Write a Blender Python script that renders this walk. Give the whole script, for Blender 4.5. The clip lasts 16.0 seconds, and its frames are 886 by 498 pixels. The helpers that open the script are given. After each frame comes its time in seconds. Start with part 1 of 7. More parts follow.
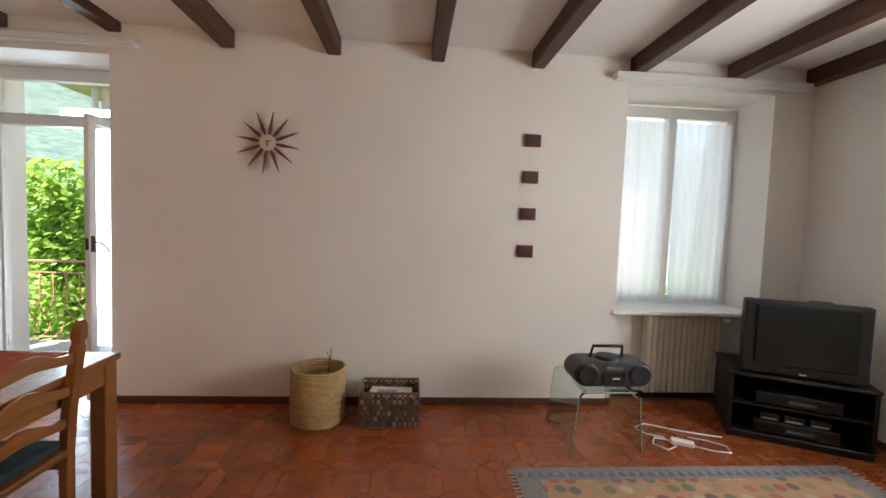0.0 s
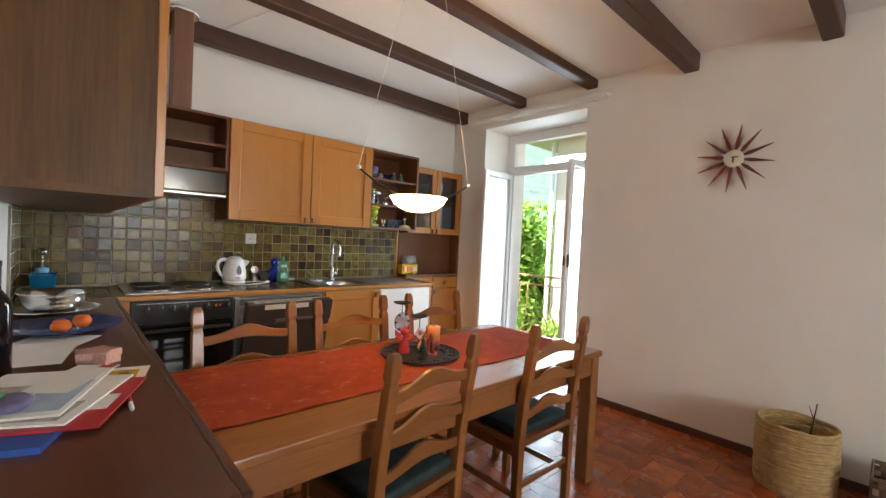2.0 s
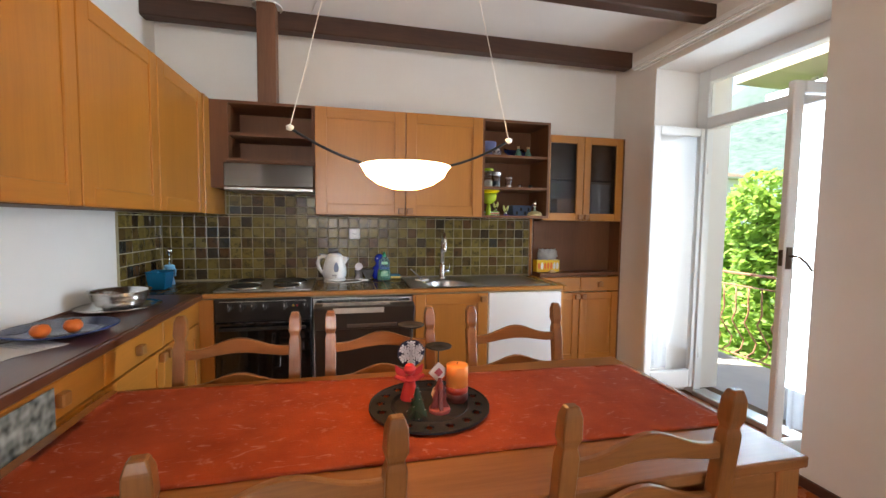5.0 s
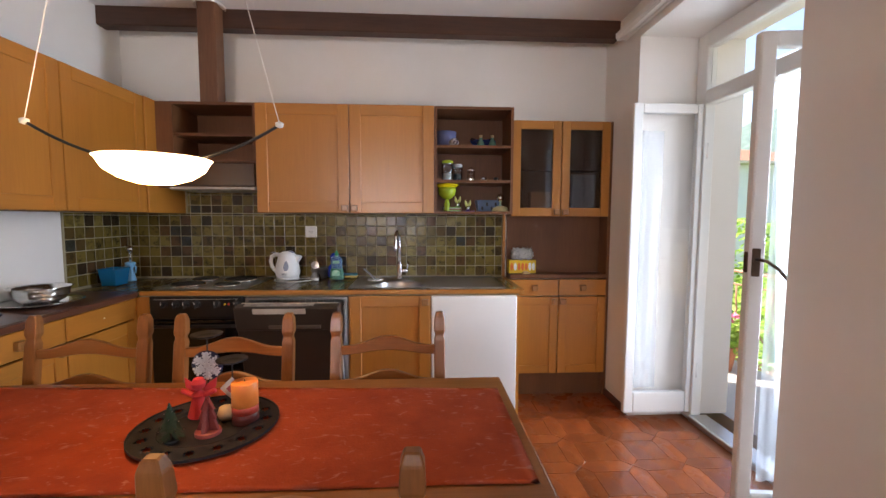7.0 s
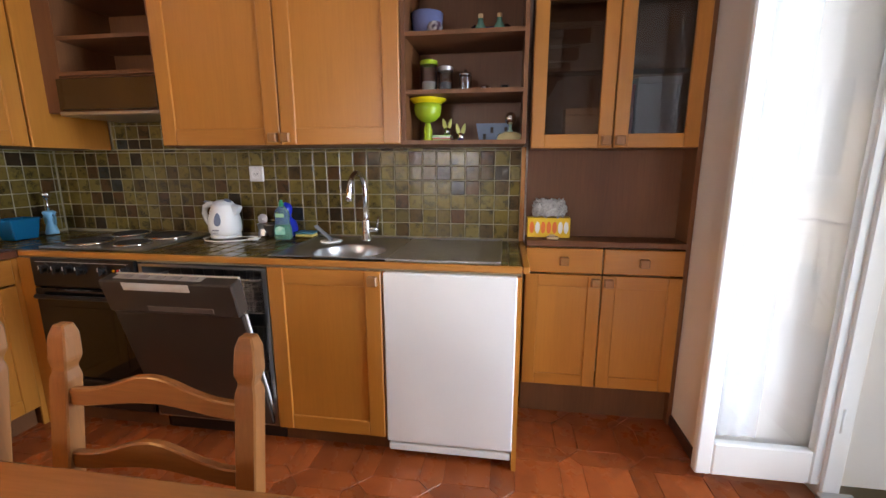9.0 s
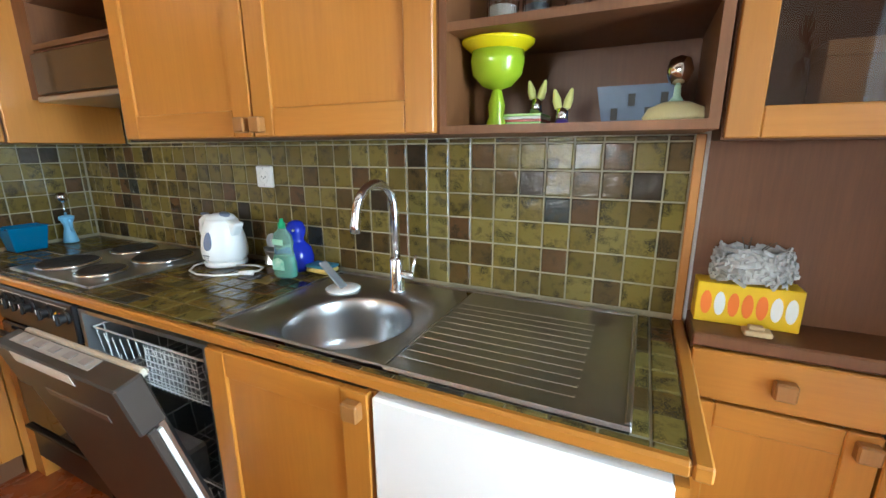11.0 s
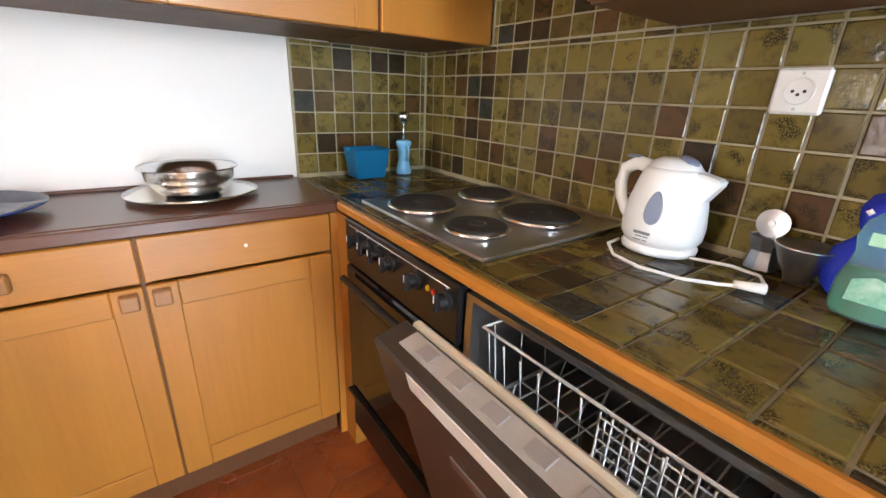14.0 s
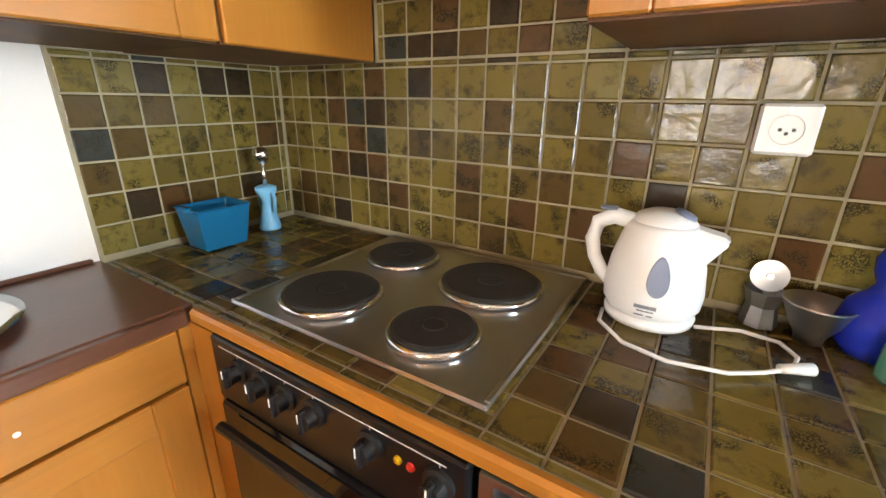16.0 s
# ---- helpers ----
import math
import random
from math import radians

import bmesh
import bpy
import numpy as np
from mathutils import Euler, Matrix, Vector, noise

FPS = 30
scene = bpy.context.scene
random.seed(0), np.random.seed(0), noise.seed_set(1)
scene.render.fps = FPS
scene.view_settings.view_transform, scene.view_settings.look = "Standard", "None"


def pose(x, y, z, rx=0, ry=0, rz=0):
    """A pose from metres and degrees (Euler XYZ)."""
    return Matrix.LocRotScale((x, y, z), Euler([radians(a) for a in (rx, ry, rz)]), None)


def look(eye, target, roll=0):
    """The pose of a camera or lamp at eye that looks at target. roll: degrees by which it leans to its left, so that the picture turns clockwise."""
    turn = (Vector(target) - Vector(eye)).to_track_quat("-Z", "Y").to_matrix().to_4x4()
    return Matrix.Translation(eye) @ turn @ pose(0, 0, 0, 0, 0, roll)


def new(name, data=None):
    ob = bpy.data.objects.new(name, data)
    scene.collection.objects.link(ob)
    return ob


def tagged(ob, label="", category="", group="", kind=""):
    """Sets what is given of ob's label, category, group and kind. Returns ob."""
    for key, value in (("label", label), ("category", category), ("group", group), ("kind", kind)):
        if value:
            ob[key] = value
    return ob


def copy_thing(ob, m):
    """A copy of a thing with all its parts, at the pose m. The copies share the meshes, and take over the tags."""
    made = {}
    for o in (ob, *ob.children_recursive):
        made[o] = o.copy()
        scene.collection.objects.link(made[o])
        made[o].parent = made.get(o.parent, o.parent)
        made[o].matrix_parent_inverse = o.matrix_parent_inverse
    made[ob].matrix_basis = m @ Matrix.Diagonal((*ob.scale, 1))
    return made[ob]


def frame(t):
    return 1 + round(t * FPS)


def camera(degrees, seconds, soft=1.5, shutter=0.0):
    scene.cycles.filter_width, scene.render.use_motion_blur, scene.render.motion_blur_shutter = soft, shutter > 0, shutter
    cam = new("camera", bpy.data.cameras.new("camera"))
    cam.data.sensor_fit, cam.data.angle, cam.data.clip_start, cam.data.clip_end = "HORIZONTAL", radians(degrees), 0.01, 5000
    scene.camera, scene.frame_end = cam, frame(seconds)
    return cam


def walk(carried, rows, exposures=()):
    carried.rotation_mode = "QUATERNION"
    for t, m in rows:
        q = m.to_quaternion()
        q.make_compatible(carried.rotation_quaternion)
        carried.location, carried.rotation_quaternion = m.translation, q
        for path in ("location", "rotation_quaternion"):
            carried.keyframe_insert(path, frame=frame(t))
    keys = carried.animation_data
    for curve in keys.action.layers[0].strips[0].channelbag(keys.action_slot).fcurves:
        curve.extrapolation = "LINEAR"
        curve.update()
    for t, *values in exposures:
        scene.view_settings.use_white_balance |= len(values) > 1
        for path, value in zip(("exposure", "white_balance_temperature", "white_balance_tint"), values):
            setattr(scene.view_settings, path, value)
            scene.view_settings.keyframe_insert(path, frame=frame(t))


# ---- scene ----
cam = camera(93.5, 16.0)
PATH = [
    (0, (-0.178, 0.745, 1.413), (-0.028, 2.736, 1.299), 2.1),
    (0.5, (-0.29, 0.744, 1.375), (-0.744, 2.689, 1.278), 2.0),
    (1, (-0.379, 0.681, 1.352), (-1.313, 2.448, 1.274), 2.3),
    (1.5, (-0.426, 0.618, 1.337), (-1.677, 2.178, 1.278), 2.6),
    (2, (-0.463, 0.572, 1.331), (-1.938, 1.921, 1.282), 2.8),
    (2.5, (-0.529, 0.602, 1.36), (-2.151, 1.771, 1.32), 2.8),
    (3, (-0.644, 0.701, 1.363), (-2.349, 1.745, 1.301), 2.4),
    (3.5, (-0.742, 0.832, 1.362), (-2.515, 1.752, 1.274), 1.9),
    (4, (-0.743, 1.033, 1.337), (-2.576, 1.826, 1.235), 1.2),
    (6.5, (-0.771, 2.416, 1.386), (-2.763, 2.519, 1.233), 0.6),
    (7, (-0.832, 2.528, 1.365), (-2.824, 2.638, 1.215), 0.2),
    (7.5, (-1.022, 2.746, 1.317), (-3.014, 2.794, 1.137), 0.2),
    (8, (-1.29, 2.929, 1.323), (-3.277, 2.896, 1.097), 0.3),
    (8.5, (-1.575, 3.094, 1.298), (-3.543, 2.936, 0.979), 0.2),
    (10.8, (-2.719, 3.085, 1.35), (-4.503, 2.31, 0.885), -0.4),
    (11, (-2.823, 3.06, 1.361), (-4.578, 2.225, 0.891), -0.3),
    (11.5, (-2.916, 2.956, 1.325), (-4.563, 1.937, 0.826), 0.6),
    (12, (-2.856, 2.747, 1.272), (-4.377, 1.571, 0.721), 2.0),
    (12.5, (-2.853, 2.548, 1.216), (-4.26, 1.265, 0.604), 3.0),
    (13, (-2.88, 2.396, 1.211), (-4.165, 1.01, 0.556), 3.5),
    (13.5, (-2.911, 2.211, 1.222), (-4.083, 0.742, 0.538), 3.2),
    (14, (-2.984, 2.006, 1.221), (-4.092, 0.49, 0.533), 2.3),
    (14.5, (-3.032, 1.885, 1.23), (-4.164, 0.383, 0.552), 1.6),
    (15, (-3.082, 1.796, 1.276), (-4.345, 0.396, 0.611), 0.8),
    (15.5, (-3.095, 1.684, 1.293), (-4.513, 0.443, 0.625), 0.3),
    (16, (-3.102, 1.607, 1.294), (-4.699, 0.606, 0.623), 0.8),
]
EXPOSURES = [
    (0.0, 1.63, 6900, 9), (1.5, 1.80, 6900, 7), (2.5, 1.93, 6800, 6), (4.0, 1.97, 6900, 7), (7.0, 1.60, 6950, 18), (8.5, 1.77, 7000, 18),
    (11.0, 2.55, 6300, 2), (12.0, 2.63, 6050, 8), (13.0, 2.63, 6750, 13), (14.0, 2.77, 6950, 13), (14.5, 2.80, 6850, 11), (15.0, 2.87, 6900, 10), (16.0, 2.97, 7450, 10),
]
walk(cam, [(t, look(eye, target, roll)) for t, eye, target, roll in PATH], EXPOSURES)
# world, sun, sky light
world = bpy.data.worlds.new("sky"); scene.world = world; world.use_nodes = True
wn = world.node_tree
sky = wn.nodes.new("ShaderNodeTexSky"); sky.sky_type = 'NISHITA'; sky.sun_disc = False
SUN_EL, SUN_AZ = radians(58), radians(205)
sky.sun_elevation, sky.sun_rotation = SUN_EL, SUN_AZ
wn.links.new(sky.outputs[0], wn.nodes["Background"].inputs[0]); wn.nodes["Background"].inputs[1].default_value = 0.15
sun_data = bpy.data.lights.new("sun", 'SUN'); sun_data.energy, sun_data.angle, sun_data.color = 5.0, radians(0.5), (1, .95, .86)
sun = new("sun", sun_data)
sun.matrix_world = look((math.sin(SUN_AZ) * math.cos(SUN_EL) * 30, math.cos(SUN_AZ) * math.cos(SUN_EL) * 30, math.sin(SUN_EL) * 30), (0, 0, 0))


def window_light(name, at, aim, w, h, watts, color=(.80, .90, 1), spread=180):
    d = bpy.data.lights.new(name, 'AREA'); d.shape, d.size, d.size_y, d.energy, d.color = 'RECTANGLE', w, h, watts, color
    d.spread = radians(spread)
    ob = new(name, d); ob.matrix_world = look(at, aim)
    return ob


window_light("daylight_door", (-2.965, 4.66, 1.25), (-2.965, 0, 1.0), .50, 2.1, 10.0, (.62, .80, 1), 105)
window_light("daylight_window", (2.09, 4.66, 1.68), (2.09, 0, 1.2), 1.0, 1.6, 2.2)
window_light("daylight_east", (3.30, 1.75, 1.55), (-2, 1.75, 1.6), 1.2, 1.4, 22, (.93, .96, 1))

LAMP_GLOW = 9.5

# ---- materials ----
def mat(name, color, rough=.5, metal=0.0, **kw):
    m = bpy.data.materials.new(name); m.use_nodes = True
    b = m.node_tree.nodes["Principled BSDF"]
    b.inputs["Base Color"].default_value = (*color, 1)
    b.inputs["Roughness"].default_value, b.inputs["Metallic"].default_value = rough, metal
    for k, v in kw.items():
        b.inputs[k.replace("_", " ")].default_value = v
    return m


def nd(m, kind, **kw):
    n = m.node_tree.nodes.new("ShaderNode" + kind)
    for k, v in kw.items():
        n.inputs[k.replace("_", " ")].default_value = v
    return n


def ln(m, a, b):
    m.node_tree.links.new(a, b)


def bsdf(m):
    return m.node_tree.nodes["Principled BSDF"]


def ramp(m, fac, stops):
    r = nd(m, "ValToRGB"); ln(m, fac, r.inputs[0])
    e = r.color_ramp.elements
    while len(e) < len(stops):
        e.new(.5)
    for el, (p, c) in zip(e, stops):
        el.position, el.color = p, (*c, 1)
    return r.outputs[0]


def coords(m, scale=(1, 1, 1), which="Object"):
    t, mp = nd(m, "TexCoord"), nd(m, "Mapping")
    mp.inputs["Scale"].default_value = scale
    ln(m, t.outputs[which], mp.inputs[0])
    return mp.outputs[0]


def bump(m, height, strength=.2, dist=.002):
    b = nd(m, "Bump", Strength=strength, Distance=dist)
    ln(m, height, b.inputs["Height"]); ln(m, b.outputs[0], bsdf(m).inputs["Normal"])


def noisy(name, c1, c2, scale=3, rough=.6, bump_scale=60, bump_s=.2, metal=0.0, detail=6, rough2=None, **kw):
    """Two-scale mottled surface with fine relief."""
    m = mat(name, c1, rough, metal, **kw)
    co = coords(m)
    n1 = nd(m, "TexNoise", Scale=scale, Detail=detail, Roughness=.6); ln(m, co, n1.inputs["Vector"])
    n2 = nd(m, "TexNoise", Scale=bump_scale, Detail=3); ln(m, co, n2.inputs["Vector"])
    ln(m, ramp(m, n1.outputs[0], [(.3, c1), (.7, c2)]), bsdf(m).inputs["Base Color"])
    if rough2 is not None:
        mr = nd(m, "MapRange"); mr.inputs["From Min"].default_value, mr.inputs["From Max"].default_value = .3, .7
        mr.inputs["To Min"].default_value, mr.inputs["To Max"].default_value = rough, rough2
        ln(m, n1.outputs[0], mr.inputs["Value"]); ln(m, mr.outputs[0], bsdf(m).inputs["Roughness"])
    bump(m, n2.outputs[0], bump_s)
    return m


def wood(name, c1, c2, axis="z", rough=.35, grain=14, coat=.2, bump_s=.08):
    """Long-grained varnished wood along an axis."""
    m = mat(name, c1, rough)
    bsdf(m).inputs["Coat Weight"].default_value, bsdf(m).inputs["Coat Roughness"].default_value = coat, .25
    s = {"x": (.06, 1, 1), "y": (1, .06, 1), "z": (1, 1, .06)}[axis]
    co = coords(m, s)
    inf = nd(m, "ObjectInfo")
    add = nd(m, "VectorMath"); ln(m, co, add.inputs[0])
    sc = nd(m, "VectorMath"); sc.operation = 'SCALE'; sc.inputs[0].default_value = (7, 5, 3); ln(m, inf.outputs["Random"], sc.inputs["Scale"])
    ln(m, sc.outputs[0], add.inputs[1])
    big = nd(m, "TexNoise", Scale=grain * .35, Detail=4, Distortion=1.2); ln(m, add.outputs[0], big.inputs["Vector"])
    fine = nd(m, "TexNoise", Scale=grain * 9, Detail=4, Roughness=.65); ln(m, add.outputs[0], fine.inputs["Vector"])
    mix = nd(m, "Mix"); mix.data_type = 'FLOAT'; mix.inputs[0].default_value = .4
    ln(m, big.outputs[0], mix.inputs[2]); ln(m, fine.outputs[0], mix.inputs[3])
    mid = tuple((a + b) / 2 for a, b in zip(c1, c2))
    ln(m, ramp(m, mix.outputs[0], [(.33, c2), (.5, mid), (.66, c1)]), bsdf(m).inputs["Base Color"])
    bump(m, fine.outputs[0], bump_s, .001)
    return m


def glassy(name, color=(1, 1, 1), rough=0.0, ior=1.45):
    m = mat(name, color, rough)
    bsdf(m).inputs["Transmission Weight"].default_value, bsdf(m).inputs["IOR"].default_value = 1, ior
    return m


PLASTER = noisy("wall_plaster", (.78, .74, .69), (.83, .80, .76), 1.2, .85, 90, .15)
CEILING = noisy("ceiling_plaster", (.80, .79, .76), (.85, .84, .82), 1.0, .9, 40, .15)
BEAM = wood("beam_wood", (.095, .038, .019), (.042, .016, .008), "y", .55, 10, .05, .25)
BEAM_Z = wood("post_wood", (.20, .085, .040), (.10, .040, .018), "z", .55, 10, .05, .2)
HONEY = wood("honey_beech", (.475, .186, .024), (.385, .143, .018), "z", .40, 10, .35, .05)
HONEY_H = wood("honey_beech_rail", (.475, .186, .024), (.385, .143, .018), "y", .40, 10, .35, .05)
HONEY_X = wood("honey_beech_rail_x", (.475, .186, .024), (.385, .143, .018), "x", .40, 10, .35, .05)
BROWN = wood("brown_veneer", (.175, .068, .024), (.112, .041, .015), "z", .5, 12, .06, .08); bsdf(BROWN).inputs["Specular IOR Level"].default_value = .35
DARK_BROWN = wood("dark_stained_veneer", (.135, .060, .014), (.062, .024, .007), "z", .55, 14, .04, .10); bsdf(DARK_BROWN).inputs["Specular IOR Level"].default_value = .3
BROWN_H = wood("brown_laminate_top", (.15, .058, .032), (.10, .037, .020), "x", .28, 9, .2, .04)
TABLE_W = wood("table_oak", (.33, .135, .042), (.22, .080, .024), "y", .27, 9, .4, .06)
CHAIR_W = wood("chair_wood", (.31, .122, .034), (.18, .066, .018), "z", .3, 14, .4, .06)
CHAIR_S = wood("chair_slat_wood", (.31, .122, .034), (.18, .066, .018), "y", .3, 14, .4, .06)
SKIRT = wood("baseboard_wood", (.11, .042, .026), (.06, .023, .014), "x", .5, 8, .05)
TERRA = noisy("terracotta_tile", (.42, .105, .028), (.26, .058, .015), 5, .18, 40, .14, rough2=.38)
GROUT = noisy("tile_grout", (.35, .30, .19), (.26, .22, .14), 9, .8, 120, .3)
FLOOR_GROUT = noisy("floor_joint", (.40, .15, .065), (.31, .11, .048), 9, .8, 120, .3)
WHITE_P = noisy("white_lacquer", (.82, .82, .80), (.78, .78, .76), 2, .35, 120, .03)
OFFWHITE = noisy("cream_enamel", (.62, .56, .45), (.58, .52, .42), 3, .4, 90, .05)
STEEL = noisy("brushed_steel", (.55, .55, .55), (.47, .47, .47), 3, .30, 200, .03, 1.0)
CHROME = mat("chrome", (.82, .82, .83), .08, 1.0)
BLACK = noisy("black_enamel", (.007, .007, .008), (.012, .011, .011), 4, .28, 100, .04)
BLACK_M = noisy("black_plastic", (.008, .008, .009), (.014, .014, .015), 4, .5, 160, .08)
DARKGLASS = mat("dark_glass", (.008, .008, .009), .05)
GLASS = glassy("clear_glass")
SMOKED = glassy("smoked_glass", (.36, .34, .33))
# same wood as the fronts, with the knobs' shade put into its colour
KNOB_SHADED = wood("shaded_knob_wood", (.36, .16, .045), (.26, .105, .028), "z", .35, 16, .3)
WHITE_PL = mat("white_plastic", (.80, .79, .76), .32)
IRON = noisy("painted_iron", (.42, .22, .13), (.30, .14, .08), 20, .6, 90, .2)
FACADE = noisy("cream_render", (.62, .56, .44), (.56, .49, .38), .6, .9, 30, .2)
CONCRETE = noisy("balcony_concrete", (.42, .40, .37), (.33, .32, .30), 2, .85, 40, .3)

# ---- mesh helpers ----
def where(ob):
    p = Vector()
    while ob:
        p += ob.location; ob = ob.parent
    return p


def smooth_mesh(me, on=True):
    for p in me.polygons:
        p.use_smooth = on


def part(name, bm, material, parent=None, label="", smooth=False):
    """Links a bmesh given in world coordinates as one mesh object under a thing or part."""
    me = bpy.data.meshes.new(name)
    if parent:
        bmesh.ops.translate(bm, verts=bm.verts, vec=-where(parent))
    bm.to_mesh(me); bm.free()
    for m in (material if isinstance(material, (list, tuple)) else [material]):
        me.materials.append(m)
    if smooth:
        smooth_mesh(me)
    ob = new(name, me)
    if parent:
        ob.parent = parent
    if label:
        tagged(ob, label)
    return ob


def thing(name, at, label, category, group="", kind=""):
    ob = new(name); ob.location = at; ob.empty_display_size = .05
    return tagged(ob, label, category, group, kind)


def solo(name, bm, material, label="", category="", group="", kind="", smooth=False, at=None):
    """A thing or a piece of the setting that is one mesh, with its origin at its base."""
    if at is not None:
        bmesh.ops.translate(bm, verts=bm.verts, vec=-Vector(at))
    ob = part(name, bm, material, None, "", smooth)
    if at is not None:
        ob.location = at
    return tagged(ob, label, category, group, kind)


def box(x0, x1, y0, y1, z0, z1, bev=0.0, bm=None, seg=1):
    own = bmesh.new()
    bmesh.ops.create_cube(own, size=1, matrix=Matrix.Translation(((x0 + x1) / 2, (y0 + y1) / 2, (z0 + z1) / 2)) @ Matrix.Diagonal((abs(x1 - x0), abs(y1 - y0), abs(z1 - z0), 1)))
    if bev:
        bmesh.ops.bevel(own, geom=own.edges[:], offset=bev, segments=seg, affect='EDGES', profile=.5)
    return merge(bm, own)


def merge(bm, own):
    if bm is None:
        return own
    me = bpy.data.meshes.new("tmp"); own.to_mesh(me); own.free(); bm.from_mesh(me); bpy.data.meshes.remove(me)
    return bm


def turn(bm, m):
    bmesh.ops.transform(bm, matrix=m, verts=bm.verts)
    return bm


def lathe(profile, at=(0, 0, 0), n=32, bm=None):
    """Revolved profile of (radius, height)."""
    own = bmesh.new(); rings = []
    for r, z in profile:
        rings.append([own.verts.new((at[0] + r * math.cos(2 * math.pi * i / n), at[1] + r * math.sin(2 * math.pi * i / n), at[2] + z)) for i in range(n)] if r > 1e-6 else [own.verts.new((at[0], at[1], at[2] + z))])
    for a, b in zip(rings, rings[1:]):
        for i in range(n):
            j = (i + 1) % n
            if len(a) == 1 and len(b) == 1:
                continue
            if len(a) == 1:
                own.faces.new((a[0], b[j], b[i]))
            elif len(b) == 1:
                own.faces.new((a[i], a[j], b[0]))
            else:
                own.faces.new((a[i], a[j], b[j], b[i]))
    bmesh.ops.recalc_face_normals(own, faces=own.faces)
    return merge(bm, own)


def tube(points, r, n=8, bm=None, closed=False):
    own = bmesh.new(); pts = [Vector(p) for p in points]; rings = []
    radii = r if isinstance(r, (list, tuple)) else [r] * len(pts)
    up = Vector((.31, .17, .94)).normalized()
    for i, p in enumerate(pts):
        a, b = pts[i - 1] if (i or closed) else p, pts[(i + 1) % len(pts)] if (i < len(pts) - 1 or closed) else p
        d = (b - a).normalized()
        u = d.cross(up)
        if u.length < .05:
            u = d.cross(Vector((1, 0, 0)))
        u.normalize(); v = d.cross(u)
        rings.append([own.verts.new(p + radii[i] * (math.cos(2 * math.pi * k / n) * u + math.sin(2 * math.pi * k / n) * v)) for k in range(n)])
    pairs = list(zip(rings, rings[1:])) + ([(rings[-1], rings[0])] if closed else [])
    for a, b in pairs:
        for k in range(n):
            own.faces.new((a[k], a[(k + 1) % n], b[(k + 1) % n], b[k]))
    if not closed:
        own.faces.new(rings[0]); own.faces.new(rings[-1])
    bmesh.ops.recalc_face_normals(own, faces=own.faces)
    return merge(bm, own)


def prism(outline, h0, h1, plane="xy", bev=0.0, bm=None):
    """A flat outline extruded between two heights. plane: xy (height z), yz (height x), xz (height y)."""
    own = bmesh.new()
    put = {"xy": lambda a, b, h: (a, b, h), "yz": lambda a, b, h: (h, a, b), "xz": lambda a, b, h: (a, h, b)}[plane]
    lo, hi = [own.verts.new(put(a, b, h0)) for a, b in outline], [own.verts.new(put(a, b, h1)) for a, b in outline]
    own.faces.new(lo); own.faces.new(hi)
    for i in range(len(lo)):
        j = (i + 1) % len(lo)
        own.faces.new((lo[i], lo[j], hi[j], hi[i]))
    bmesh.ops.recalc_face_normals(own, faces=own.faces)
    if bev:
        bmesh.ops.bevel(own, geom=own.edges[:], offset=bev, segments=1, affect='EDGES', profile=.5)
    return merge(bm, own)


def arc(cx, cy, r, a0, a1, n=10):
    return [(cx + r * math.cos(radians(a0 + (a1 - a0) * i / n)), cy + r * math.sin(radians(a0 + (a1 - a0) * i / n))) for i in range(n + 1)]


# ---- the large structure ----
XW, XE, YN, YS = -4.058, 3.05, 3.96, .37      # inner faces; YS is the kitchen's south wall
YO = 4.68                                     # outer face of the north wall
YB = -2.2                                     # back of the room behind the walker
DOOR_L, DOOR_R, DOOR_T = -3.56, -2.372, 2.545
WIN_L, WIN_R, WIN_B, WIN_T = 1.475, 2.70, .78, 2.55
XEND = -1.15                                  # where the kitchen's south wall ends


def cz(x):
    """Height of the ceiling, very slightly rising towards the kitchen."""
    return 2.762 + max(0.0, -1.2 - x) * .002


w = box(XW - .3, DOOR_L, YN, YO, 0, 3.1)
box(DOOR_L, DOOR_R, YN, YO, DOOR_T, 3.1, 0, w); box(DOOR_R, WIN_L, YN, YO, 0, 3.1, 0, w)
box(WIN_L, WIN_R, YN, YO, WIN_T, 3.1, 0, w); box(WIN_R, XE + .3, YN, YO, 0, 3.1, 0, w)
box(WIN_L, WIN_R, YN + .17, YO, 0, WIN_B - .03, 0, w)
solo("wall_north", w, PLASTER, "white plastered wall with deep window and door reveals", "wall", kind="structure")
solo("wall_west", box(XW - .3, XW, YB - .3, YN, 0, 3.1), PLASTER, "white plastered wall behind the kitchen units", "wall", kind="structure")
solo("wall_south", box(XW, XEND, YS - .25, YS, 0, 3.1), PLASTER, "white plastered kitchen wall", "wall", kind="structure")
solo("wall_return", box(XEND - .25, XEND, YB, YS - .25, 0, 3.1), PLASTER, "white plastered return wall", "wall", kind="structure")
solo("wall_back", box(XW, XE, YB - .3, YB, 0, 3.1), PLASTER, "white plastered back wall", "wall", kind="structure")
we = box(XE, XE + .3, YB - .3, 1.05, 0, 3.1); box(XE, XE + .3, 2.45, YN, 0, 3.1, 0, we)
box(XE, XE + .3, 1.05, 2.45, 0, .80, 0, we); box(XE, XE + .3, 1.05, 2.45, 2.35, 3.1, 0, we)
solo("wall_east", we, PLASTER, "white plastered wall beside the television", "wall", kind="structure")
c = bmesh.new(); xs = [XW - .3, -3.2, -2.3, -1.2, 0, XE + .3]
rows = [[c.verts.new((x, y, cz(x) + dz)) for x in xs] for y, dz in ((YB - .3, 0), (YO, 0), (YO, .2), (YB - .3, .2))]
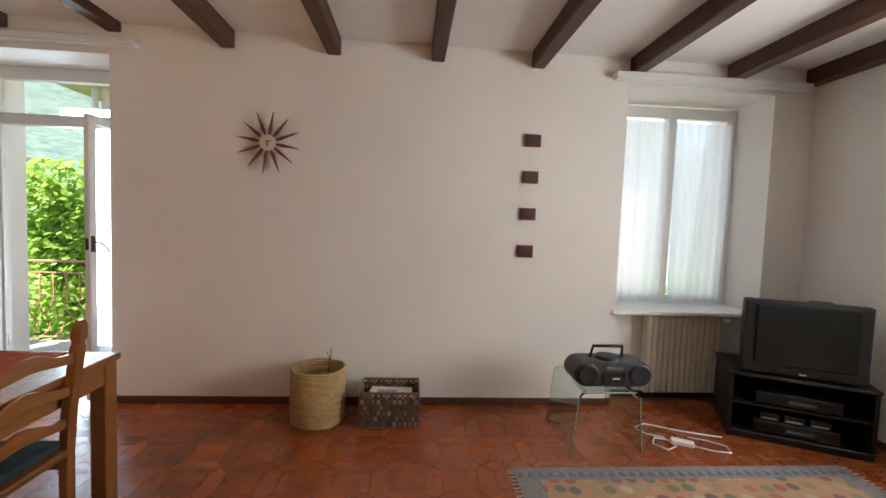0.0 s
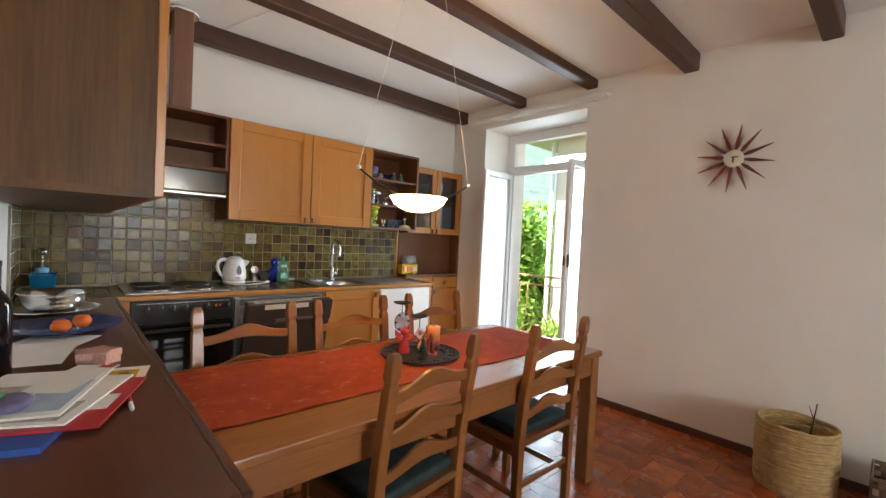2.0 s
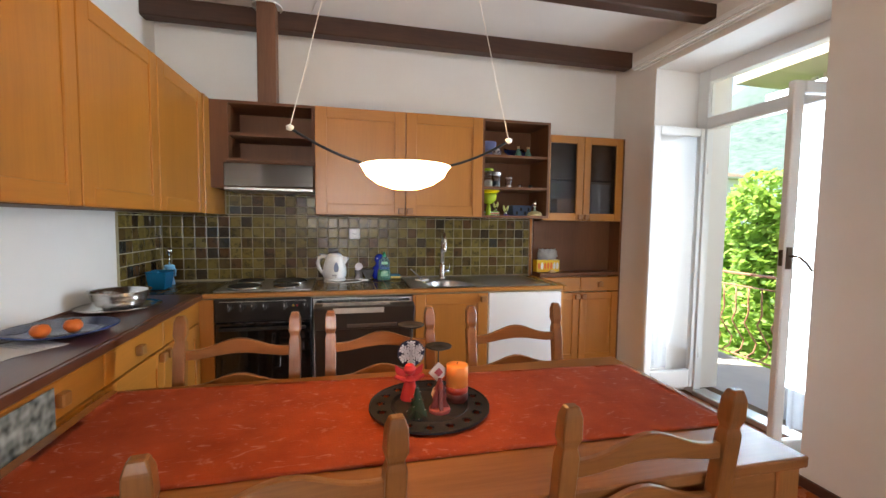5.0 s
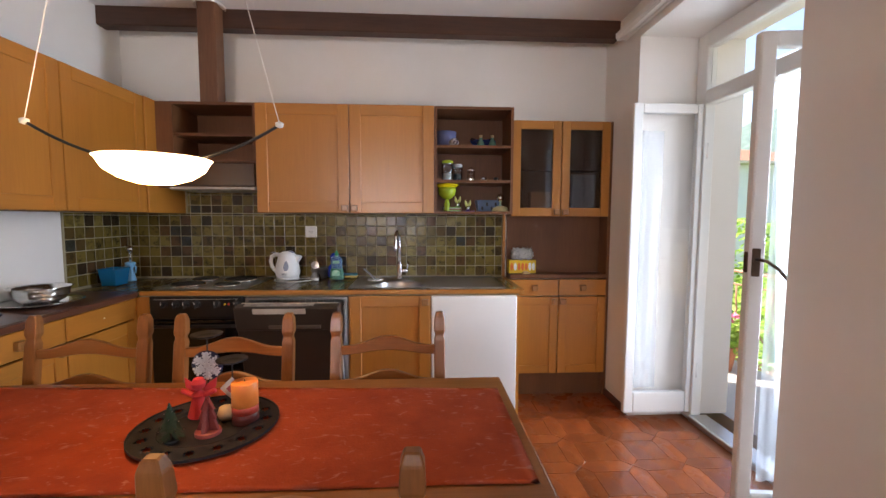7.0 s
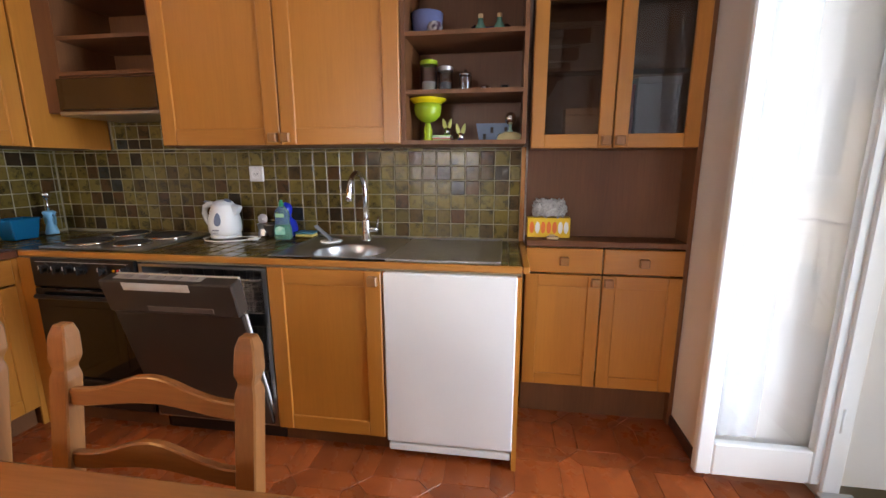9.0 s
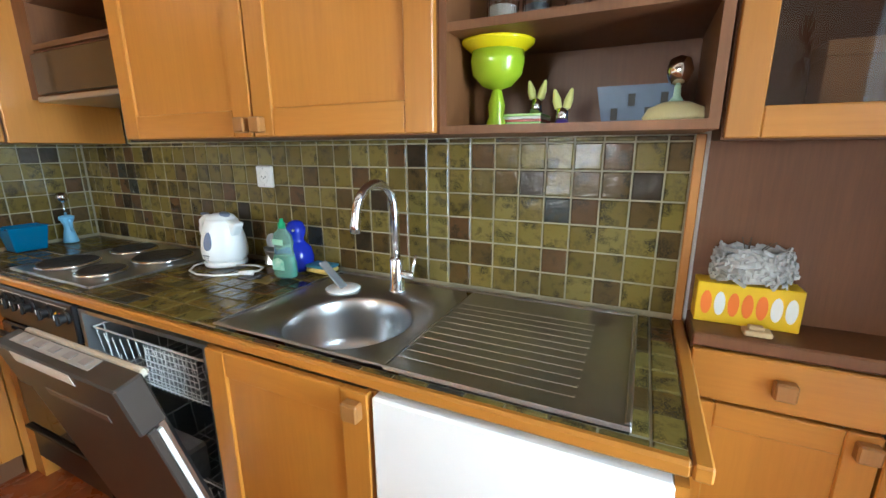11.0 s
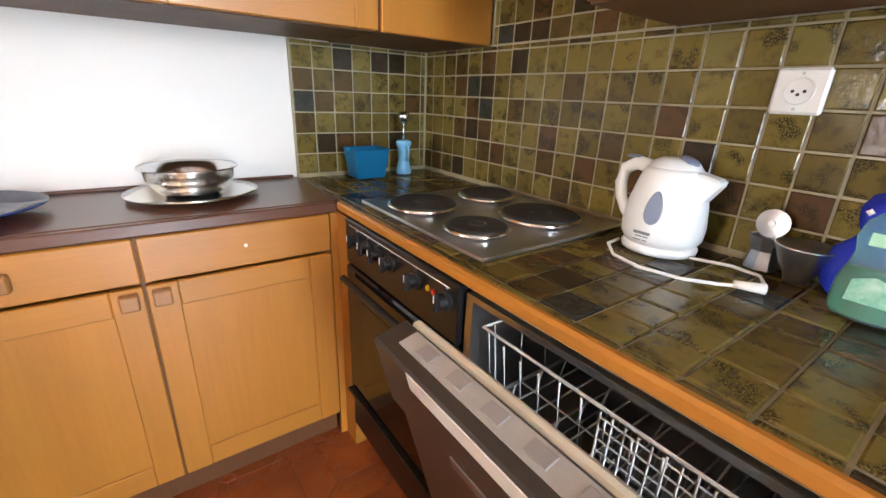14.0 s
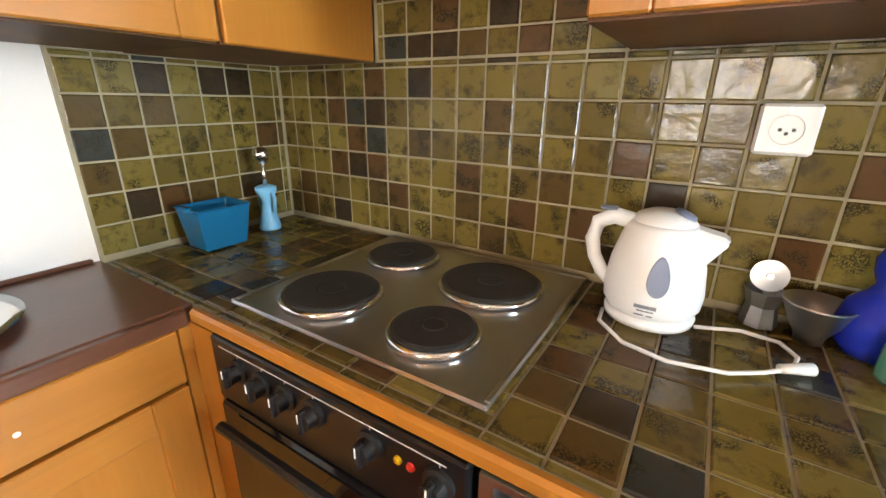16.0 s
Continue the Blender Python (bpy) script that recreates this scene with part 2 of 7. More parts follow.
for a, b in zip(rows, rows[1:] + rows[:1]):
    for i in range(len(xs) - 1):
        c.faces.new((a[i], a[i + 1], b[i + 1], b[i]))
bmesh.ops.recalc_face_normals(c, faces=c.faces)
solo("ceiling", c, CEILING, "white plaster ceiling between dark beams", "ceiling", kind="structure")
floor = solo("floor", box(XW, XE, YB, YN + .5, -.2, -.004), FLOOR_GROUT, "glossy terracotta tiled floor", "floor", kind="structure")

# beams along y
for x in (-3.89, -3.085, -2.335, -1.555, -.795, -.025, .745, 1.525, 2.325, 2.995):
    hw, h = .05, (.125 if x > -2 else .068 if x > -3 else .088 if x > -3.5 else .122)
    bm = box(x - hw, x + hw, YB, YN, cz(x) - h, cz(x) + .03, .008)
    solo("ceiling_beam", bm, BEAM, "dark brown stained wooden ceiling beam", "beam", "ceiling beams", "structure")

# baseboards
bb = box(DOOR_R, WIN_L, YN - .014, YN, 0, .055, .003); box(WIN_L + .02, XE - .02, YN + .155, YN + .169, 0, .055, .003, bb)
solo("baseboard", bb, SKIRT, "dark brown wooden baseboard", "baseboard", kind="structure")
solo("baseboard", box(XE - .014, XE, YB, YN, 0, .055, .003), SKIRT, "dark brown wooden baseboard", "baseboard", kind="structure")
solo("baseboard", box(XW, DOOR_L, YN - .014, YN, 0, .055, .003), SKIRT, "dark brown wooden baseboard", "baseboard", kind="structure")

# curtain rails under the beams
for x0, x1 in ((-3.74, -2.16), (1.335, 2.945)):
    r = thing("curtain_rail", ((x0 + x1) / 2, YN, 2.56), "white double-track curtain rail under the ceiling beams", "curtain rail", "curtain rails")
    part("board", box(x0, x1, YN - .085, YN, 2.595, 2.637, .006), WHITE_P, r)
    part("track", box(x0 + .01, x1 - .01, YN - .08, YN - .055, 2.582, 2.595, .003), WHITE_P, r)
    part("track", box(x0 + .01, x1 - .01, YN - .035, YN - .010, 2.582, 2.595, .003), WHITE_P, r)


def leaf(parent, x, y0, y1, z0, z1, hinge, glass_z0):
    """One glazed casement leaf standing in the y direction at x."""
    t, s = .042, .062
    lf = thing("tmp", (x, hinge, z0), "", ""); lf.name = "door_leaf"
    lf.parent = parent; lf.location = Vector((x, hinge, z0)) - where(parent)
    for k in ("label", "category"):
        lf.pop(k, None)
    part("stile", box(x - t / 2, x + t / 2, y0, y0 + s, z0, z1, .006), WHITE_P, lf)
    part("stile", box(x - t / 2, x + t / 2, y1 - s, y1, z0, z1, .006), WHITE_P, lf)
    part("rail", box(x - t / 2, x + t / 2, y0 + s, y1 - s, z1 - s, z1, .006), WHITE_P, lf)
    part("rail", box(x - t / 2, x + t / 2, y0 + s, y1 - s, z0, glass_z0, .006), WHITE_P, lf)
    g = part("pane", box(x - .004, x + .004, y0 + s, y1 - s, glass_z0, z1 - s), GLASS, lf, "clear window pane")
    g.visible_shadow = False
    return lf


# balcony door: fixed frame with transom light
YF = 4.38
fr = thing("door_1", (-3.0, YF, 0), "white glazed double balcony door standing open with a transom light", "door", kind="structure")
fx0, fx1 = DOOR_L, DOOR_R
part("frame_jamb", box(fx0, fx0 + .10, YF - .03, YF + .04, 0, DOOR_T, .006), WHITE_P, fr)
part("frame_jamb", box(fx1 - .10, fx1, YF - .03, YF + .04, 0, DOOR_T, .006), WHITE_P, fr)
part("frame_head", box(fx0 + .10, fx1 - .10, YF - .03, YF + .04, DOOR_T - .10, DOOR_T, .006), WHITE_P, fr)
part("transom", box(fx0 + .10, fx1 - .10, YF - .035, YF + .045, 2.09, 2.18, .008), WHITE_P, fr)
part("threshold", box(fx0 + .10, fx1 - .10, YF - .05, YF + .08, 0, .045, .008), STEEL, fr)
tp = part("pane", box(fx0 + .10, fx1 - .10, YF, YF + .006, 2.18, DOOR_T - .10), GLASS, fr); tp.visible_shadow = False

# window with two casements
wf = thing("window_1", (2.08, YF, WIN_B), "white two-casement window with sheer curtains", "window", kind="structure")
part("frame_jamb", box(WIN_L, WIN_L + .09, YF - .03, YF + .04, WIN_B, WIN_T - .02, .006), WHITE_P, wf)
part("frame_jamb", box(WIN_R - .09, WIN_R, YF - .03, YF + .04, WIN_B, WIN_T - .02, .006), WHITE_P, wf)
part("frame_head", box(WIN_L + .09, WIN_R - .09, YF - .03, YF + .04, WIN_T - .12, WIN_T - .02, .006), WHITE_P, wf)
part("frame_sill", box(WIN_L + .09, WIN_R - .09, YF - .03, YF + .04, WIN_B, WIN_B + .08, .006), WHITE_P, wf)
part("mullion", box(2.05, 2.13, YF - .05, YF + .03, WIN_B + .08, WIN_T - .12, .008), WHITE_P, wf)
for a, b in ((WIN_L + .09, 2.05), (2.13, WIN_R - .09)):
    g = part("pane", box(a, b, YF, YF + .006, WIN_B + .08, WIN_T - .12), GLASS, wf); g.visible_shadow = False
solo("window_sill", box(WIN_L - .03, WIN_R - .02, YN - .03, YF - .03, WIN_B - .03, WIN_B, .006), WHITE_P, "white painted window sill board", "window sill", kind="structure")

# east window, closed
ew = thing("window_2", (XE + .15, 1.75, .80), "white two-casement window", "window", kind="structure")
for n_, b_ in (("frame_jamb", (1.05, 1.13, .80, 2.35)), ("frame_jamb", (2.37, 2.45, .80, 2.35)), ("frame_head", (1.13, 2.37, 2.27, 2.35)), ("frame_sill", (1.13, 2.37, .80, .88)), ("mullion", (1.69, 1.81, .88, 2.27))):
    part(n_, box(XE + .12, XE + .18, *b_, .005), WHITE_P, ew)
for a, b in ((1.13, 1.69), (1.81, 2.37)):
    g = part("pane", box(XE + .147, XE + .153, a, b, .88, 2.27), GLASS, ew); g.visible_shadow = False

# ---- kitchen ----
XF, CT = -3.46, .908           # fronts of the west base units, counter height
XU = -3.717                     # fronts of the west wall units
YF_S, YU = .778, .775          # fronts of the south base and wall units


def knob(x, y, z, parent, face):
    """Square wooden knob on a front; face: '+x' or '+y'."""
    s, d = .021, .026
    bm = box(x, x + d, y - s, y + s, z - s, z + s, .004) if face == "+x" else box(x - s, x + s, y, y + d, z - s, z + s, .004)
    return part("knob", bm, KNOB_SHADED, parent, "square wooden knob")


def panel_door(parent, a0, a1, z0, z1, f, face, hname="door", knob_at=None, rail=.062, glass=False):
    """Framed door on a front plane f. face '+x': a is y; '+y': a is x."""
    g = .003; a0, a1, z0, z1 = a0 + g, a1 - g, z0 + g, z1 - g
    T = .020

    def bx(p0, p1, q0, q1, d0, d1, bev=.003):
        return box(f + d0, f + d1, p0, p1, q0, q1, bev) if face == "+x" else box(p0, p1, f + d0, f + d1, q0, q1, bev)
    mv, mh = (HONEY, HONEY_H if face == "+x" else HONEY_X)
    centre = (bx(a0 + rail - .004, a1 - rail + .004, z0 + rail - .004, z1 - rail + .004, -.001 if not glass else .006, .012 if not glass else .010, .0))
    d = part(hname, centre, SMOKED if glass else mv, parent)
    if glass:
        d.visible_shadow = False
    part("stile", bx(a0, a0 + rail, z0, z1, -.001, T), mv, d); part("stile", bx(a1 - rail, a1, z0, z1, -.001, T), mv, d)
    part("rail", bx(a0 + rail, a1 - rail, z1 - rail, z1, -.001, T - .001), mh, d); part("rail", bx(a0 + rail, a1 - rail, z0, z0 + rail, -.001, T - .001), mh, d)
    if knob_at:
        ka, kz = knob_at
        k = knob(f + T, ka, kz, d, face) if face == "+x" else knob(ka, f + T, kz, d, face)
    return d


def drawer_front(parent, a0, a1, z0, z1, f, face, ka=None):
    g = .003
    bm = box(f - .001, f + .02, a0 + g, a1 - g, z0 + g, z1 - g, .004) if face == "+x" else box(a0 + g, a1 - g, f - .001, f + .02, z0 + g, z1 - g, .004)
    d = part("drawer_front", bm, HONEY_H if face == "+x" else HONEY_X, parent)
    if ka is not None:
        zc = (z0 + z1) / 2
        knob(f + .02, ka, zc, d, face) if face == "+x" else knob(ka, f + .02, zc, d, face)
    return d


def carcass(parent, x0, x1, y0, y1, z0, z1, open_face, t=.018, material=None):
    """Five-sided cabinet box, open towards open_face."""
    m = material or BROWN
    part("top_panel", box(x0, x1, y0, y1, z1 - t, z1), m, parent); part("bottom_panel", box(x0, x1, y0, y1, z0, z0 + t), m, parent)
    if open_face == "+x":
        part("side_panel", box(x0, x1, y0, y0 + t, z0 + t, z1 - t), m, parent); part("side_panel", box(x0, x1, y1 - t, y1, z0 + t, z1 - t), m, parent)
        part("back_panel", box(x0, x0 + .008, y0 + t, y1 - t, z0 + t, z1 - t), m, parent)
    else:
        part("side_panel", box(x0, x0 + t, y0, y1, z0 + t, z1 - t), m, parent); part("side_panel", box(x1 - t, x1, y0, y1, z0 + t, z1 - t), m, parent)
        part("back_panel", box(x0 + t, x1 - t, y0, y0 + .008, z0 + t, z1 - t), m, parent)


XB = -4.043  # backs of the west units
UB, UT = 1.392, 2.12
# wall units
for y0, y1, ky in ((1.438, 2.053, 2.022), (2.053, 2.625, 2.084)):
    u = thing("wall_cabinet", ((XB + XU) / 2, (y0 + y1) / 2, UB), "honey beech wall cabinet with one framed door", "cabinet", "kitchen wall cabinets")
    carcass(u, XB, XU, y0, y1, UB, UT, "+x")
    panel_door(u, y0, y1, UB, UT, XU, "+x", knob_at=(ky, UB + .035), rail=.075)
u = thing("open_shelf_cabinet", ((XB + XU) / 2, 2.9, UB), "brown open wall shelf unit holding glassware and small vessels", "shelf")
carcass(u, XB, XU, 2.627, 3.172, UB, UT, "+x")
for z in (1.625, 1.862):
    part("shelf", box(XB + .008, XU - .006, 2.645, 3.154, z - .018, z), BROWN, u)
# hood unit
h = thing("hood_cabinet", ((XB + XU) / 2, 1.165, 1.56), "brown open shelf unit with built-in extractor hood", "extractor hood")
carcass(h, XB, XU, .885, 1.436, 1.735, UT, "+x")
part("shelf", box(XB + .008, XU - .006, .903, 1.418, 1.900, 1.918), BROWN, h)
part("filler", box(XB, XU - .005, .79, .885, 1.56, UT), BROWN, h)
part("hood_body", box(XB, XU - .012, .885, 1.436, 1.565, 1.735, .004), BROWN, h)
part("hood_visor", box(XU - .012, XU + .006, .872, 1.428, 1.572, 1.722, .004), noisy("smoked_steel", (.16, .15, .14), (.12, .11, .10), 3, .14, 200, .02, 1.0), h, "glossy steel hood visor")
part("hood_trim", box(XB, XU + .010, .872, 1.428, 1.545, 1.565, .004), STEEL, h, "steel grease filter edge")
part("flue_post", box(-3.838, -3.722, 1.082, 1.198, UT, cz(-3.78) + .02, .004), BEAM_Z, h)
part("flue_collar", lathe([(.095, 0), (.095, .012), (.0, .012)], (-3.78, 1.14, cz(-3.78) - .02)), WHITE_PL, h, smooth=False)

# south wall units
UBS, UTS = 1.390, 2.125
xs = [-1.60, -2.015, -2.43, -3.02, -3.616]
SKEW = Matrix.Translation((-4.04, YU, 0)) @ Matrix.Rotation(radians(-1.25), 4, 'Z') @ Matrix.Translation((4.04, -YU, 0))


def skewed(ob):
    """Turns a south wall unit with its row."""
    ob.location = SKEW @ ob.location; ob.rotation_euler.z = radians(-1.25)


for a, b in zip(xs, xs[1:]):
    u = thing("wall_cabinet", ((a + b) / 2, (YS + YU) / 2, UBS), "honey beech wall cabinet with one framed door", "cabinet", "kitchen wall cabinets")
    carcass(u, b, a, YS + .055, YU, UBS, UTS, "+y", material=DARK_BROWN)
    panel_door(u, b, a, UBS, UTS, YU, "+y", rail=.07)
    skewed(u)
u = thing("corner_filler", (-3.87, .56, UBS), "honey beech corner wall cabinet panel", "cabinet", "kitchen wall cabinets")
carcass(u, XB, -3.618, YS + .002, YU, UBS, UTS, "+y")
part("front_panel", box(XB + .003, -3.62, YU, YU + .018, UBS, UTS, .003), HONEY, u)

# base units along the west wall
def base_unit(name, y0, y1, label, group="kitchen base cabinets"):
    return thing(name, ((XB + XF) / 2, (y0 + y1) / 2, 0), label, "cabinet", group)


s = base_unit("sink_cabinet", 2.075, 2.60, "honey beech sink base cabinet with one framed door")
part("side_panel", box(XB, XF, 2.075, 2.095, .10, .868), HONEY, s); part("side_panel", box(XB, XF, 2.575, 2.60, .10, .868), HONEY, s)
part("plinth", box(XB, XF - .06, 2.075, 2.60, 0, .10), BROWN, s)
part("bottom_panel", box(XB, XF, 2.095, 2.575, .10, .118), BROWN, s)
panel_door(s, 2.085, 2.595, .105, .874, XF, "+x", knob_at=(2.560, .832), rail=.07)
f = thing("fridge", (-3.75, 2.88, 0), "white under-counter refrigerator below the worktop", "fridge")
part("body", box(XB, XF - .02, 2.605, 3.145, .05, .866), WHITE_P, f)
part("fridge_door", box(XF - .02, XF + .02, 2.600, 3.150, .092, .868, .006), WHITE_P, f)
part("vent_grille", box(XF - .015, XF + .012, 2.607, 3.143, .045, .078, .004), WHITE_P, f)
part("side_panel", box(XB, XF + .015, 3.148, 3.168, 0, .868), HONEY, f)
# oven
oven = thing("oven", (-3.75, 1.15, 0), "black built-in electric oven with control knobs", "oven")
part("body", box(XB, XF - .012, .872, 1.430, .10, .862), BLACK, oven)
part("control_panel", box(XF - .012, XF + .012, .872, 1.430, .735, .874, .004), BLACK, oven)
part("oven_door", box(XF - .012, XF + .016, .875, 1.427, .275, .728, .006), DARKGLASS, oven, "dark glass oven door")
part("drawer", box(XF - .012, XF + .010, .875, 1.427, .11, .268, .006), BLACK, oven)
part("handle", box(XF + .03, XF + .05, .90, 1.40, .685, .705, .006), BLACK_M, oven)
part("side_filler", box(XB, XF + .005, .79, .868, .0, .872), HONEY, oven)
part("plinth", box(XB, XF - .06, .872, 1.430, 0, .10), BROWN, oven)
# dishwasher, door open
dishw = thing("dishwasher", (-3.75, 1.755, 0), "built-in dishwasher with its dark door hanging half open", "dishwasher")
part("wall_panel", box(XB, XF, 1.440, 1.460, .10, .862), STEEL, dishw); part("wall_panel", box(XB, XF, 2.050, 2.070, .10, .862), STEEL, dishw)
part("back_panel", box(XB, XB + .01, 1.460, 2.050, .10, .862), STEEL, dishw); part("top_panel", box(XB, XF, 1.460, 2.050, .850, .862), STEEL, dishw)
part("tub_floor", box(XB, XF, 1.460, 2.050, .10, .125), STEEL, dishw)
part("plinth", box(XB, XF - .06, 1.440, 2.070, 0, .095), BLACK, dishw)

# base units along the south wall
xs = [-3.43, -2.935, -2.44, -1.945, -1.45]
for i, (a, b) in enumerate(zip(xs, xs[1:])):
    u = thing("base_cabinet", ((a + b) / 2, (YS + YF_S) / 2, 0), "honey beech base cabinet with a drawer over a framed door", "cabinet", "kitchen base cabinets")
    carcass(u, a, b, YS, YF_S, .10, .868, "+y")
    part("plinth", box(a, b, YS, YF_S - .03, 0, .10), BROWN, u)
    drawer_front(u, a, b, .745, .871, YF_S, "+y", (a + b) / 2 if i else None)
    if i == 0:
        part("knob_hole", tube([((a + b) / 2, YF_S + .019, .808), ((a + b) / 2, YF_S + .0207, .808)], .005, 10), PLASTER, u, "pale hole of a missing knob")
    panel_door(u, a, b, .105, .742, YF_S, "+y", knob_at=((b - .035) if i % 2 == 0 else (a + .035), .708), rail=.07)
u = thing("corner_cabinet", (-3.75, .58, 0), "honey beech blind corner base cabinet", "cabinet", "kitchen base cabinets")
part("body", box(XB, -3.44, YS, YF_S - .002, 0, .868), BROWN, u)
part("corner_post", box(-3.47, -3.432, YF_S - .002, .789, .0, .868, .002), HONEY, u)

# counters
XWD = -3.468                   # where the tiles meet the wooden edging
ct = thing("tiled_worktop", (-3.76, 2, CT), "olive tiled kitchen worktop with honey wood edging", "worktop")
wt = bmesh.new()
for b_ in ((XB, XWD, .81, 2.07), (XB, XWD, 3.080, 3.165)):
    box(b_[0], b_[1], b_[2], b_[3], .868, CT - .006, 0, wt)
box(XB, -4.013, 2.07, 3.080, .868, CT - .006, 0, wt); box(-3.489, XWD, 2.07, 3.080, .868, CT - .006, 0, wt); box(XB, XWD, YS + .005, .81, .868, CT - .006, 0, wt)
part("grout_bed", wt, GROUT, ct)
part("edging", box(XWD, XF + .013, .81, 3.168, .880, CT + .001, .006), HONEY_H, ct); part("edging", box(XB, XF + .013, 3.168, 3.196, .880, CT + .001, .004), HONEY_X, ct)
bw = thing("brown_worktop", (-2.3, .59, .868), "brown laminate worktop along the wall", "worktop")
part("top", box(XWD, -1.15, YS + .002, .792, .868, CT, .003), BROWN_H, bw); part("front_edge", box(XF + .014, -1.15, .7925, .812, .874, CT - .0015, .004), BROWN_H, bw)
part("wall_strip", box(XF + .01, -1.15, YS + .001, YS + .014, CT + .0002, CT + .010, .003), BROWN_H, bw)

# hutch beside the door
XH = -3.90
hu = thing("hutch", (-4.0, 3.57, 0), "honey beech dresser with glazed upper doors and an open niche", "cabinet")
y0, y1 = 3.199, 3.935
part("side_panel", box(XB, XH, y0, y0 + .018, .178, .912), BROWN, hu); part("side_panel", box(XB, XH + .005, y1, YN - .004, 0, 2.075), BROWN, hu)
part("plinth", box(XB, XH - .04, y0, y1, 0, .178), BROWN, hu)
part("bottom_panel", box(XB, XH, y0 + .018, y1, .178, .196), BROWN, hu)
part("worktop", box(XB, XH + .02, y0, y1, .912, .943, .004), BROWN, hu)
part("niche_back", box(XB, XB + .008, y0, y1, .943, 1.375), BROWN, hu)
part("upper_side", box(XB, XH, y0, y0 + .018, 1.375, 2.075), BROWN, hu)
part("upper_top", box(XB, XH, y0 + .018, y1, 2.057, 2.075), BROWN, hu); part("upper_bottom", box(XB, XH, y0 + .018, y1, 1.375, 1.393), BROWN, hu)
part("upper_back", box(XB, XB + .008, y0 + .018, y1, 1.393, 2.057), BROWN, hu)
part("shelf", box(XB + .008, XH - .02, y0 + .018, y1, 1.72, 1.735), BROWN, hu)
ym = (y0 + y1) / 2
panel_door(hu, y0, ym, 1.375, 2.075, XH, "+x", knob_at=(ym - .03, 1.41), rail=.062, glass=True)
panel_door(hu, ym, y1, 1.375, 2.075, XH, "+x", knob_at=(ym + .03, 1.41), rail=.062, glass=True)
drawer_front(hu, y0, ym, .779, .908, XH, "+x", (y0 + ym) / 2); drawer_front(hu, ym, y1, .779, .908, XH, "+x", (ym + y1) / 2)
panel_door(hu, y0, ym, .182, .777, XH, "+x", knob_at=(ym - .03, .74)); panel_door(hu, ym, y1, .182, .777, XH, "+x", knob_at=(ym + .03, .74))

# ---- table and chairs ----
TX0, TX1, TY0, TY1, TZ = -2.41, -1.562, .82, 2.838, .745
t = thing("dining_table", ((TX0 + TX1) / 2, (TY0 + TY1) / 2, 0), "long brown wooden dining table with square legs", "table")
part("tabletop", box(TX0, TX1, TY0, TY1, TZ - .032, TZ, .006, seg=2), TABLE_W, t)
for x, a in ((TX0 + .02, .025), (TX1 - .045, .025)):
    part("apron", box(x, x + a, TY0 + .07, TY1 - .07, TZ - .135, TZ - .032, .003), TABLE_W, t)
for y in (TY0 + .03, TY1 - .055):
    part("apron", box(TX0 + .07, TX1 - .07, y, y + .025, TZ - .135, TZ - .032, .003), TABLE_W, t)
for x in (TX0 + .012, TX1 - .087):
    for y in (TY0 + .012, TY1 - .087):
        part("leg", box(x, x + .075, y, y + .075, 0, TZ - .032, .005), CHAIR_W, t)


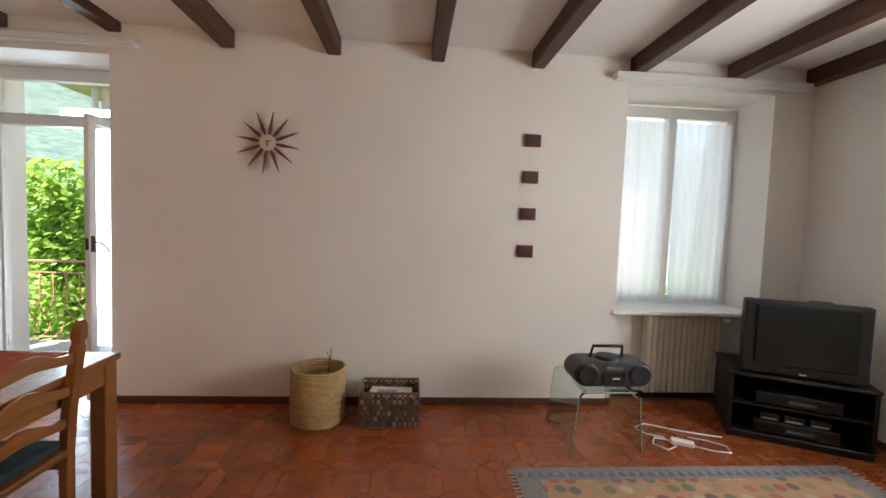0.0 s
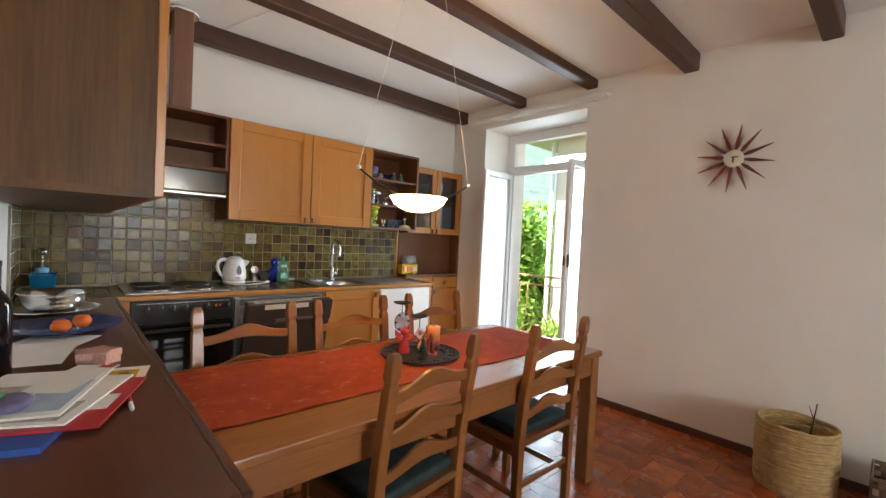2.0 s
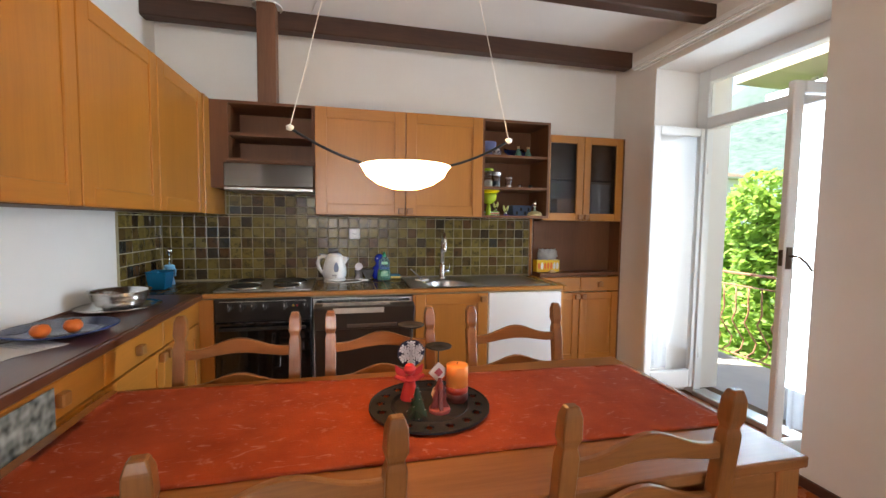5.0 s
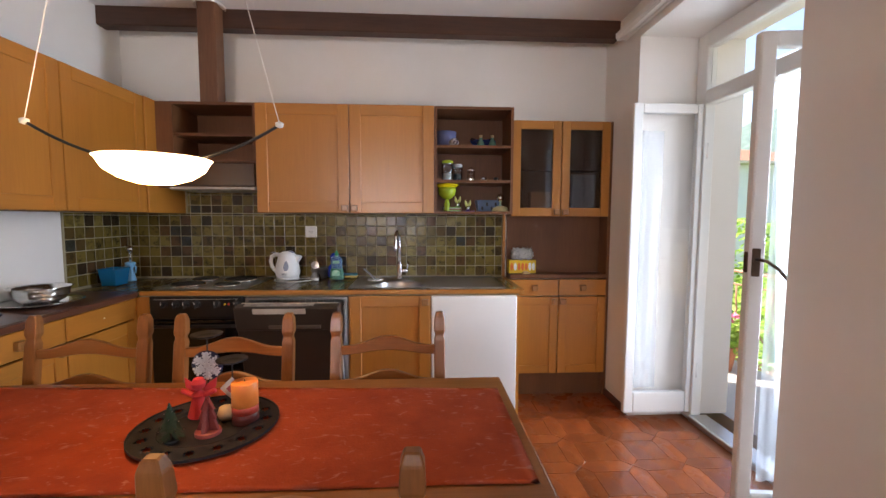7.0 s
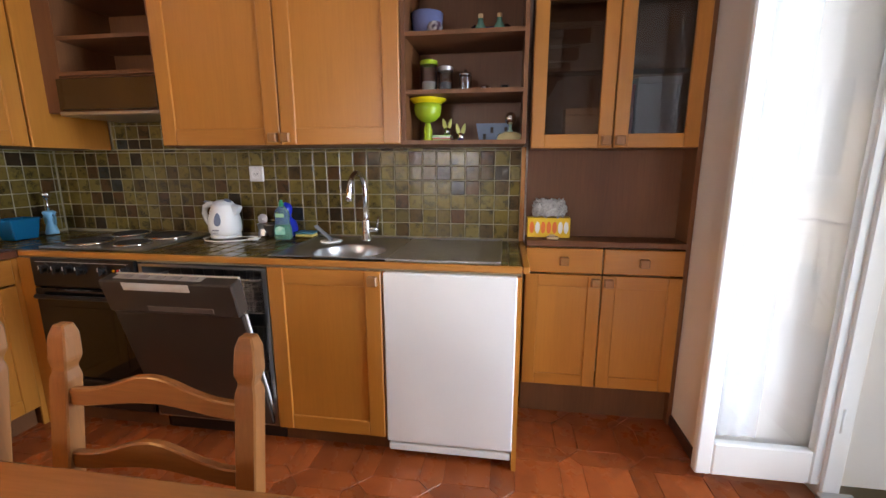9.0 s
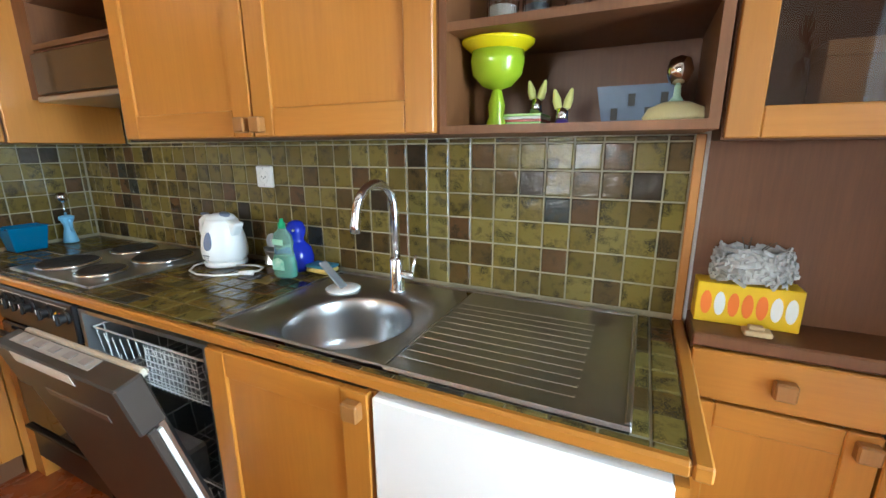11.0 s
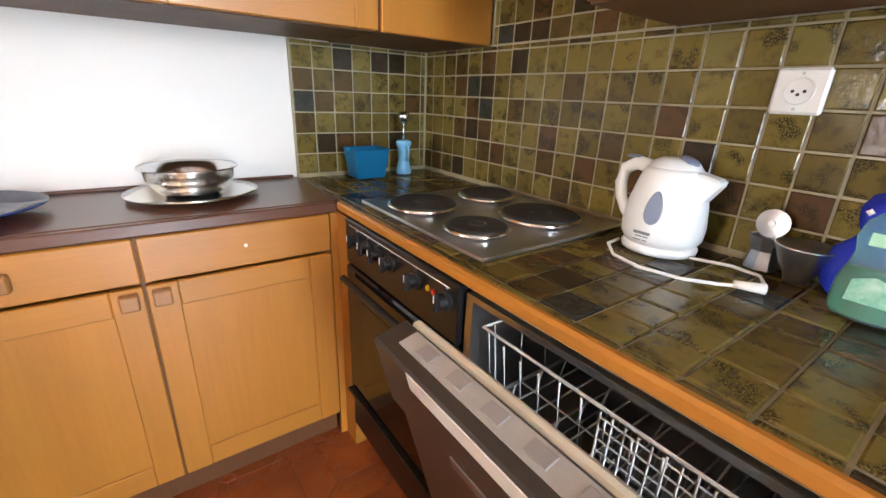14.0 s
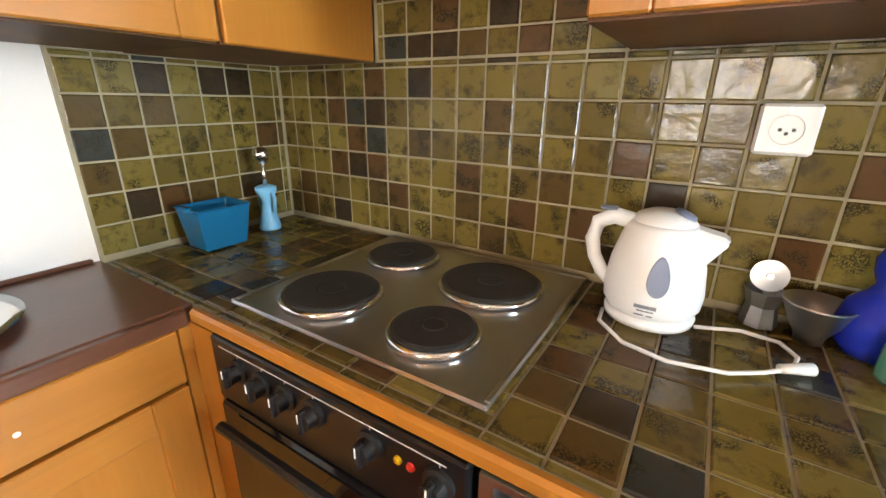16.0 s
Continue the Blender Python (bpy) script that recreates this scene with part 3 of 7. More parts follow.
def chair(at):
    """Ladder-back chair; the back stands at +x of its seat, which faces -x."""
    ch = thing("dining_chair", at, "brown ladder-back wooden dining chair with a dark green cushion", "chair", "chairs round the table")
    X, Y = at[0], at[1]

    def post(s):
        y = Y + s * .210
        own = bmesh.new()
        prof = [(0, 0, .019), (.42, 0, .021), (.60, .012, .021), (.865, .048, .021), (.885, .050, .016), (.905, .053, .022), (.955, .058, .020), (.978, .060, .013)]
        rings = []
        for z, dx, r in prof:
            rings.append([own.verts.new((X + dx + a * r * .9, y + b * r * 1.05, z)) for a, b in ((-1, -1), (1, -1), (1, 1), (-1, 1))])
        for a, b in zip(rings, rings[1:]):
            for k in range(4):
                own.faces.new((a[k], a[(k + 1) % 4], b[(k + 1) % 4], b[k]))
        own.faces.new(rings[0]); own.faces.new(rings[-1]); bmesh.ops.recalc_face_normals(own, faces=own.faces)
        bmesh.ops.bevel(own, geom=own.edges[:], offset=.003, segments=1, affect='EDGES', profile=.5)
        return part("back_post", own, CHAIR_W, ch)
    post(-1); post(1)
    for z in (.825, .690, .555):
        n = 14; o_ = []
        hw = .193
        top = [(Y - hw + 2 * hw * i / n, z + .020 + .042 * math.sin(math.pi * i / n) ** 3) for i in range(n + 1)]
        bot = [(Y - hw + 2 * hw * i / n, z - .018 + .020 * math.sin(math.pi * i / n) ** 2) for i in range(n + 1)]
        dx = .012 + (z - .6) * .127
        own = prism(top + bot[::-1], X + dx - .009, X + dx + .009, "yz", .003)
        part("slat", own, CHAIR_S, ch)
    part("seat", box(X - .40, X + .02, Y - .225, Y + .225, .415, .445, .008), CHAIR_S, ch)
    cu = box(X - .385, X - .01, Y - .20, Y + .20, .445, .485, .014, seg=3)
    part("cushion", cu, CUSHION, ch, "dark green quilted seat cushion", smooth=True)
    for s in (-1, 1):
        part("front_leg", box(X - .395, X - .355, Y + s * .2 - .019, Y + s * .2 + .019, 0, .415, .004), CHAIR_W, ch)
        part("side_stretcher", box(X - .355, X - .019, Y + s * .2 - .01, Y + s * .2 + .01, .17, .20, .004), CHAIR_W, ch)
        part("side_rail", box(X - .355, X - .019, Y + s * .2 - .01, Y + s * .2 + .01, .36, .415, .003), CHAIR_W, ch)
    part("front_stretcher", box(X - .385, X - .365, Y - .181, Y + .181, .22, .25, .004), CHAIR_S, ch)
    part("back_stretcher", box(X - .01, X + .01, Y - .184, Y + .184, .22, .25, .004), CHAIR_S, ch)
    return ch


CUSHION = noisy("green_cushion", (.012, .030, .034), (.028, .055, .055), 14, .9, 200, .5)
first = chair((-1.56, 1.518, 0)); first.rotation_euler.z = radians(8)
copy_thing(first, pose(-1.565, 2.305, 0))
for y, r in ((1.226, 180), (1.787, 180), (2.398, 180)):
    copy_thing(first, pose(-2.47, y, 0, 0, 0, r))
# ---- fittings of the door and window ----
GRAY_LAV = noisy("sheer_curtain", (.80, .84, .90), (.72, .78, .86), 30, .8, 300, .1)
_b = bsdf(GRAY_LAV); _nt = GRAY_LAV.node_tree
_tr, _tl, _m1, _m2 = nd(GRAY_LAV, "BsdfTransparent"), nd(GRAY_LAV, "BsdfTranslucent"), nd(GRAY_LAV, "MixShader"), nd(GRAY_LAV, "MixShader")
_tl.inputs[0].default_value = (.86, .90, .95, 1); _m1.inputs[0].default_value, _m2.inputs[0].default_value = .55, .58
ln(GRAY_LAV, _b.outputs[0], _m1.inputs[1]); ln(GRAY_LAV, _tl.outputs[0], _m1.inputs[2])
ln(GRAY_LAV, _m1.outputs[0], _m2.inputs[1]); ln(GRAY_LAV, _tr.outputs[0], _m2.inputs[2])
ln(GRAY_LAV, _m2.outputs[0], _nt.nodes["Material Output"].inputs[0])


def curtain_mesh(axis, a0, a1, at, z0, z1, waves=7, amp=.012, pinch=0.0):
    """Hanging sheer cloth with folds, gathered by pinch towards the bottom."""
    own = bmesh.new(); n, k = 60, 10; grid = []
    mid = (a0 + a1) / 2
    for j in range(k + 1):
        v = j / k; z = z1 + (z0 - z1) * v; row = []
        for i in range(n + 1):
            u = i / n; a = a0 + (a1 - a0) * u
            a = mid + (a - mid) * (1 - pinch * v * v)
            off = at + amp * (.5 + .5 * v) * math.sin(u * waves * 2 * math.pi + .9 * math.sin(3 * u)) + .004 * math.sin(9 * u + 5 * v)
            row.append(own.verts.new((a, off, z) if axis == "x" else (off, a, z)))
        grid.append(row)
    for r0, r1 in zip(grid, grid[1:]):
        for i in range(n):
            own.faces.new((r0[i], r0[i + 1], r1[i + 1], r1[i]))
    return own


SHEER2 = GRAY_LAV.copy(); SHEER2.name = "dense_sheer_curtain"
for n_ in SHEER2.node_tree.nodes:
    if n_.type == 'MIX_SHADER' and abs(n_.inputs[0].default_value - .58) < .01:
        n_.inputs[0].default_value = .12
LX, RX = -3.495, -2.412
lf = leaf(fr, LX, 3.892, 4.375, .055, 2.10, 4.375, .20)
part("hinge", tube([(LX + .03, 4.378, .30), (LX + .03, 4.378, .40)], .008), WHITE_P, lf, smooth=True)
part("hinge", tube([(LX + .03, 4.378, 1.75), (LX + .03, 4.378, 1.85)], .008), WHITE_P, lf, smooth=True)
rf = leaf(fr, RX, 3.865, 4.375, .055, 2.10, 4.375, .20)
BRONZE = noisy("bronzed_metal", (.10, .07, .05), (.16, .11, .08), 20, .42, 90, .1, .8)
part("lock_case", box(RX + .019, RX + .028, 3.874, 3.906, 1.13, 1.245, .003), BRONZE, rf, "worn bronze handle plate")
part("lock_face", box(RX - .010, RX + .012, 3.861, 3.868, 1.145, 1.23, .002), BRONZE, rf, "worn bronze lock face")
part("handle", tube([(RX + .026, 3.89, 1.20), (RX + .060, 3.89, 1.20), (RX + .066, 3.905, 1.196), (RX + .066, 3.95, 1.165), (RX + .066, 3.985, 1.125)], .0065), BRONZE, rf, "dark lever handle", smooth=True)
R_LEAN = radians(-6.5)
rf.rotation_euler.z = R_LEAN
for x, y0, y1, p in ((LX - .016, 3.965, 4.115, .0), (RX + .022, 3.935, 4.305, .05)):
    cloth = curtain_mesh("y", y0, y1, x, .26 if x > -3 else .22, 1.93, 5 if x > -3 else 2, .007, p)
    if x > -3:
        turn(cloth, Matrix.Translation((RX, 4.375, 0)) @ Matrix.Rotation(R_LEAN, 4, 'Z') @ Matrix.Translation((-RX, -4.375, 0)))
    c_ = solo("sheer_curtain", cloth, GRAY_LAV, "thin white sheer curtain hung on the door leaf glass", "curtain", "sheer curtains", smooth=True, at=(x, y0, .26))
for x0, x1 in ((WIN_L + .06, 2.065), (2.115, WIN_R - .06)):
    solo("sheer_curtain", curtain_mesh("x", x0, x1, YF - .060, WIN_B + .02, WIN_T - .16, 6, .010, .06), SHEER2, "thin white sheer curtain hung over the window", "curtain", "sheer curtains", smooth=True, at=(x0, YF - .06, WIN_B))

# ---- outside ----
GRASS = noisy("meadow", (.06, .13, .025), (.12, .20, .05), .3, .9, 8, .5)
# forest green shifted paler and bluer to paint in aerial haze
HILL = noisy("hazy_wooded_hill", (.05, .09, .08), (.13, .19, .16), .35, .95, 1.2, 1.0)
LEAF = mat("tree_leaf", (.12, .24, .035), .55); bsdf(LEAF).inputs["Transmission Weight"].default_value = 0.0
_g = nd(LEAF, "NewGeometry"); ln(LEAF, ramp(LEAF, _g.outputs["Random Per Island"], [(0, (.08, .18, .025)), (.5, (.20, .36, .06)), (1, (.38, .52, .14))]), bsdf(LEAF).inputs["Base Color"])
_t = nd(LEAF, "BsdfTranslucent"); _t.inputs[0].default_value = (.42, .62, .12, 1); _m = nd(LEAF, "MixShader"); _m.inputs[0].default_value = .5
ln(LEAF, bsdf(LEAF).outputs[0], _m.inputs[1]); ln(LEAF, _t.outputs[0], _m.inputs[2]); ln(LEAF, _m.outputs[0], LEAF.node_tree.nodes["Material Output"].inputs[0])
BARK = noisy("bark", (.10, .075, .055), (.06, .045, .033), 14, .9, 40, .6)
solo("ground", box(-400, 400, 4.9, 400, -3.6, -3.4), GRASS, "green meadow and gardens beyond the house", "ground", kind="structure")
solo("balcony_slab", box(-5.6, .6, YO, 5.62, -.25, -.02), CONCRETE, "pale concrete balcony slab", "balcony", kind="structure")

rl = thing("balcony_railing", (-3.6, 5.5, -.02), "rust-brown wrought iron balcony railing with bellied bars", "railing")
part("top_rail", box(-5.55, .55, 5.475, 5.525, .865, .888, .005), IRON, rl, "sun-bleached handrail")
part("second_rail", box(-5.55, .55, 5.49, 5.51, .745, .760, .003), IRON, rl)
part("bottom_rail", box(-5.55, .55, 5.49, 5.51, .045, .060, .003), IRON, rl)
for i in range(45):
    x = -5.5 + i * .135
    prof = [(0, .75), (0, .62), (.012, .50), (-.035, .40), (.05, .28), (.13, .18), (.10, .09), (0, .05)]
    part("baluster", tube([(x, 5.5 + d, z) for d, z in prof], .0085, 6), IRON, rl, smooth=True)


def leafy_crown(c, r, n, size, seed):
    """Uneven crown of many small leaf quads round several clumps."""
    rnd = random.Random(seed); own = bmesh.new()
    clumps = []
    for _ in range(26):
        d = Vector((rnd.gauss(0, 1), rnd.gauss(0, 1), rnd.gauss(0, 1))).normalized() * rnd.uniform(.35, 1)
        clumps.append((Vector((c[0] + d.x * r[0], c[1] + d.y * r[1], c[2] + d.z * r[2])), rnd.uniform(.22, .42)))
    for i in range(n):
        p, s = clumps[rnd.randrange(len(clumps))]
        d = Vector((rnd.gauss(0, 1), rnd.gauss(0, 1), rnd.gauss(0, 1))).normalized() * rnd.uniform(.6, 1) ** .5
        q = p + Vector((d.x * s * r[0], d.y * s * r[1], d.z * s * r[2]))
        u = Vector((rnd.gauss(0, 1), rnd.gauss(0, 1), rnd.gauss(0, .6))).normalized(); v = u.orthogonal().normalized()
        a = size * rnd.uniform(.6, 1.3); b = a * .5
        vs = [own.verts.new(q + e) for e in (-u * a, v * b - u * a * .2, u * a, -v * b - u * a * .2)]
        own.faces.new(vs)
    return own


def tree(at, h, r, n, size, seed, label):
    t_ = thing("tree", at, label, "tree", "garden trees")
    x, y, z = at; rnd = random.Random(seed + 50)
    pts = [(x + .1 * math.sin(i * .9 + seed), y + .08 * math.cos(i * 1.3), z + h * i / 8) for i in range(7)]
    part("trunk", tube(pts, [.17 - .018 * i for i in range(7)], 9), BARK, t_, smooth=True)
    for i in range(6):
        a = rnd.uniform(0, 6.28); b0 = pts[2 + i % 4]
        end = (b0[0] + math.cos(a) * r[0] * .7, b0[1] + math.sin(a) * r[1] * .7, b0[2] + h * .3)
        mid = ((b0[0] + end[0]) / 2, (b0[1] + end[1]) / 2, (b0[2] + end[2]) / 2 - .15)
        part("limb", tube([b0, mid, end], [.07, .05, .02], 7), BARK, t_, smooth=True)
    part("crown", leafy_crown((x, y, z + h * .72), r, n, size, seed), LEAF, t_, "bright green leaves")


tree((-6.9, 10.2, -3.4), 5.2, (1.5, 1.6, 2.3), 15000, .085, 3, "leafy green garden tree in full sun")
tree((-9.6, 11.5, -3.4), 4.6, (2.0, 1.8, 2.1), 15000, .09, 5, "leafy green garden tree in full sun")
tree((-12.2, 9.2, -3.4), 4.0, (1.8, 1.7, 1.9), 12000, .09, 8, "leafy green garden tree in full sun")
tree((-16.5, 12.0, -3.4), 4.8, (2.2, 2.0, 2.2), 9000, .11, 11, "leafy green garden tree in full sun")
sh = thing("shrub", (-6.0, 7.6, -3.4), "dense green shrub below the balcony", "shrub", "garden shrubs")
part("stem", tube([(-6.0, 7.6, -3.4), (-6.05, 7.6, -2.4), (-5.95, 7.65, -1.2)], [.06, .05, .03], 7), BARK, sh)
part("foliage", leafy_crown((-6.0, 7.6, -1.5), (1.3, 1.0, 1.7), 12000, .07, 21), LEAF, sh)

# wooded hillside far off, its haze painted into the colour
hb = bmesh.new(); grid = []
for j in range(25):
    row = []
    for i in range(61):
        x, y = -220 + i * 7.5, 60 + j * 7.0
        z = -3.4 + max(0, (j - 1)) * 3.0 * (1 + .25 * math.sin(i * .21 + .6)) + 3.5 * noise.noise(Vector((x * .05, y * .05, 0))) * (1 if j else 0)
        row.append(hb.verts.new((x, y, z)))
    grid.append(row)
for a, b in zip(grid, grid[1:]):
    for i in range(60):
        hb.faces.new((a[i], a[i + 1], b[i + 1], b[i]))
solo("hillside_backdrop", hb, HILL, "dark wooded mountain slope in the distance, haze tinted into its colour", "hillside", kind="structure", smooth=True)

# neighbouring houses
WINDOW_D = mat("far_window_glass", (.10, .12, .14), .12)
HOUSE_W = noisy("white_render", (.74, .73, .70), (.68, .66, .62), .5, .9, 20, .2)
ROOF = noisy("roof_tile", (.30, .14, .08), (.22, .10, .06), 2, .85, 12, .6)


def house(name, x0, x1, y0, y1, z1, m, label, cols, rows_, face="y", eave=.5):
    h_ = thing(name, ((x0 + x1) / 2, (y0 + y1) / 2, -3.4), label, "house", "neighbouring houses")
    part("wall", box(x0, x1, y0, y1, -3.4, z1), m, h_)
    part("eave", box(x0 - eave, x1 + eave, y0 - eave, y1 + eave, z1, z1 + .14), FACADE, h_)
    rb = bmesh.new()
    v = [rb.verts.new(p) for p in ((x0 - eave, y0 - eave, z1 + .14), (x1 + eave, y0 - eave, z1 + .14), (x1 + eave, y1 + eave, z1 + .14), (x0 - eave, y1 + eave, z1 + .14), ((x0 + x1) / 2 - 1, (y0 + y1) / 2, z1 + 1.8), ((x0 + x1) / 2 + 1, (y0 + y1) / 2, z1 + 1.8))]
    for f_ in ((0, 1, 5, 4), (1, 2, 5), (2, 3, 4, 5), (3, 0, 4)):
        rb.faces.new([v[k] for k in f_])
    part("roof", rb, ROOF, h_, "brown tiled hipped roof")
    for i in range(cols):
        for j in range(rows_):
            zc = z1 - 1.6 - j * 2.8
            xc = x0 + (x1 - x0) * (i + .5) / cols
            w_ = part("window", box(xc - .5, xc + .5, y0 - .04, y0 + .02, zc - .7, zc + .7), WINDOW_D, h_)
            part("window_frame", box(xc - .06, xc + .06, y0 - .07, y0 - .04, zc - .7, zc + .7), HOUSE_W, w_)
            part("window_sill", box(xc - .6, xc + .6, y0 - .12, y0, zc - .80, zc - .70), HOUSE_W, w_)
    return h_


house("neighbour_house", -5.25, 4.0, 8.0, 16.0, 3.45, FACADE, "cream rendered neighbouring house with a wide eave", 3, 2, eave=.7)
part("downpipe", tube([(-5.30, 7.93, -3.4), (-5.30, 7.93, 3.4)], .045, 10), HOUSE_W, bpy.data.objects["neighbour_house"], "pale rainwater downpipe", smooth=True)
house("white_house", -34.0, -22.0, 15.0, 26.0, 4.2, HOUSE_W, "white rendered house across the garden", 4, 3)

# flower pots on the balcony floor
for x, c_, s_ in ((-4.75, (.55, .05, .10), 1), (-4.45, (.62, .12, .25), 2)):
    fp = thing("flower_pot", (x, 5.30, -.02), "terracotta pot with red flowering geranium", "flower pot", "balcony flower pots")
    part("pot", lathe([(0, 0), (.09, 0), (.12, .20), (.13, .20), (.13, .23), (.11, .23), (.10, .19), (0, .19)], (x, 5.30, -.02), 20), noisy("pot_clay", (.40, .16, .08), (.32, .12, .06), 8, .8), fp)
    part("foliage", leafy_crown((x, 5.30, .34), (.17, .15, .16), 700, .028, 30 + s_), LEAF, fp)
    part("blossom", leafy_crown((x, 5.30, .46), (.15, .12, .10), 160, .018, 40 + s_), mat("red_petal", c_, .6), fp)

# ---- living corner ----
WICKER = noisy("rush_weave", (.50, .35, .16), (.36, .23, .09), 30, .75, 120, .5)
DARKWICK = noisy("dark_wicker", (.14, .085, .055), (.085, .05, .032), 30, .7, 120, .5)
_g2 = nd(DARKWICK, "NewGeometry"); ln(DARKWICK, ramp(DARKWICK, _g2.outputs["Random Per Island"], [(0, (.05, .03, .022)), (.5, (.13, .08, .05)), (1, (.30, .20, .13))]), bsdf(DARKWICK).inputs["Base Color"])
PAPER = noisy("white_paper", (.80, .79, .76), (.74, .73, .70), 8, .7, 200, .03)
bk = thing("rush_basket", (-.81, 3.71, 0), "tall round woven rush basket with a dried twig", "basket")
R0 = .178
part("basket_floor", lathe([(0, .006), (R0 - .01, .006), (R0 - .01, .016), (0, .016)], (-.81, 3.71, 0)), WICKER, bk)
for i in range(24):
    z = .010 + i * .0158; rr = R0 + .006 * math.sin(i * .12) + .002 * math.sin(i * 2.3)
    part("rush_coil", tube([(-.81 + rr * math.cos(a * math.pi / 20), 3.71 + rr * math.sin(a * math.pi / 20), z + .0025 * math.sin(a * .7 + i * 1.9)) for a in range(40)], .0092, 6, closed=True), WICKER, bk, smooth=True)
part("twig", tube([(-.775, 3.74, .02), (-.755, 3.77, .30), (-.735, 3.78, .49)], [.006, .005, .003], 6), BARK, bk)
part("twig", tube([(-.745, 3.775, .40), (-.77, 3.78, .47)], [.004, .002], 6), BARK, bk)

wb = thing("wicker_box", (-.30, 3.70, 0), "dark brown woven wicker box holding magazines", "basket")
x0, x1, y0, y1, hh = -.500, -.095, 3.56, 3.835, .245
part("box_floor", box(x0, x1, y0, y1, .004, .014), DARKWICK, wb)
for (ax, a0, a1, fixed) in (("x", x0, x1, y0), ("x", x0, x1, y1), ("y", y0, y1, x0), ("y", y0, y1, x1)):
    own = bmesh.new(); n = int((a1 - a0) / .034)
    for r in range(6):
        for i in range(n):
            a = a0 + (a1 - a0) * (i + .5 + (.5 if r % 2 else 0)) / n
            if a > a1 - .01:
                continue
            z = .03 + r * .039
            d = .006
            box(a - .014, a + .014, fixed - d, fixed + d, z - .018, z + .018, .004, own) if ax == "x" else box(fixed - d, fixed + d, a - .014, a + .014, z - .018, z + .018, .004, own)
    if ax == "x":
        box(a0, a1, fixed - .004, fixed + .004, .01, hh - .02, 0, own)
    else:
        box(fixed - .004, fixed + .004, a0 + .004, a1 - .004, .01, hh - .02, 0, own)
    part("woven_side", own, DARKWICK, wb)
part("rim", tube([(x0, y0, hh), (x1, y0, hh), (x1, y1, hh), (x0, y1, hh)], .011, 8, closed=True), DARKWICK, wb)
mg = thing("magazine", (-.30, 3.69, .014), "stack of pale printed magazines inside the wicker box", "magazine")
for i in range(12):
    own = box(-.45 + .004 * (i % 3), -.15 + .006 * (i % 2), 3.585, 3.79, .014 + i * .016, .029 + i * .016, .002)
    turn(own, Matrix.Translation((-.30, 3.69, 0)) @ Matrix.Rotation(radians(3 * math.sin(i * 2.1)), 4, 'Z') @ Matrix.Translation((.30, -3.69, 0)))
    part("issue", own, PAPER, mg)
part("cover_print", box(-.39, -.25, 3.62, 3.72, .2065, .209), mat("cover_ink", (.30, .32, .38), .5), mg)

# wall clock with rays
RED_W = noisy("dark_red_wood", (.20, .026, .020), (.13, .017, .014), 10, .4, 80, .1)
ck = thing("sunburst_clock", (-1.252, YN, 1.970), "sunburst wall clock with dark red wooden rays", "clock")
CX, CZ = -1.252, 1.970
for i in range(12):
    own = prism([(-.004, .050), (.004, .050), (.0125, .095), (.0015, .228), (-.0015, .228), (-.0125, .095)], -.006, .006, "xz", .0015)
    turn(own, Matrix.Translation((CX, YN - .035, CZ)) @ Matrix.Rotation(radians(30 * i + 9), 4, 'Y'))
    part("ray", own, RED_W, ck)
    own = tube([(0, 0, .04), (0, 0, .07)], .003, 6); turn(own, Matrix.Translation((CX, YN - .035, CZ)) @ Matrix.Rotation(radians(30 * i + 9), 4, 'Y'))
    part("spoke", own, STEEL, ck)
disc = lathe([(0, .0), (.058, .0), (.060, .006), (.058, .030), (0, .034)], (0, 0, 0), 36); turn(disc, Matrix.Translation((CX, YN - .020, CZ)) @ Matrix.Rotation(radians(90), 4, 'X'))
part("dial", disc, mat("cream_dial", (.70, .62, .50), .5), ck)
st = lathe([(0, 0), (.03, 0), (.03, .02), (0, .02)], (0, 0, 0), 20); turn(st, Matrix.Translation((CX, YN, CZ)) @ Matrix.Rotation(radians(90), 4, 'X')); part("wall_mount", st, BLACK_M, ck)
part("hour_hand", box(CX - .004, CX + .004, YN - .058, YN - .055, CZ - .03, CZ + .008), BLACK_M, ck)
part("minute_hand", box(CX - .010, CX + .030, YN - .061, YN - .058, CZ + .004, CZ + .010), BLACK_M, ck)

for i, z in enumerate((2.09, 1.808, 1.523, 1.232)):
    x = .729 - i * .007
    sq = thing("wall_square", (x, YN, z - .047), "small dark red square wooden wall ornament", "wall decoration", "square wall ornaments")
    part("plaque", box(x - .061, x + .061, YN - .022, YN, z - .047, z + .047, .004), RED_W if i != 1 else BROWN, sq)
    part("inlay", box(x - .046, x + .046, YN - .026, YN - .022, z - .033, z + .033, .003), noisy("square_inlay", (.085, .035, .030), (.06, .022, .02), 20, .5), sq)

# radiator in the niche
rd = thing("radiator", (2.11, YN + .11, .10), "cream ribbed column radiator under the window", "radiator")
for i in range(13):
    x = 1.785 + i * .050
    part("rib", box(x, x + .044, YN + .045, YN + .135, .08, .735, .012, seg=3), OFFWHITE, rd, smooth=False)
part("bottom_pipe", tube([(1.775, YN + .09, .14), (2.44, YN + .09, .14)], .016), OFFWHITE, rd, smooth=True)
part("valve", tube([(2.43, YN + .08, .70), (2.47, YN + .08, .70)], .012), CHROME, rd, smooth=True)
part("valve_knob", tube([(2.465, YN + .08, .70), (2.52, YN + .08, .70)], .020, 14), WHITE_PL, rd, smooth=True)
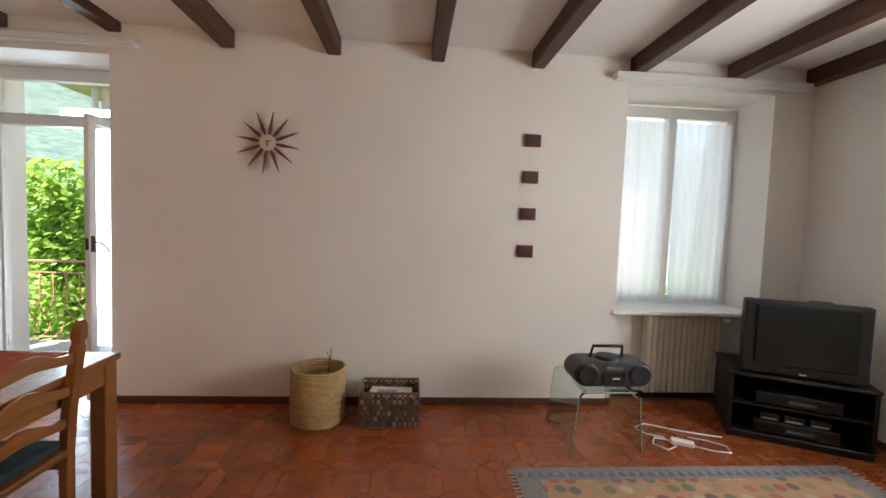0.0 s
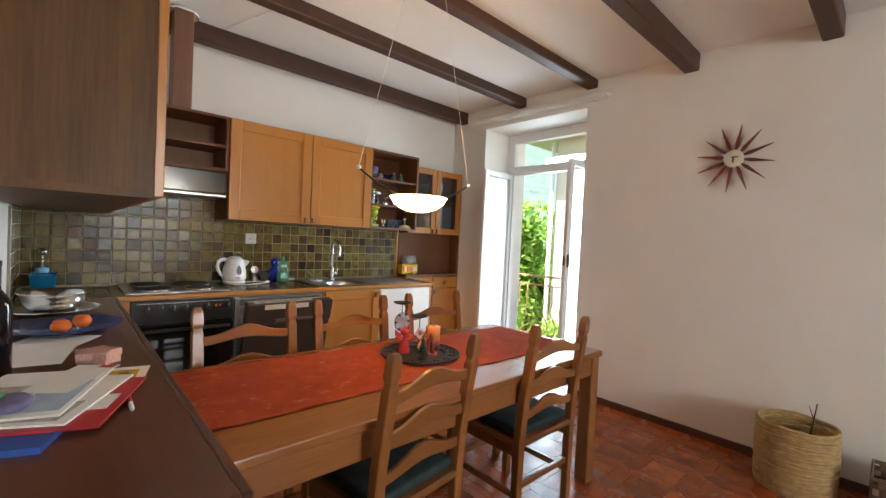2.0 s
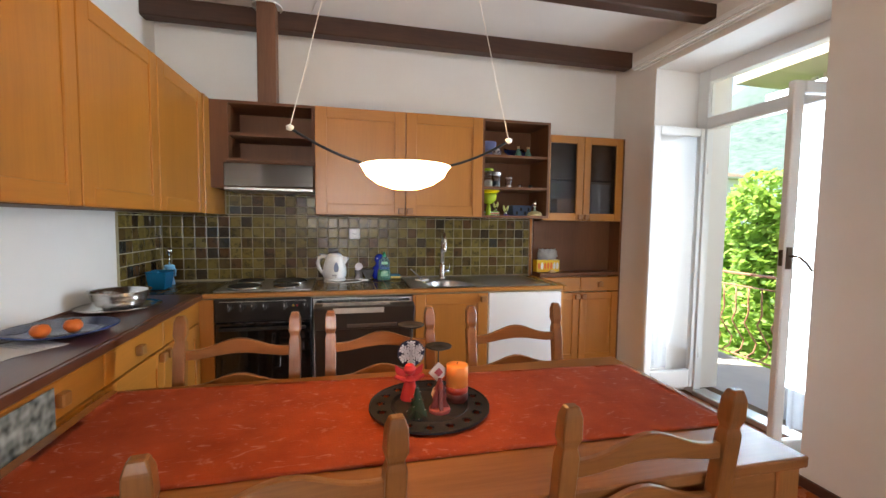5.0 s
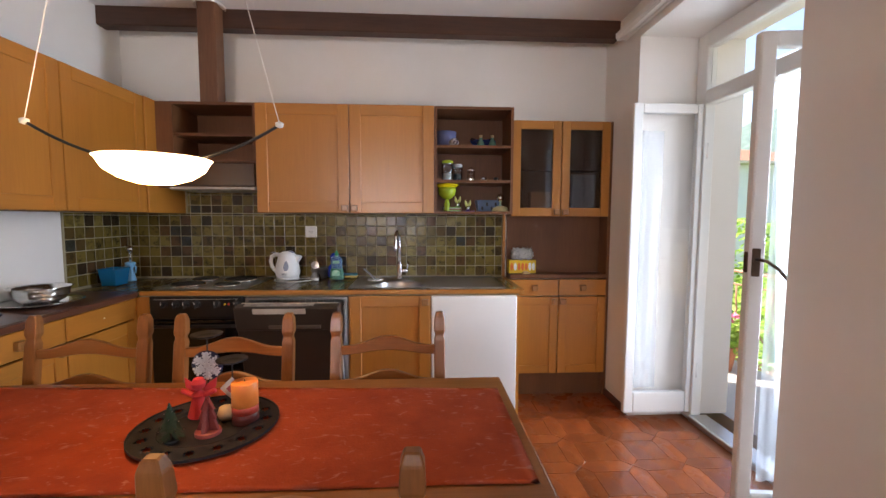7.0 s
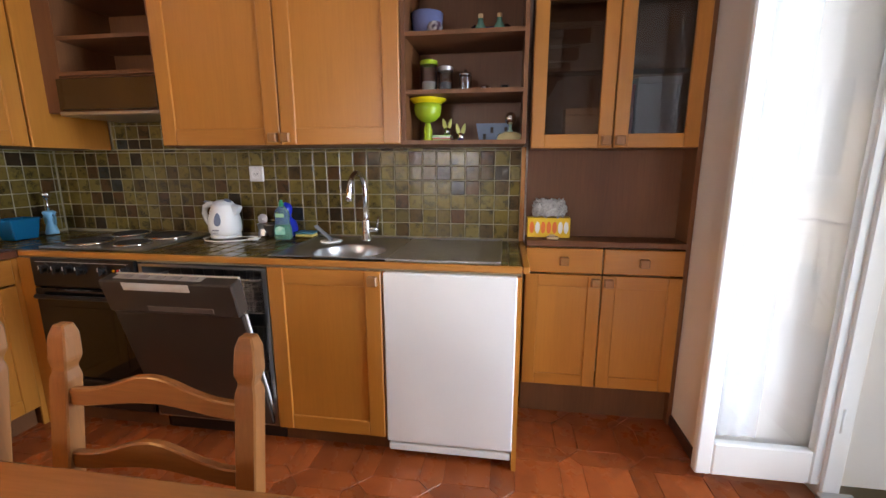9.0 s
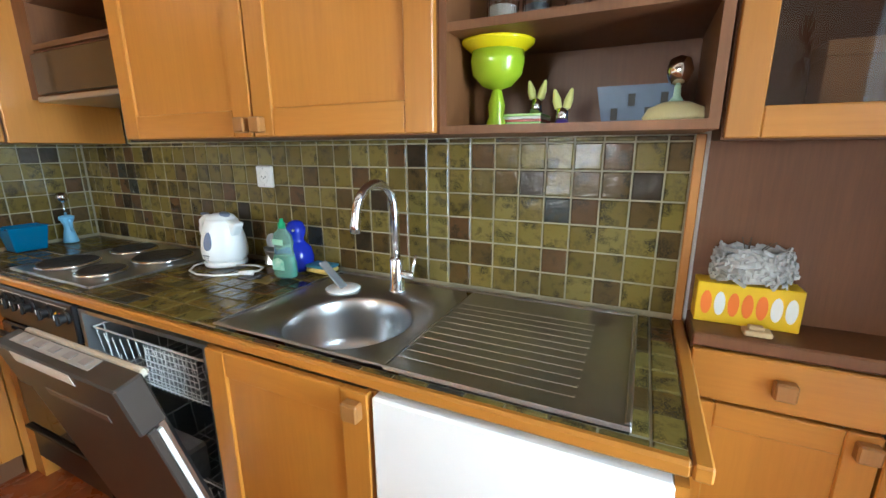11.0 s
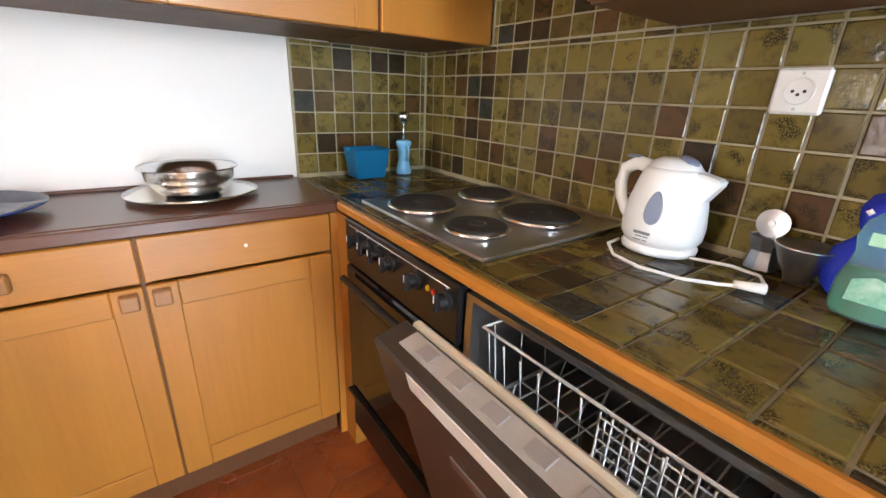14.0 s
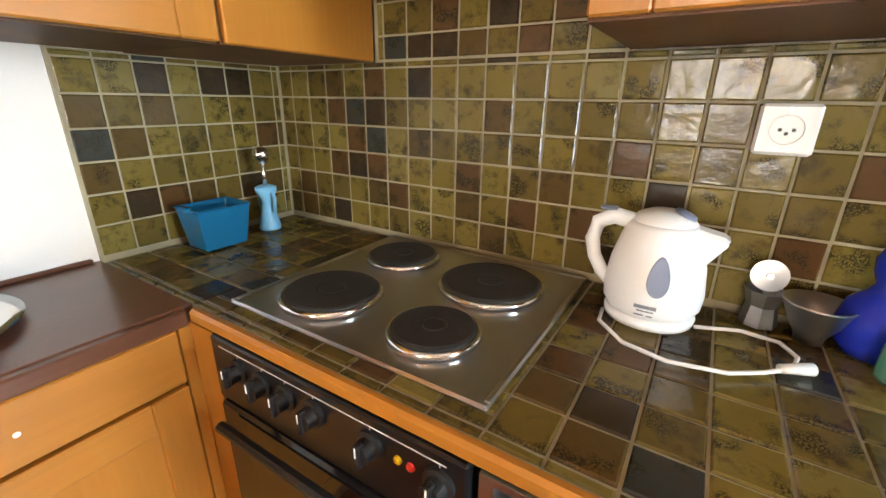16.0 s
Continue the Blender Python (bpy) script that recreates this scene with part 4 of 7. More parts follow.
for z in (.25, .6):
    part("wall_bracket", box(2.10, 2.12, YN + .13, YN + .17, z, z + .03), OFFWHITE, rd)

# glass side table with the radio
GT = noisy("edge_green_glass", (.75, .88, .84), (.72, .86, .82), 3, .02, 50, 0.0); bsdf(GT).inputs["Transmission Weight"].default_value = 1
TX, TY = 1.10, 3.47
gt = thing("glass_table", (TX, TY, 0), "small bent clear glass side table", "side table")
prof = [(-.235, 0), (-.20, .36)] + [(-.20 + .04 - .04 * math.cos(a * math.pi / 8), .36 + .04 * math.sin(a * math.pi / 8)) for a in range(1, 5)] + [(.16 + .04 * math.sin(a * math.pi / 8), .36 + .04 * math.cos(a * math.pi / 8)) for a in range(0, 4)] + [(.20, .36), (.235, 0)]
inner = [(x * (1 - .010 / .235) if z < .37 else x * .95, max(z - .010, 0) if z > .3 else z) for x, z in prof]
own = bmesh.new(); rings = []
for k in range(len(prof)):
    (xa, za), (xb, zb) = prof[k], inner[k]
    rings.append([own.verts.new((TX + xa, TY - .24, za)), own.verts.new((TX + xa, TY + .24, za)), own.verts.new((TX + xb, TY + .24, zb)), own.verts.new((TX + xb, TY - .24, zb))])
for a, b in zip(rings, rings[1:]):
    for k in range(4):
        own.faces.new((a[k], a[(k + 1) % 4], b[(k + 1) % 4], b[k]))
own.faces.new(rings[0]); own.faces.new(rings[-1]); bmesh.ops.recalc_face_normals(own, faces=own.faces)
part("bent_sheet", own, GT, gt).visible_shadow = False
for sx in (-1, 1):
    part("front_edge", tube([(TX + sx * .233, TY - .24, .004), (TX + sx * .199, TY - .24, .365)], .005, 6), mat("glass_edge", (.30, .36, .33), .15), gt)
part("front_edge", tube([(TX - .17, TY - .24, .397), (TX + .17, TY - .24, .397)], .005, 6), bpy.data.materials["glass_edge"], gt)

ra = thing("radio", (TX, TY, .44), "dark grey portable radio cassette player with two speakers", "radio")
out = arc(-.16, .08, .075, 100, 260, 8) + arc(.16, .08, .075, -80, 80, 8)
own = prism([(TX + a, .440 + b - .002) for a, b in out], TY - .10, TY + .09, "xz", .012); part("body", own, noisy("grey_plastic", (.035, .04, .048), (.025, .028, .034), 6, .4), ra)
for sx in (-1, 1):
    sp = lathe([(0, 0), (.062, 0), (.066, .006), (.055, .012), (0, .008)], (0, 0, 0), 28); turn(sp, Matrix.Translation((TX + sx * .155, TY - .099, .518)) @ Matrix.Rotation(radians(90), 4, 'X')); part("speaker", sp, BLACK_M, ra, "round black speaker grille")
part("cassette_door", box(TX - .07, TX + .07, TY - .108, TY - .098, .465, .535, .004), BLACK, ra)
part("display", box(TX - .05, TX + .05, TY - .105, TY - .098, .545, .565, .002), mat("radio_window", (.10, .12, .13), .2), ra)
part("disc_lid", lathe([(0, 0), (.075, 0), (.07, .018), (0, .022)], (TX, TY - .01, .592), 28), BLACK_M, ra)
part("carry_grip", tube([(TX - .10, TY + .02, .585), (TX - .09, TY + .0, .665), (TX + .09, TY + .0, .665), (TX + .10, TY + .02, .585)], .010, 8), BLACK_M, ra, smooth=True)
part("radio_label", box(TX - .012, TX + .03, TY - .110, TY - .107, .495, .502), WHITE_PL, ra)

ra.location += Vector((.055, -.06, -.038)); ra.scale = (1.12, 1.12, 1.08)

# television on its stand
BLACK_W = noisy("black_ash", (.006, .006, .006), (.011, .010, .010), 12, .4, 120, .1)
AX = 2.575; TVA = radians(-28)


def tvp(name, bm, m, parent, label="", smooth=False):
    return part(name, turn(bm, Matrix.Translation((AX, 3.52, 0)) @ Matrix.Rotation(TVA, 4, 'Z')), m, parent, label, smooth)


ts = thing("television_stand", (AX, 3.52, 0), "black low television stand with devices on its shelves", "tv stand")
tvp("base", box(-.40, .40, -.26, .26, 0, .05, .006), BLACK_W, ts)
tvp("side_panel", box(-.40, -.375, -.26, .26, .05, .44, .004), BLACK_W, ts); tvp("side_panel", box(.375, .40, -.26, .26, .05, .44, .004), BLACK_W, ts)
tvp("back_panel", box(-.375, .375, .245, .26, .05, .44), BLACK_W, ts)
tvp("shelf", box(-.375, .375, -.24, .245, .235, .250), BLACK_W, ts)
tvp("top", box(-.41, .41, -.27, .26, .44, .462, .006), BLACK_W, ts)
for z, n_ in ((.05, "video_recorder"), (.25, "satellite_receiver")):
    dv = thing(n_, (AX, 3.52, z), "black flat electronic device on the stand shelf", "electronics")
    tvp("case", box(-.24, .24, -.22, .12, z, z + .085, .004), BLACK_M, dv)
    tvp("front_panel", box(-.235, .235, -.226, -.22, z + .01, z + .075, .002), BLACK, dv)
    tvp("display", box(-.05, .10, -.229, -.226, z + .03, z + .05), mat("device_display", (.10, .11, .12), .2), dv)
for i in range(3):
    cs = thing("cassette_stack", (AX, 3.52, .05), "small stack of dark cassettes with pale labels", "cassette", "cassettes in the stand")
    z0_ = .136
    for k in range(2):
        tvp("cassette", box(-.20 + i * .14, -.085 + i * .14, -.20, -.02, z0_ + k * .026, z0_ + .025 + k * .026, .002), BLACK_M, cs)
    tvp("paper_label", box(-.19 + i * .14, -.10 + i * .14, -.203, -.20, z0_ + .006, z0_ + .018), mat("tape_label", (.34, .34, .35), .6), cs)
tv = thing("television", (AX, 3.52, .462), "black tube television with a dark switched-off screen", "television")
tvp("bezel", box(-.345, .345, -.25, -.17, .475, .985, .014, seg=2), BLACK_M, tv)
tvp("screen", box(-.275, .275, -.262, -.245, .545, .955, .010, seg=2), mat("dark_screen", (.018, .022, .022), .10), tv, "dark grey-green glass screen")
own = bmesh.new(); a_ = [own.verts.new(p) for p in ((-.33, -.17, .49), (.33, -.17, .49), (.33, -.17, .97), (-.33, -.17, .97), (-.19, .22, .53), (.19, .22, .53), (.19, .22, .86), (-.19, .22, .86))]
for f_ in ((0, 1, 2, 3), (4, 5, 6, 7), (0, 1, 5, 4), (1, 2, 6, 5), (2, 3, 7, 6), (3, 0, 4, 7)):
    own.faces.new([a_[k] for k in f_])
bmesh.ops.recalc_face_normals(own, faces=own.faces); tvp("tube_housing", own, BLACK_M, tv)
tvp("foot", box(-.22, .22, -.22, .12, .462, .49, .006), BLACK_M, tv)
tvp("control_flap", box(-.16, .16, -.258, -.25, .487, .515, .003), BLACK, tv)
tvp("maker_mark", box(-.02, .02, -.2605, -.258, .496, .504), mat("silver_print", (.5, .5, .5), .4), tv)
tvp("antenna_top", box(.08, .20, -.10, .0, .965, .975, .002), BLACK_M, tv)

# power strip and cable
WC = WHITE_PL
ps = thing("power_strip", (1.50, 3.36, 0), "white power strip with a coiled white cable", "power strip")
part("socket_block", turn(box(-.07, .07, -.025, .025, 0, .038, .008), Matrix.Translation((1.50, 3.33, 0)) @ Matrix.Rotation(radians(-30), 4, 'Z')), WC, ps)
part("cable", tube([(1.44, 3.37, .012), (1.36, 3.42, .008), (1.30, 3.34, .008), (1.36, 3.26, .008), (1.44, 3.30, .010), (1.42, 3.42, .010), (1.33, 3.47, .008), (1.30, 3.56, .008), (1.40, 3.62, .008), (1.62, 3.50, .008), (1.85, 3.42, .008)], .0055, 7), WC, ps, smooth=True)
part("cable", tube([(1.56, 3.30, .012), (1.66, 3.24, .008), (1.76, 3.22, .008), (1.79, 3.30, .008), (1.70, 3.38, .008), (1.60, 3.42, .008)], .0055, 7), WC, ps, smooth=True)
part("cable", tube([(.78, 3.62, .008), (.70, 3.66, .008), (.72, 3.75, .008), (.90, 3.86, .008)], .004, 7), BLACK_M, ps, smooth=True)

ps.location += Vector((.17, .0, 0))

# kilim rug
RUG = mat("kilim_wool", (.4, .25, .15), .95)
co = coords(RUG, (1, 1, 1)); sx_ = nd(RUG, "SeparateXYZ"); ln(RUG, co, sx_.inputs[0])
vor = nd(RUG, "TexVoronoi", Scale=11.0, Randomness=.25); ln(RUG, co, vor.inputs["Vector"])
sp_ = nd(RUG, "SeparateColor"); ln(RUG, vor.outputs["Color"], sp_.inputs[0])
motif = ramp(RUG, sp_.outputs[0], [(0, (.10, .13, .17)), (.25, (.36, .10, .06)), (.5, (.50, .33, .18)), (.75, (.16, .17, .11)), (1, (.55, .42, .28))])
dist = ramp(RUG, vor.outputs["Distance"], [(0.36, (1, 1, 1)), (.40, (0, 0, 0))])
mixc = nd(RUG, "Mix"); mixc.data_type = 'RGBA'; ln(RUG, dist, mixc.inputs[0]); mixc.inputs[6].default_value = (.44, .26, .15, 1); ln(RUG, motif, mixc.inputs[7])
ln(RUG, mixc.outputs[2], bsdf(RUG).inputs["Base Color"])
wv = nd(RUG, "TexWave", Scale=140.0); ln(RUG, co, wv.inputs["Vector"]); bump(RUG, wv.outputs[0], .4, .002)
RUGB = noisy("kilim_border", (.16, .17, .20), (.30, .26, .23), 26, .95, 200, .5)
RX0, RX1, RY0, RY1 = .45, 2.52, 1.75, 3.075
rg = thing("kilim_rug", (1.38, 2.4, 0), "flat woven kilim rug in rust, blue and ochre", "rug")
part("field", box(RX0 + .13, RX1 - .13, RY0 + .12, RY1 - .12, .001, .0075), RUG, rg)
for b_ in ((RX0, RX1, RY1 - .12, RY1), (RX0, RX1, RY0, RY0 + .12), (RX0, RX0 + .13, RY0 + .12, RY1 - .12), (RX1 - .13, RX1, RY0 + .12, RY1 - .12)):
    part("border", box(*b_, .001, .0075), RUGB, rg)
own = bmesh.new()
for i in range(40):
    y = RY0 + .02 + i * (RY1 - RY0 - .04) / 39
    tube([(RX0, y, .004), (RX0 - .035, y + .006 * math.sin(i * 2.7), .003)], .004, 4, own); tube([(RX1, y, .004), (RX1 + .035, y + .006 * math.sin(i * 1.7), .003)], .004, 4, own)
part("fringe", own, mat("fringe_wool", (.55, .48, .38), .9), rg)
tri = bmesh.new()
for i in range(34):
    x = RX0 + .03 + i * .06
    prism([(x - .024, RY1 - .095), (x + .024, RY1 - .095), (x, RY1 - .04)], .0076, .0086, "xy", 0, tri)
part("border_motif", tri, mat("border_blue", (.10, .13, .19), .95), rg)

# ---- kitchen appliances in detail ----
# oven knobs and marks
KN = [.957, 1.026, 1.087, 1.154, 1.272, 1.390]
for i, y in enumerate(KN):
    own = lathe([(0, 0), (.024, 0), (.024, .006), (.017, .008), (.016, .026), (0, .028)], (0, 0, 0), 24)
    turn(own, Matrix.Translation((XF + .012, y, .826)) @ Matrix.Rotation(radians(90), 4, 'Y'))
    k_ = part("control_knob", own, BLACK_M, oven, "black rotary control knob")
    part("grip_bar", box(XF + .030, XF + .044, y - .005, y + .005, .806, .846, .002), BLACK_M, k_)
    part("pointer", box(XF + .044, XF + .0455, y - .001, y + .001, .828, .845), WHITE_PL, k_)
    part("mark_line", box(XF + .012, XF + .0128, y - .0008, y + .0008, .852, .857), WHITE_PL, oven)
part("mark_line", box(XF + .012, XF + .0128, .90, 1.40, .857, .8586), WHITE_PL, oven)
for y, c_ in ((1.322, (.75, .45, .02)), (1.344, (.70, .05, .04))):
    own = lathe([(0, 0), (.007, 0), (.006, .004), (0, .005)], (0, 0, 0), 14); turn(own, Matrix.Translation((XF + .012, y, .826)) @ Matrix.Rotation(radians(90), 4, 'Y'))
    part("pilot_lamp", own, mat("pilot_lamp_%s" % ("amber" if c_[1] > .2 else "red"), c_, .3), oven)
part("door_window", box(XF + .016, XF + .018, .975, 1.335, .34, .64, .001), DARKGLASS, oven)
part("drawer_grip", box(XF + .008, XF + .03, .875, 1.427, .262, .274, .003), BLACK_M, oven)

# dishwasher door, tilted at its hinge
TAUPE = noisy("brown_grey_enamel", (.046, .037, .030), (.038, .031, .026), 3, .42, 140, .04, .0)
HINGE = Matrix.Translation((XF - .012, 0, .115)) @ Matrix.Rotation(radians(14.5), 4, 'Y')


def dwp(name, bm, m, parent, label=""):
    return part(name, turn(bm, HINGE), m, parent, label)


dd = dwp("door", box(.0, .022, 1.457, 2.053, 0, .61, .004), TAUPE, dishw, "brown-grey enamelled dishwasher door")
dwp("inner_liner", box(-.038, .0, 1.47, 2.04, .02, .745, .012), STEEL, dd)
dwp("control_panel", box(-.030, .036, 1.457, 2.053, .612, .760, .005), TAUPE, dd, "brown-grey control panel")
dwp("liner_edge", box(-.050, -.030, 1.47, 2.04, .735, .757, .006), OFFWHITE, dd, "cream plastic inner edge")
dwp("side_strip", box(-.012, .0, 2.043, 2.0535, .03, .60, .001), WHITE_P, dd, "pale metal edge strip")
dwp("grip_recess", box(.033, .038, 1.645, 1.945, .625, .650, .002), noisy("grip_grey", (.13, .11, .095), (.10, .085, .075), 10, .35), dd)
dwp("info_sticker", box(.0355, .0372, 1.565, 1.865, .722, .756), noisy("sticker_paper", (.62, .60, .57), (.56, .54, .5), 20, .6), dd, "pale programme sticker")
for i in range(5):
    dwp("programme_button", box(-.018, .004, 1.545 + i * .075, 1.58 + i * .075, .760, .764, .001), mat("button_grey", (.28, .26, .25), .4) if i == 0 else bpy.data.materials["button_grey"], dd)
dwp("button_strip", box(-.024, .012, 1.505, 1.905, .7595, .7612), noisy("panel_print", (.40, .38, .36), (.34, .32, .30), 30, .5), dd)
dwp("detergent_cup", box(-.056, -.038, 1.645, 1.845, .28, .42, .006), WHITE_PL, dd)
# baskets of white wire
WIRE = mat("white_coated_wire", (.78, .78, .76), .4)


def wire_basket(name, x0, x1, y0, y1, z0, z1, step):
    bk_ = part(name, tube([(x0, y0, z1), (x1, y0, z1), (x1, y1, z1), (x0, y1, z1)], .0032, 6, closed=True), WIRE, dishw, "white wire dish basket")
    own = tube([(x0 + .02, y0 + .02, z0), (x1 - .02, y0 + .02, z0), (x1 - .02, y1 - .02, z0), (x0 + .02, y1 - .02, z0)], .0026, 5, closed=True)
    n = int((y1 - y0) / step)
    for i in range(n + 1):
        y = y0 + .015 + (y1 - y0 - .03) * i / n
        zz = z1 - .020 * abs(math.sin(i * .7))
        tube([(x1, y, zz), (x1 - .02, y, z0), (x0 + .02, y, z0), (x0, y, z1)], .0022, 5, own)
    for i in range(7):
        x = x0 + .03 + (x1 - x0 - .06) * i / 6
        tube([(x, y0, z1), (x, y0 + .02, z0), (x, y1 - .02, z0), (x, y1, z1)], .0022, 5, own)
        for k in range(5):
            y = y0 + .06 + (y1 - y0 - .12) * k / 4
            tube([(x, y, z0), (x, y + .012, z0 + .06)], .0020, 4, own)
    part("wire_mesh", own, WIRE, bk_)
    return bk_


wire_basket("upper_basket", -3.99, -3.475, 1.48, 2.03, .64, .80, .045)
own = bmesh.new()
for i in range(13):
    tube([(-3.478, 1.745 + i * .020, .65), (-3.478, 1.745 + i * .020, .79)], .0018, 4, own)
for i in range(7):
    tube([(-3.478, 1.745, .66 + i * .02), (-3.478, 1.985, .66 + i * .02)], .0018, 4, own)
tagged(part("cup_shelf", own, WIRE, dishw, "fine white wire cup shelf"), kind="stuff")
wire_basket("lower_basket", -3.99, -3.49, 1.48, 2.03, .22, .36, .04)
part("cutlery_holder", box(-3.60, -3.50, 1.545, 1.785, .24, .38, .01), noisy("grey_grid", (.36, .37, .38), (.28, .29, .3), 40, .5), dishw)
# sink
SX0, SX1, SY0, SY1 = -4.016, -3.486, 2.066, 3.083
BX, BY, BR = -3.667, 2.374, .176
sk = thing("sink", (BX, 2.5, CT), "stainless steel sink with round bowl and ribbed drainer", "sink")
own = bmesh.new(); n = 48
inner = [own.verts.new((BX + BR * math.cos(2 * math.pi * i / n), BY + 1.0 * BR * math.sin(2 * math.pi * i / n), CT + .002)) for i in range(n)]
outer = []
for i in range(n):
    a = 2 * math.pi * i / n; dx, dy = math.cos(a), math.sin(a)
    s_ = min((SX1 - BX) / dx if dx > 1e-6 else 9, (SX0 - BX) / dx if dx < -1e-6 else 9, (2.60 - BY) / dy if dy > 1e-6 else 9, (SY0 - BY) / dy if dy < -1e-6 else 9)
    outer.append(own.verts.new((BX + s_ * dx, BY + s_ * dy, CT + .004)))
for i in range(n):
    own.faces.new((inner[i], inner[(i + 1) % n], outer[(i + 1) % n], outer[i]))
rings = [inner]
for r_, z in ((.965, -.012), (.94, -.05), (.90, -.12), (.80, -.155), (.35, -.168), (.12, -.170)):
    rings.append([own.verts.new((BX + BR * r_ * math.cos(2 * math.pi * i / n), BY + 1.0 * BR * r_ * math.sin(2 * math.pi * i / n), CT + z)) for i in range(n)])
for a, b in zip(rings, rings[1:]):
    for i in range(n):
        own.faces.new((a[i], a[(i + 1) % n], b[(i + 1) % n], b[i]))
own.faces.new(rings[-1]); bmesh.ops.recalc_face_normals(own, faces=own.faces)
part("bowl", own, STEEL, sk, smooth=True)
part("drainer", box(SX0, SX1, 2.6005, SY1, CT - .002, CT + .004, .002), STEEL, sk)
for i in range(11):
    x = SX0 + .112 + i * .0355
    part("drainer_rib", box(x - .006, x + .006, 2.605, 2.985, CT + .002, CT + .0049, .0014), STEEL, sk)
own = bmesh.new()
for b_ in ((SX0, SX0 + .012, SY0, SY1), (SX1 - .012, SX1, SY0, SY1), (SX0 + .012, SX1 - .012, SY0, SY0 + .012), (SX0 + .012, SX1 - .012, SY1 - .012, SY1)):
    box(*b_, CT + .003, CT + .0085, .003, own)
part("raised_rim", own, STEEL, sk)
part("drain", lathe([(0, .003), (.020, .003), (.028, .001), (.03, 0), (0, 0)], (BX, BY, CT - .170), 24), CHROME, sk, smooth=True)
tp_ = thing("tap", (-3.915, 2.376, CT + .004), "chrome swan-neck kitchen tap with side lever", "tap")
tx, ty = -3.915, 2.376
part("base", lathe([(0, 0), (.027, 0), (.027, .008), (.021, .012), (.021, .105), (.017, .115), (0, .115)], (tx, ty, CT + .004), 24), CHROME, tp_, smooth=True)
pts = [(tx, ty, CT + .11), (tx, ty, CT + .27)] + [(tx + .085 - .085 * math.cos(a), ty - .02 * a / math.pi, CT + .27 + .085 * math.sin(a)) for a in [math.pi * k / 12 for k in range(1, 12)]] + [(tx + .172, ty - .022, CT + .245), (tx + .172, ty - .022, CT + .225)]
part("spout", tube(pts, [.0135] * (len(pts) - 2) + [.0145, .0145], 14), CHROME, tp_, smooth=True)
part("lever", tube([(tx, ty, CT + .065), (tx, ty + .06, CT + .065)], .013, 12), CHROME, tp_, smooth=True)
part("lever_tip", tube([(tx, ty + .055, CT + .065), (tx - .01, ty + .065, CT + .13)], .005, 8), CHROME, tp_, smooth=True)
sd = thing("soap_dish", (-3.855, 2.205, CT + .004), "small white dish with a grey silicone spatula", "dish")
part("dish", lathe([(0, 0), (.05, 0), (.056, .006), (.05, .010), (0, .006)], (-3.855, 2.205, CT + .004), 28), WHITE_PL, sd, smooth=True)
part("spatula", turn(box(-.018, .018, -.004, .004, 0, .115, .003), Matrix.Translation((-3.860, 2.205, CT + .010)) @ Matrix.Rotation(radians(48), 4, 'X') @ Matrix.Rotation(radians(180), 4, 'Z')), mat("grey_silicone", (.22, .22, .23), .4), sd)
sg = thing("sponge", (-3.99, 2.0, CT + .003), "blue and yellow dish sponge leaning on the tiles", "sponge")
part("foam", box(-4.025, -3.955, 1.95, 2.055, CT + .004, CT + .022, .006), noisy("yellow_foam", (.72, .55, .18), (.62, .46, .12), 60, .9, 300, .6), sg)
part("scourer", box(-4.025, -3.955, 1.95, 2.055, CT + .022, CT + .034, .004), noisy("blue_scourer", (.05, .22, .30), (.04, .16, .24), 60, .95, 300, .8), sg)

# hob
HX0, HX1, HY0, HY1 = -4.024, -3.511, .852, 1.422
hb_ = thing("hob", (-3.74, 1.1, CT), "stainless steel electric hob with four cast-iron plates", "hob")
part("steel_sheet", box(HX0, HX1, HY0, HY1, CT - .002, CT + .005, .003), STEEL, hb_)
own = bmesh.new()
for b_ in ((HX0, HX0 + .01, HY0, HY1), (HX1 - .01, HX1, HY0, HY1), (HX0 + .01, HX1 - .01, HY0, HY0 + .01), (HX0 + .01, HX1 - .01, HY1 - .01, HY1)):
    box(*b_, CT + .004, CT + .008, .002, own)
part("raised_rim", own, STEEL, hb_)
CASTIRON = noisy("cast_iron", (.016, .015, .014), (.028, .026, .024), 30, .6, 200, .3)
for x, y, r in ((-3.638, 1.004, .096), (-3.629, 1.260, .075), (-3.889, .995, .084), (-3.858, 1.256, .105)):
    pl = part("hotplate", lathe([(0, .020), (r * .25, .020), (r * .27, .0185), (r * .33, .020), (r - .006, .020), (r, .017), (r, .004), (0, .004)], (x, y, CT + .004), 48), CASTIRON, hb_, "black cast-iron hotplate", smooth=False)
    part("steel_ring", lathe([(r, .004), (r + .010, .004), (r + .008, .012), (r + .001, .016), (r + .0005, .004)], (x, y, CT + .004), 48), CHROME, pl, smooth=True)

# outlet on the tiles
ol = thing("wall_outlet", (XW + .03, 1.70, 1.21), "white square three-pin wall outlet on the tiles", "outlet")
part("plate", box(XW + .018, XW + .034, 1.664, 1.749, 1.213, 1.297, .005), WHITE_PL, ol)
own = lathe([(0, 0), (.026, 0), (.026, .003), (.024, .003), (.023, .001), (0, .001)], (0, 0, 0), 28); turn(own, Matrix.Translation((XW + .034, 1.7065, 1.255)) @ Matrix.Rotation(radians(90), 4, 'Y')); part("socket_face", own, WHITE_PL, ol)
for dy, dz in ((-.0095, .0), (.0095, 0), (0, -.006)):
    part("pin_hole", tube([(XW + .033, 1.7065 + dy, 1.255 + dz), (XW + .0355, 1.7065 + dy, 1.255 + dz)], .0032, 8), BLACK_M, ol)
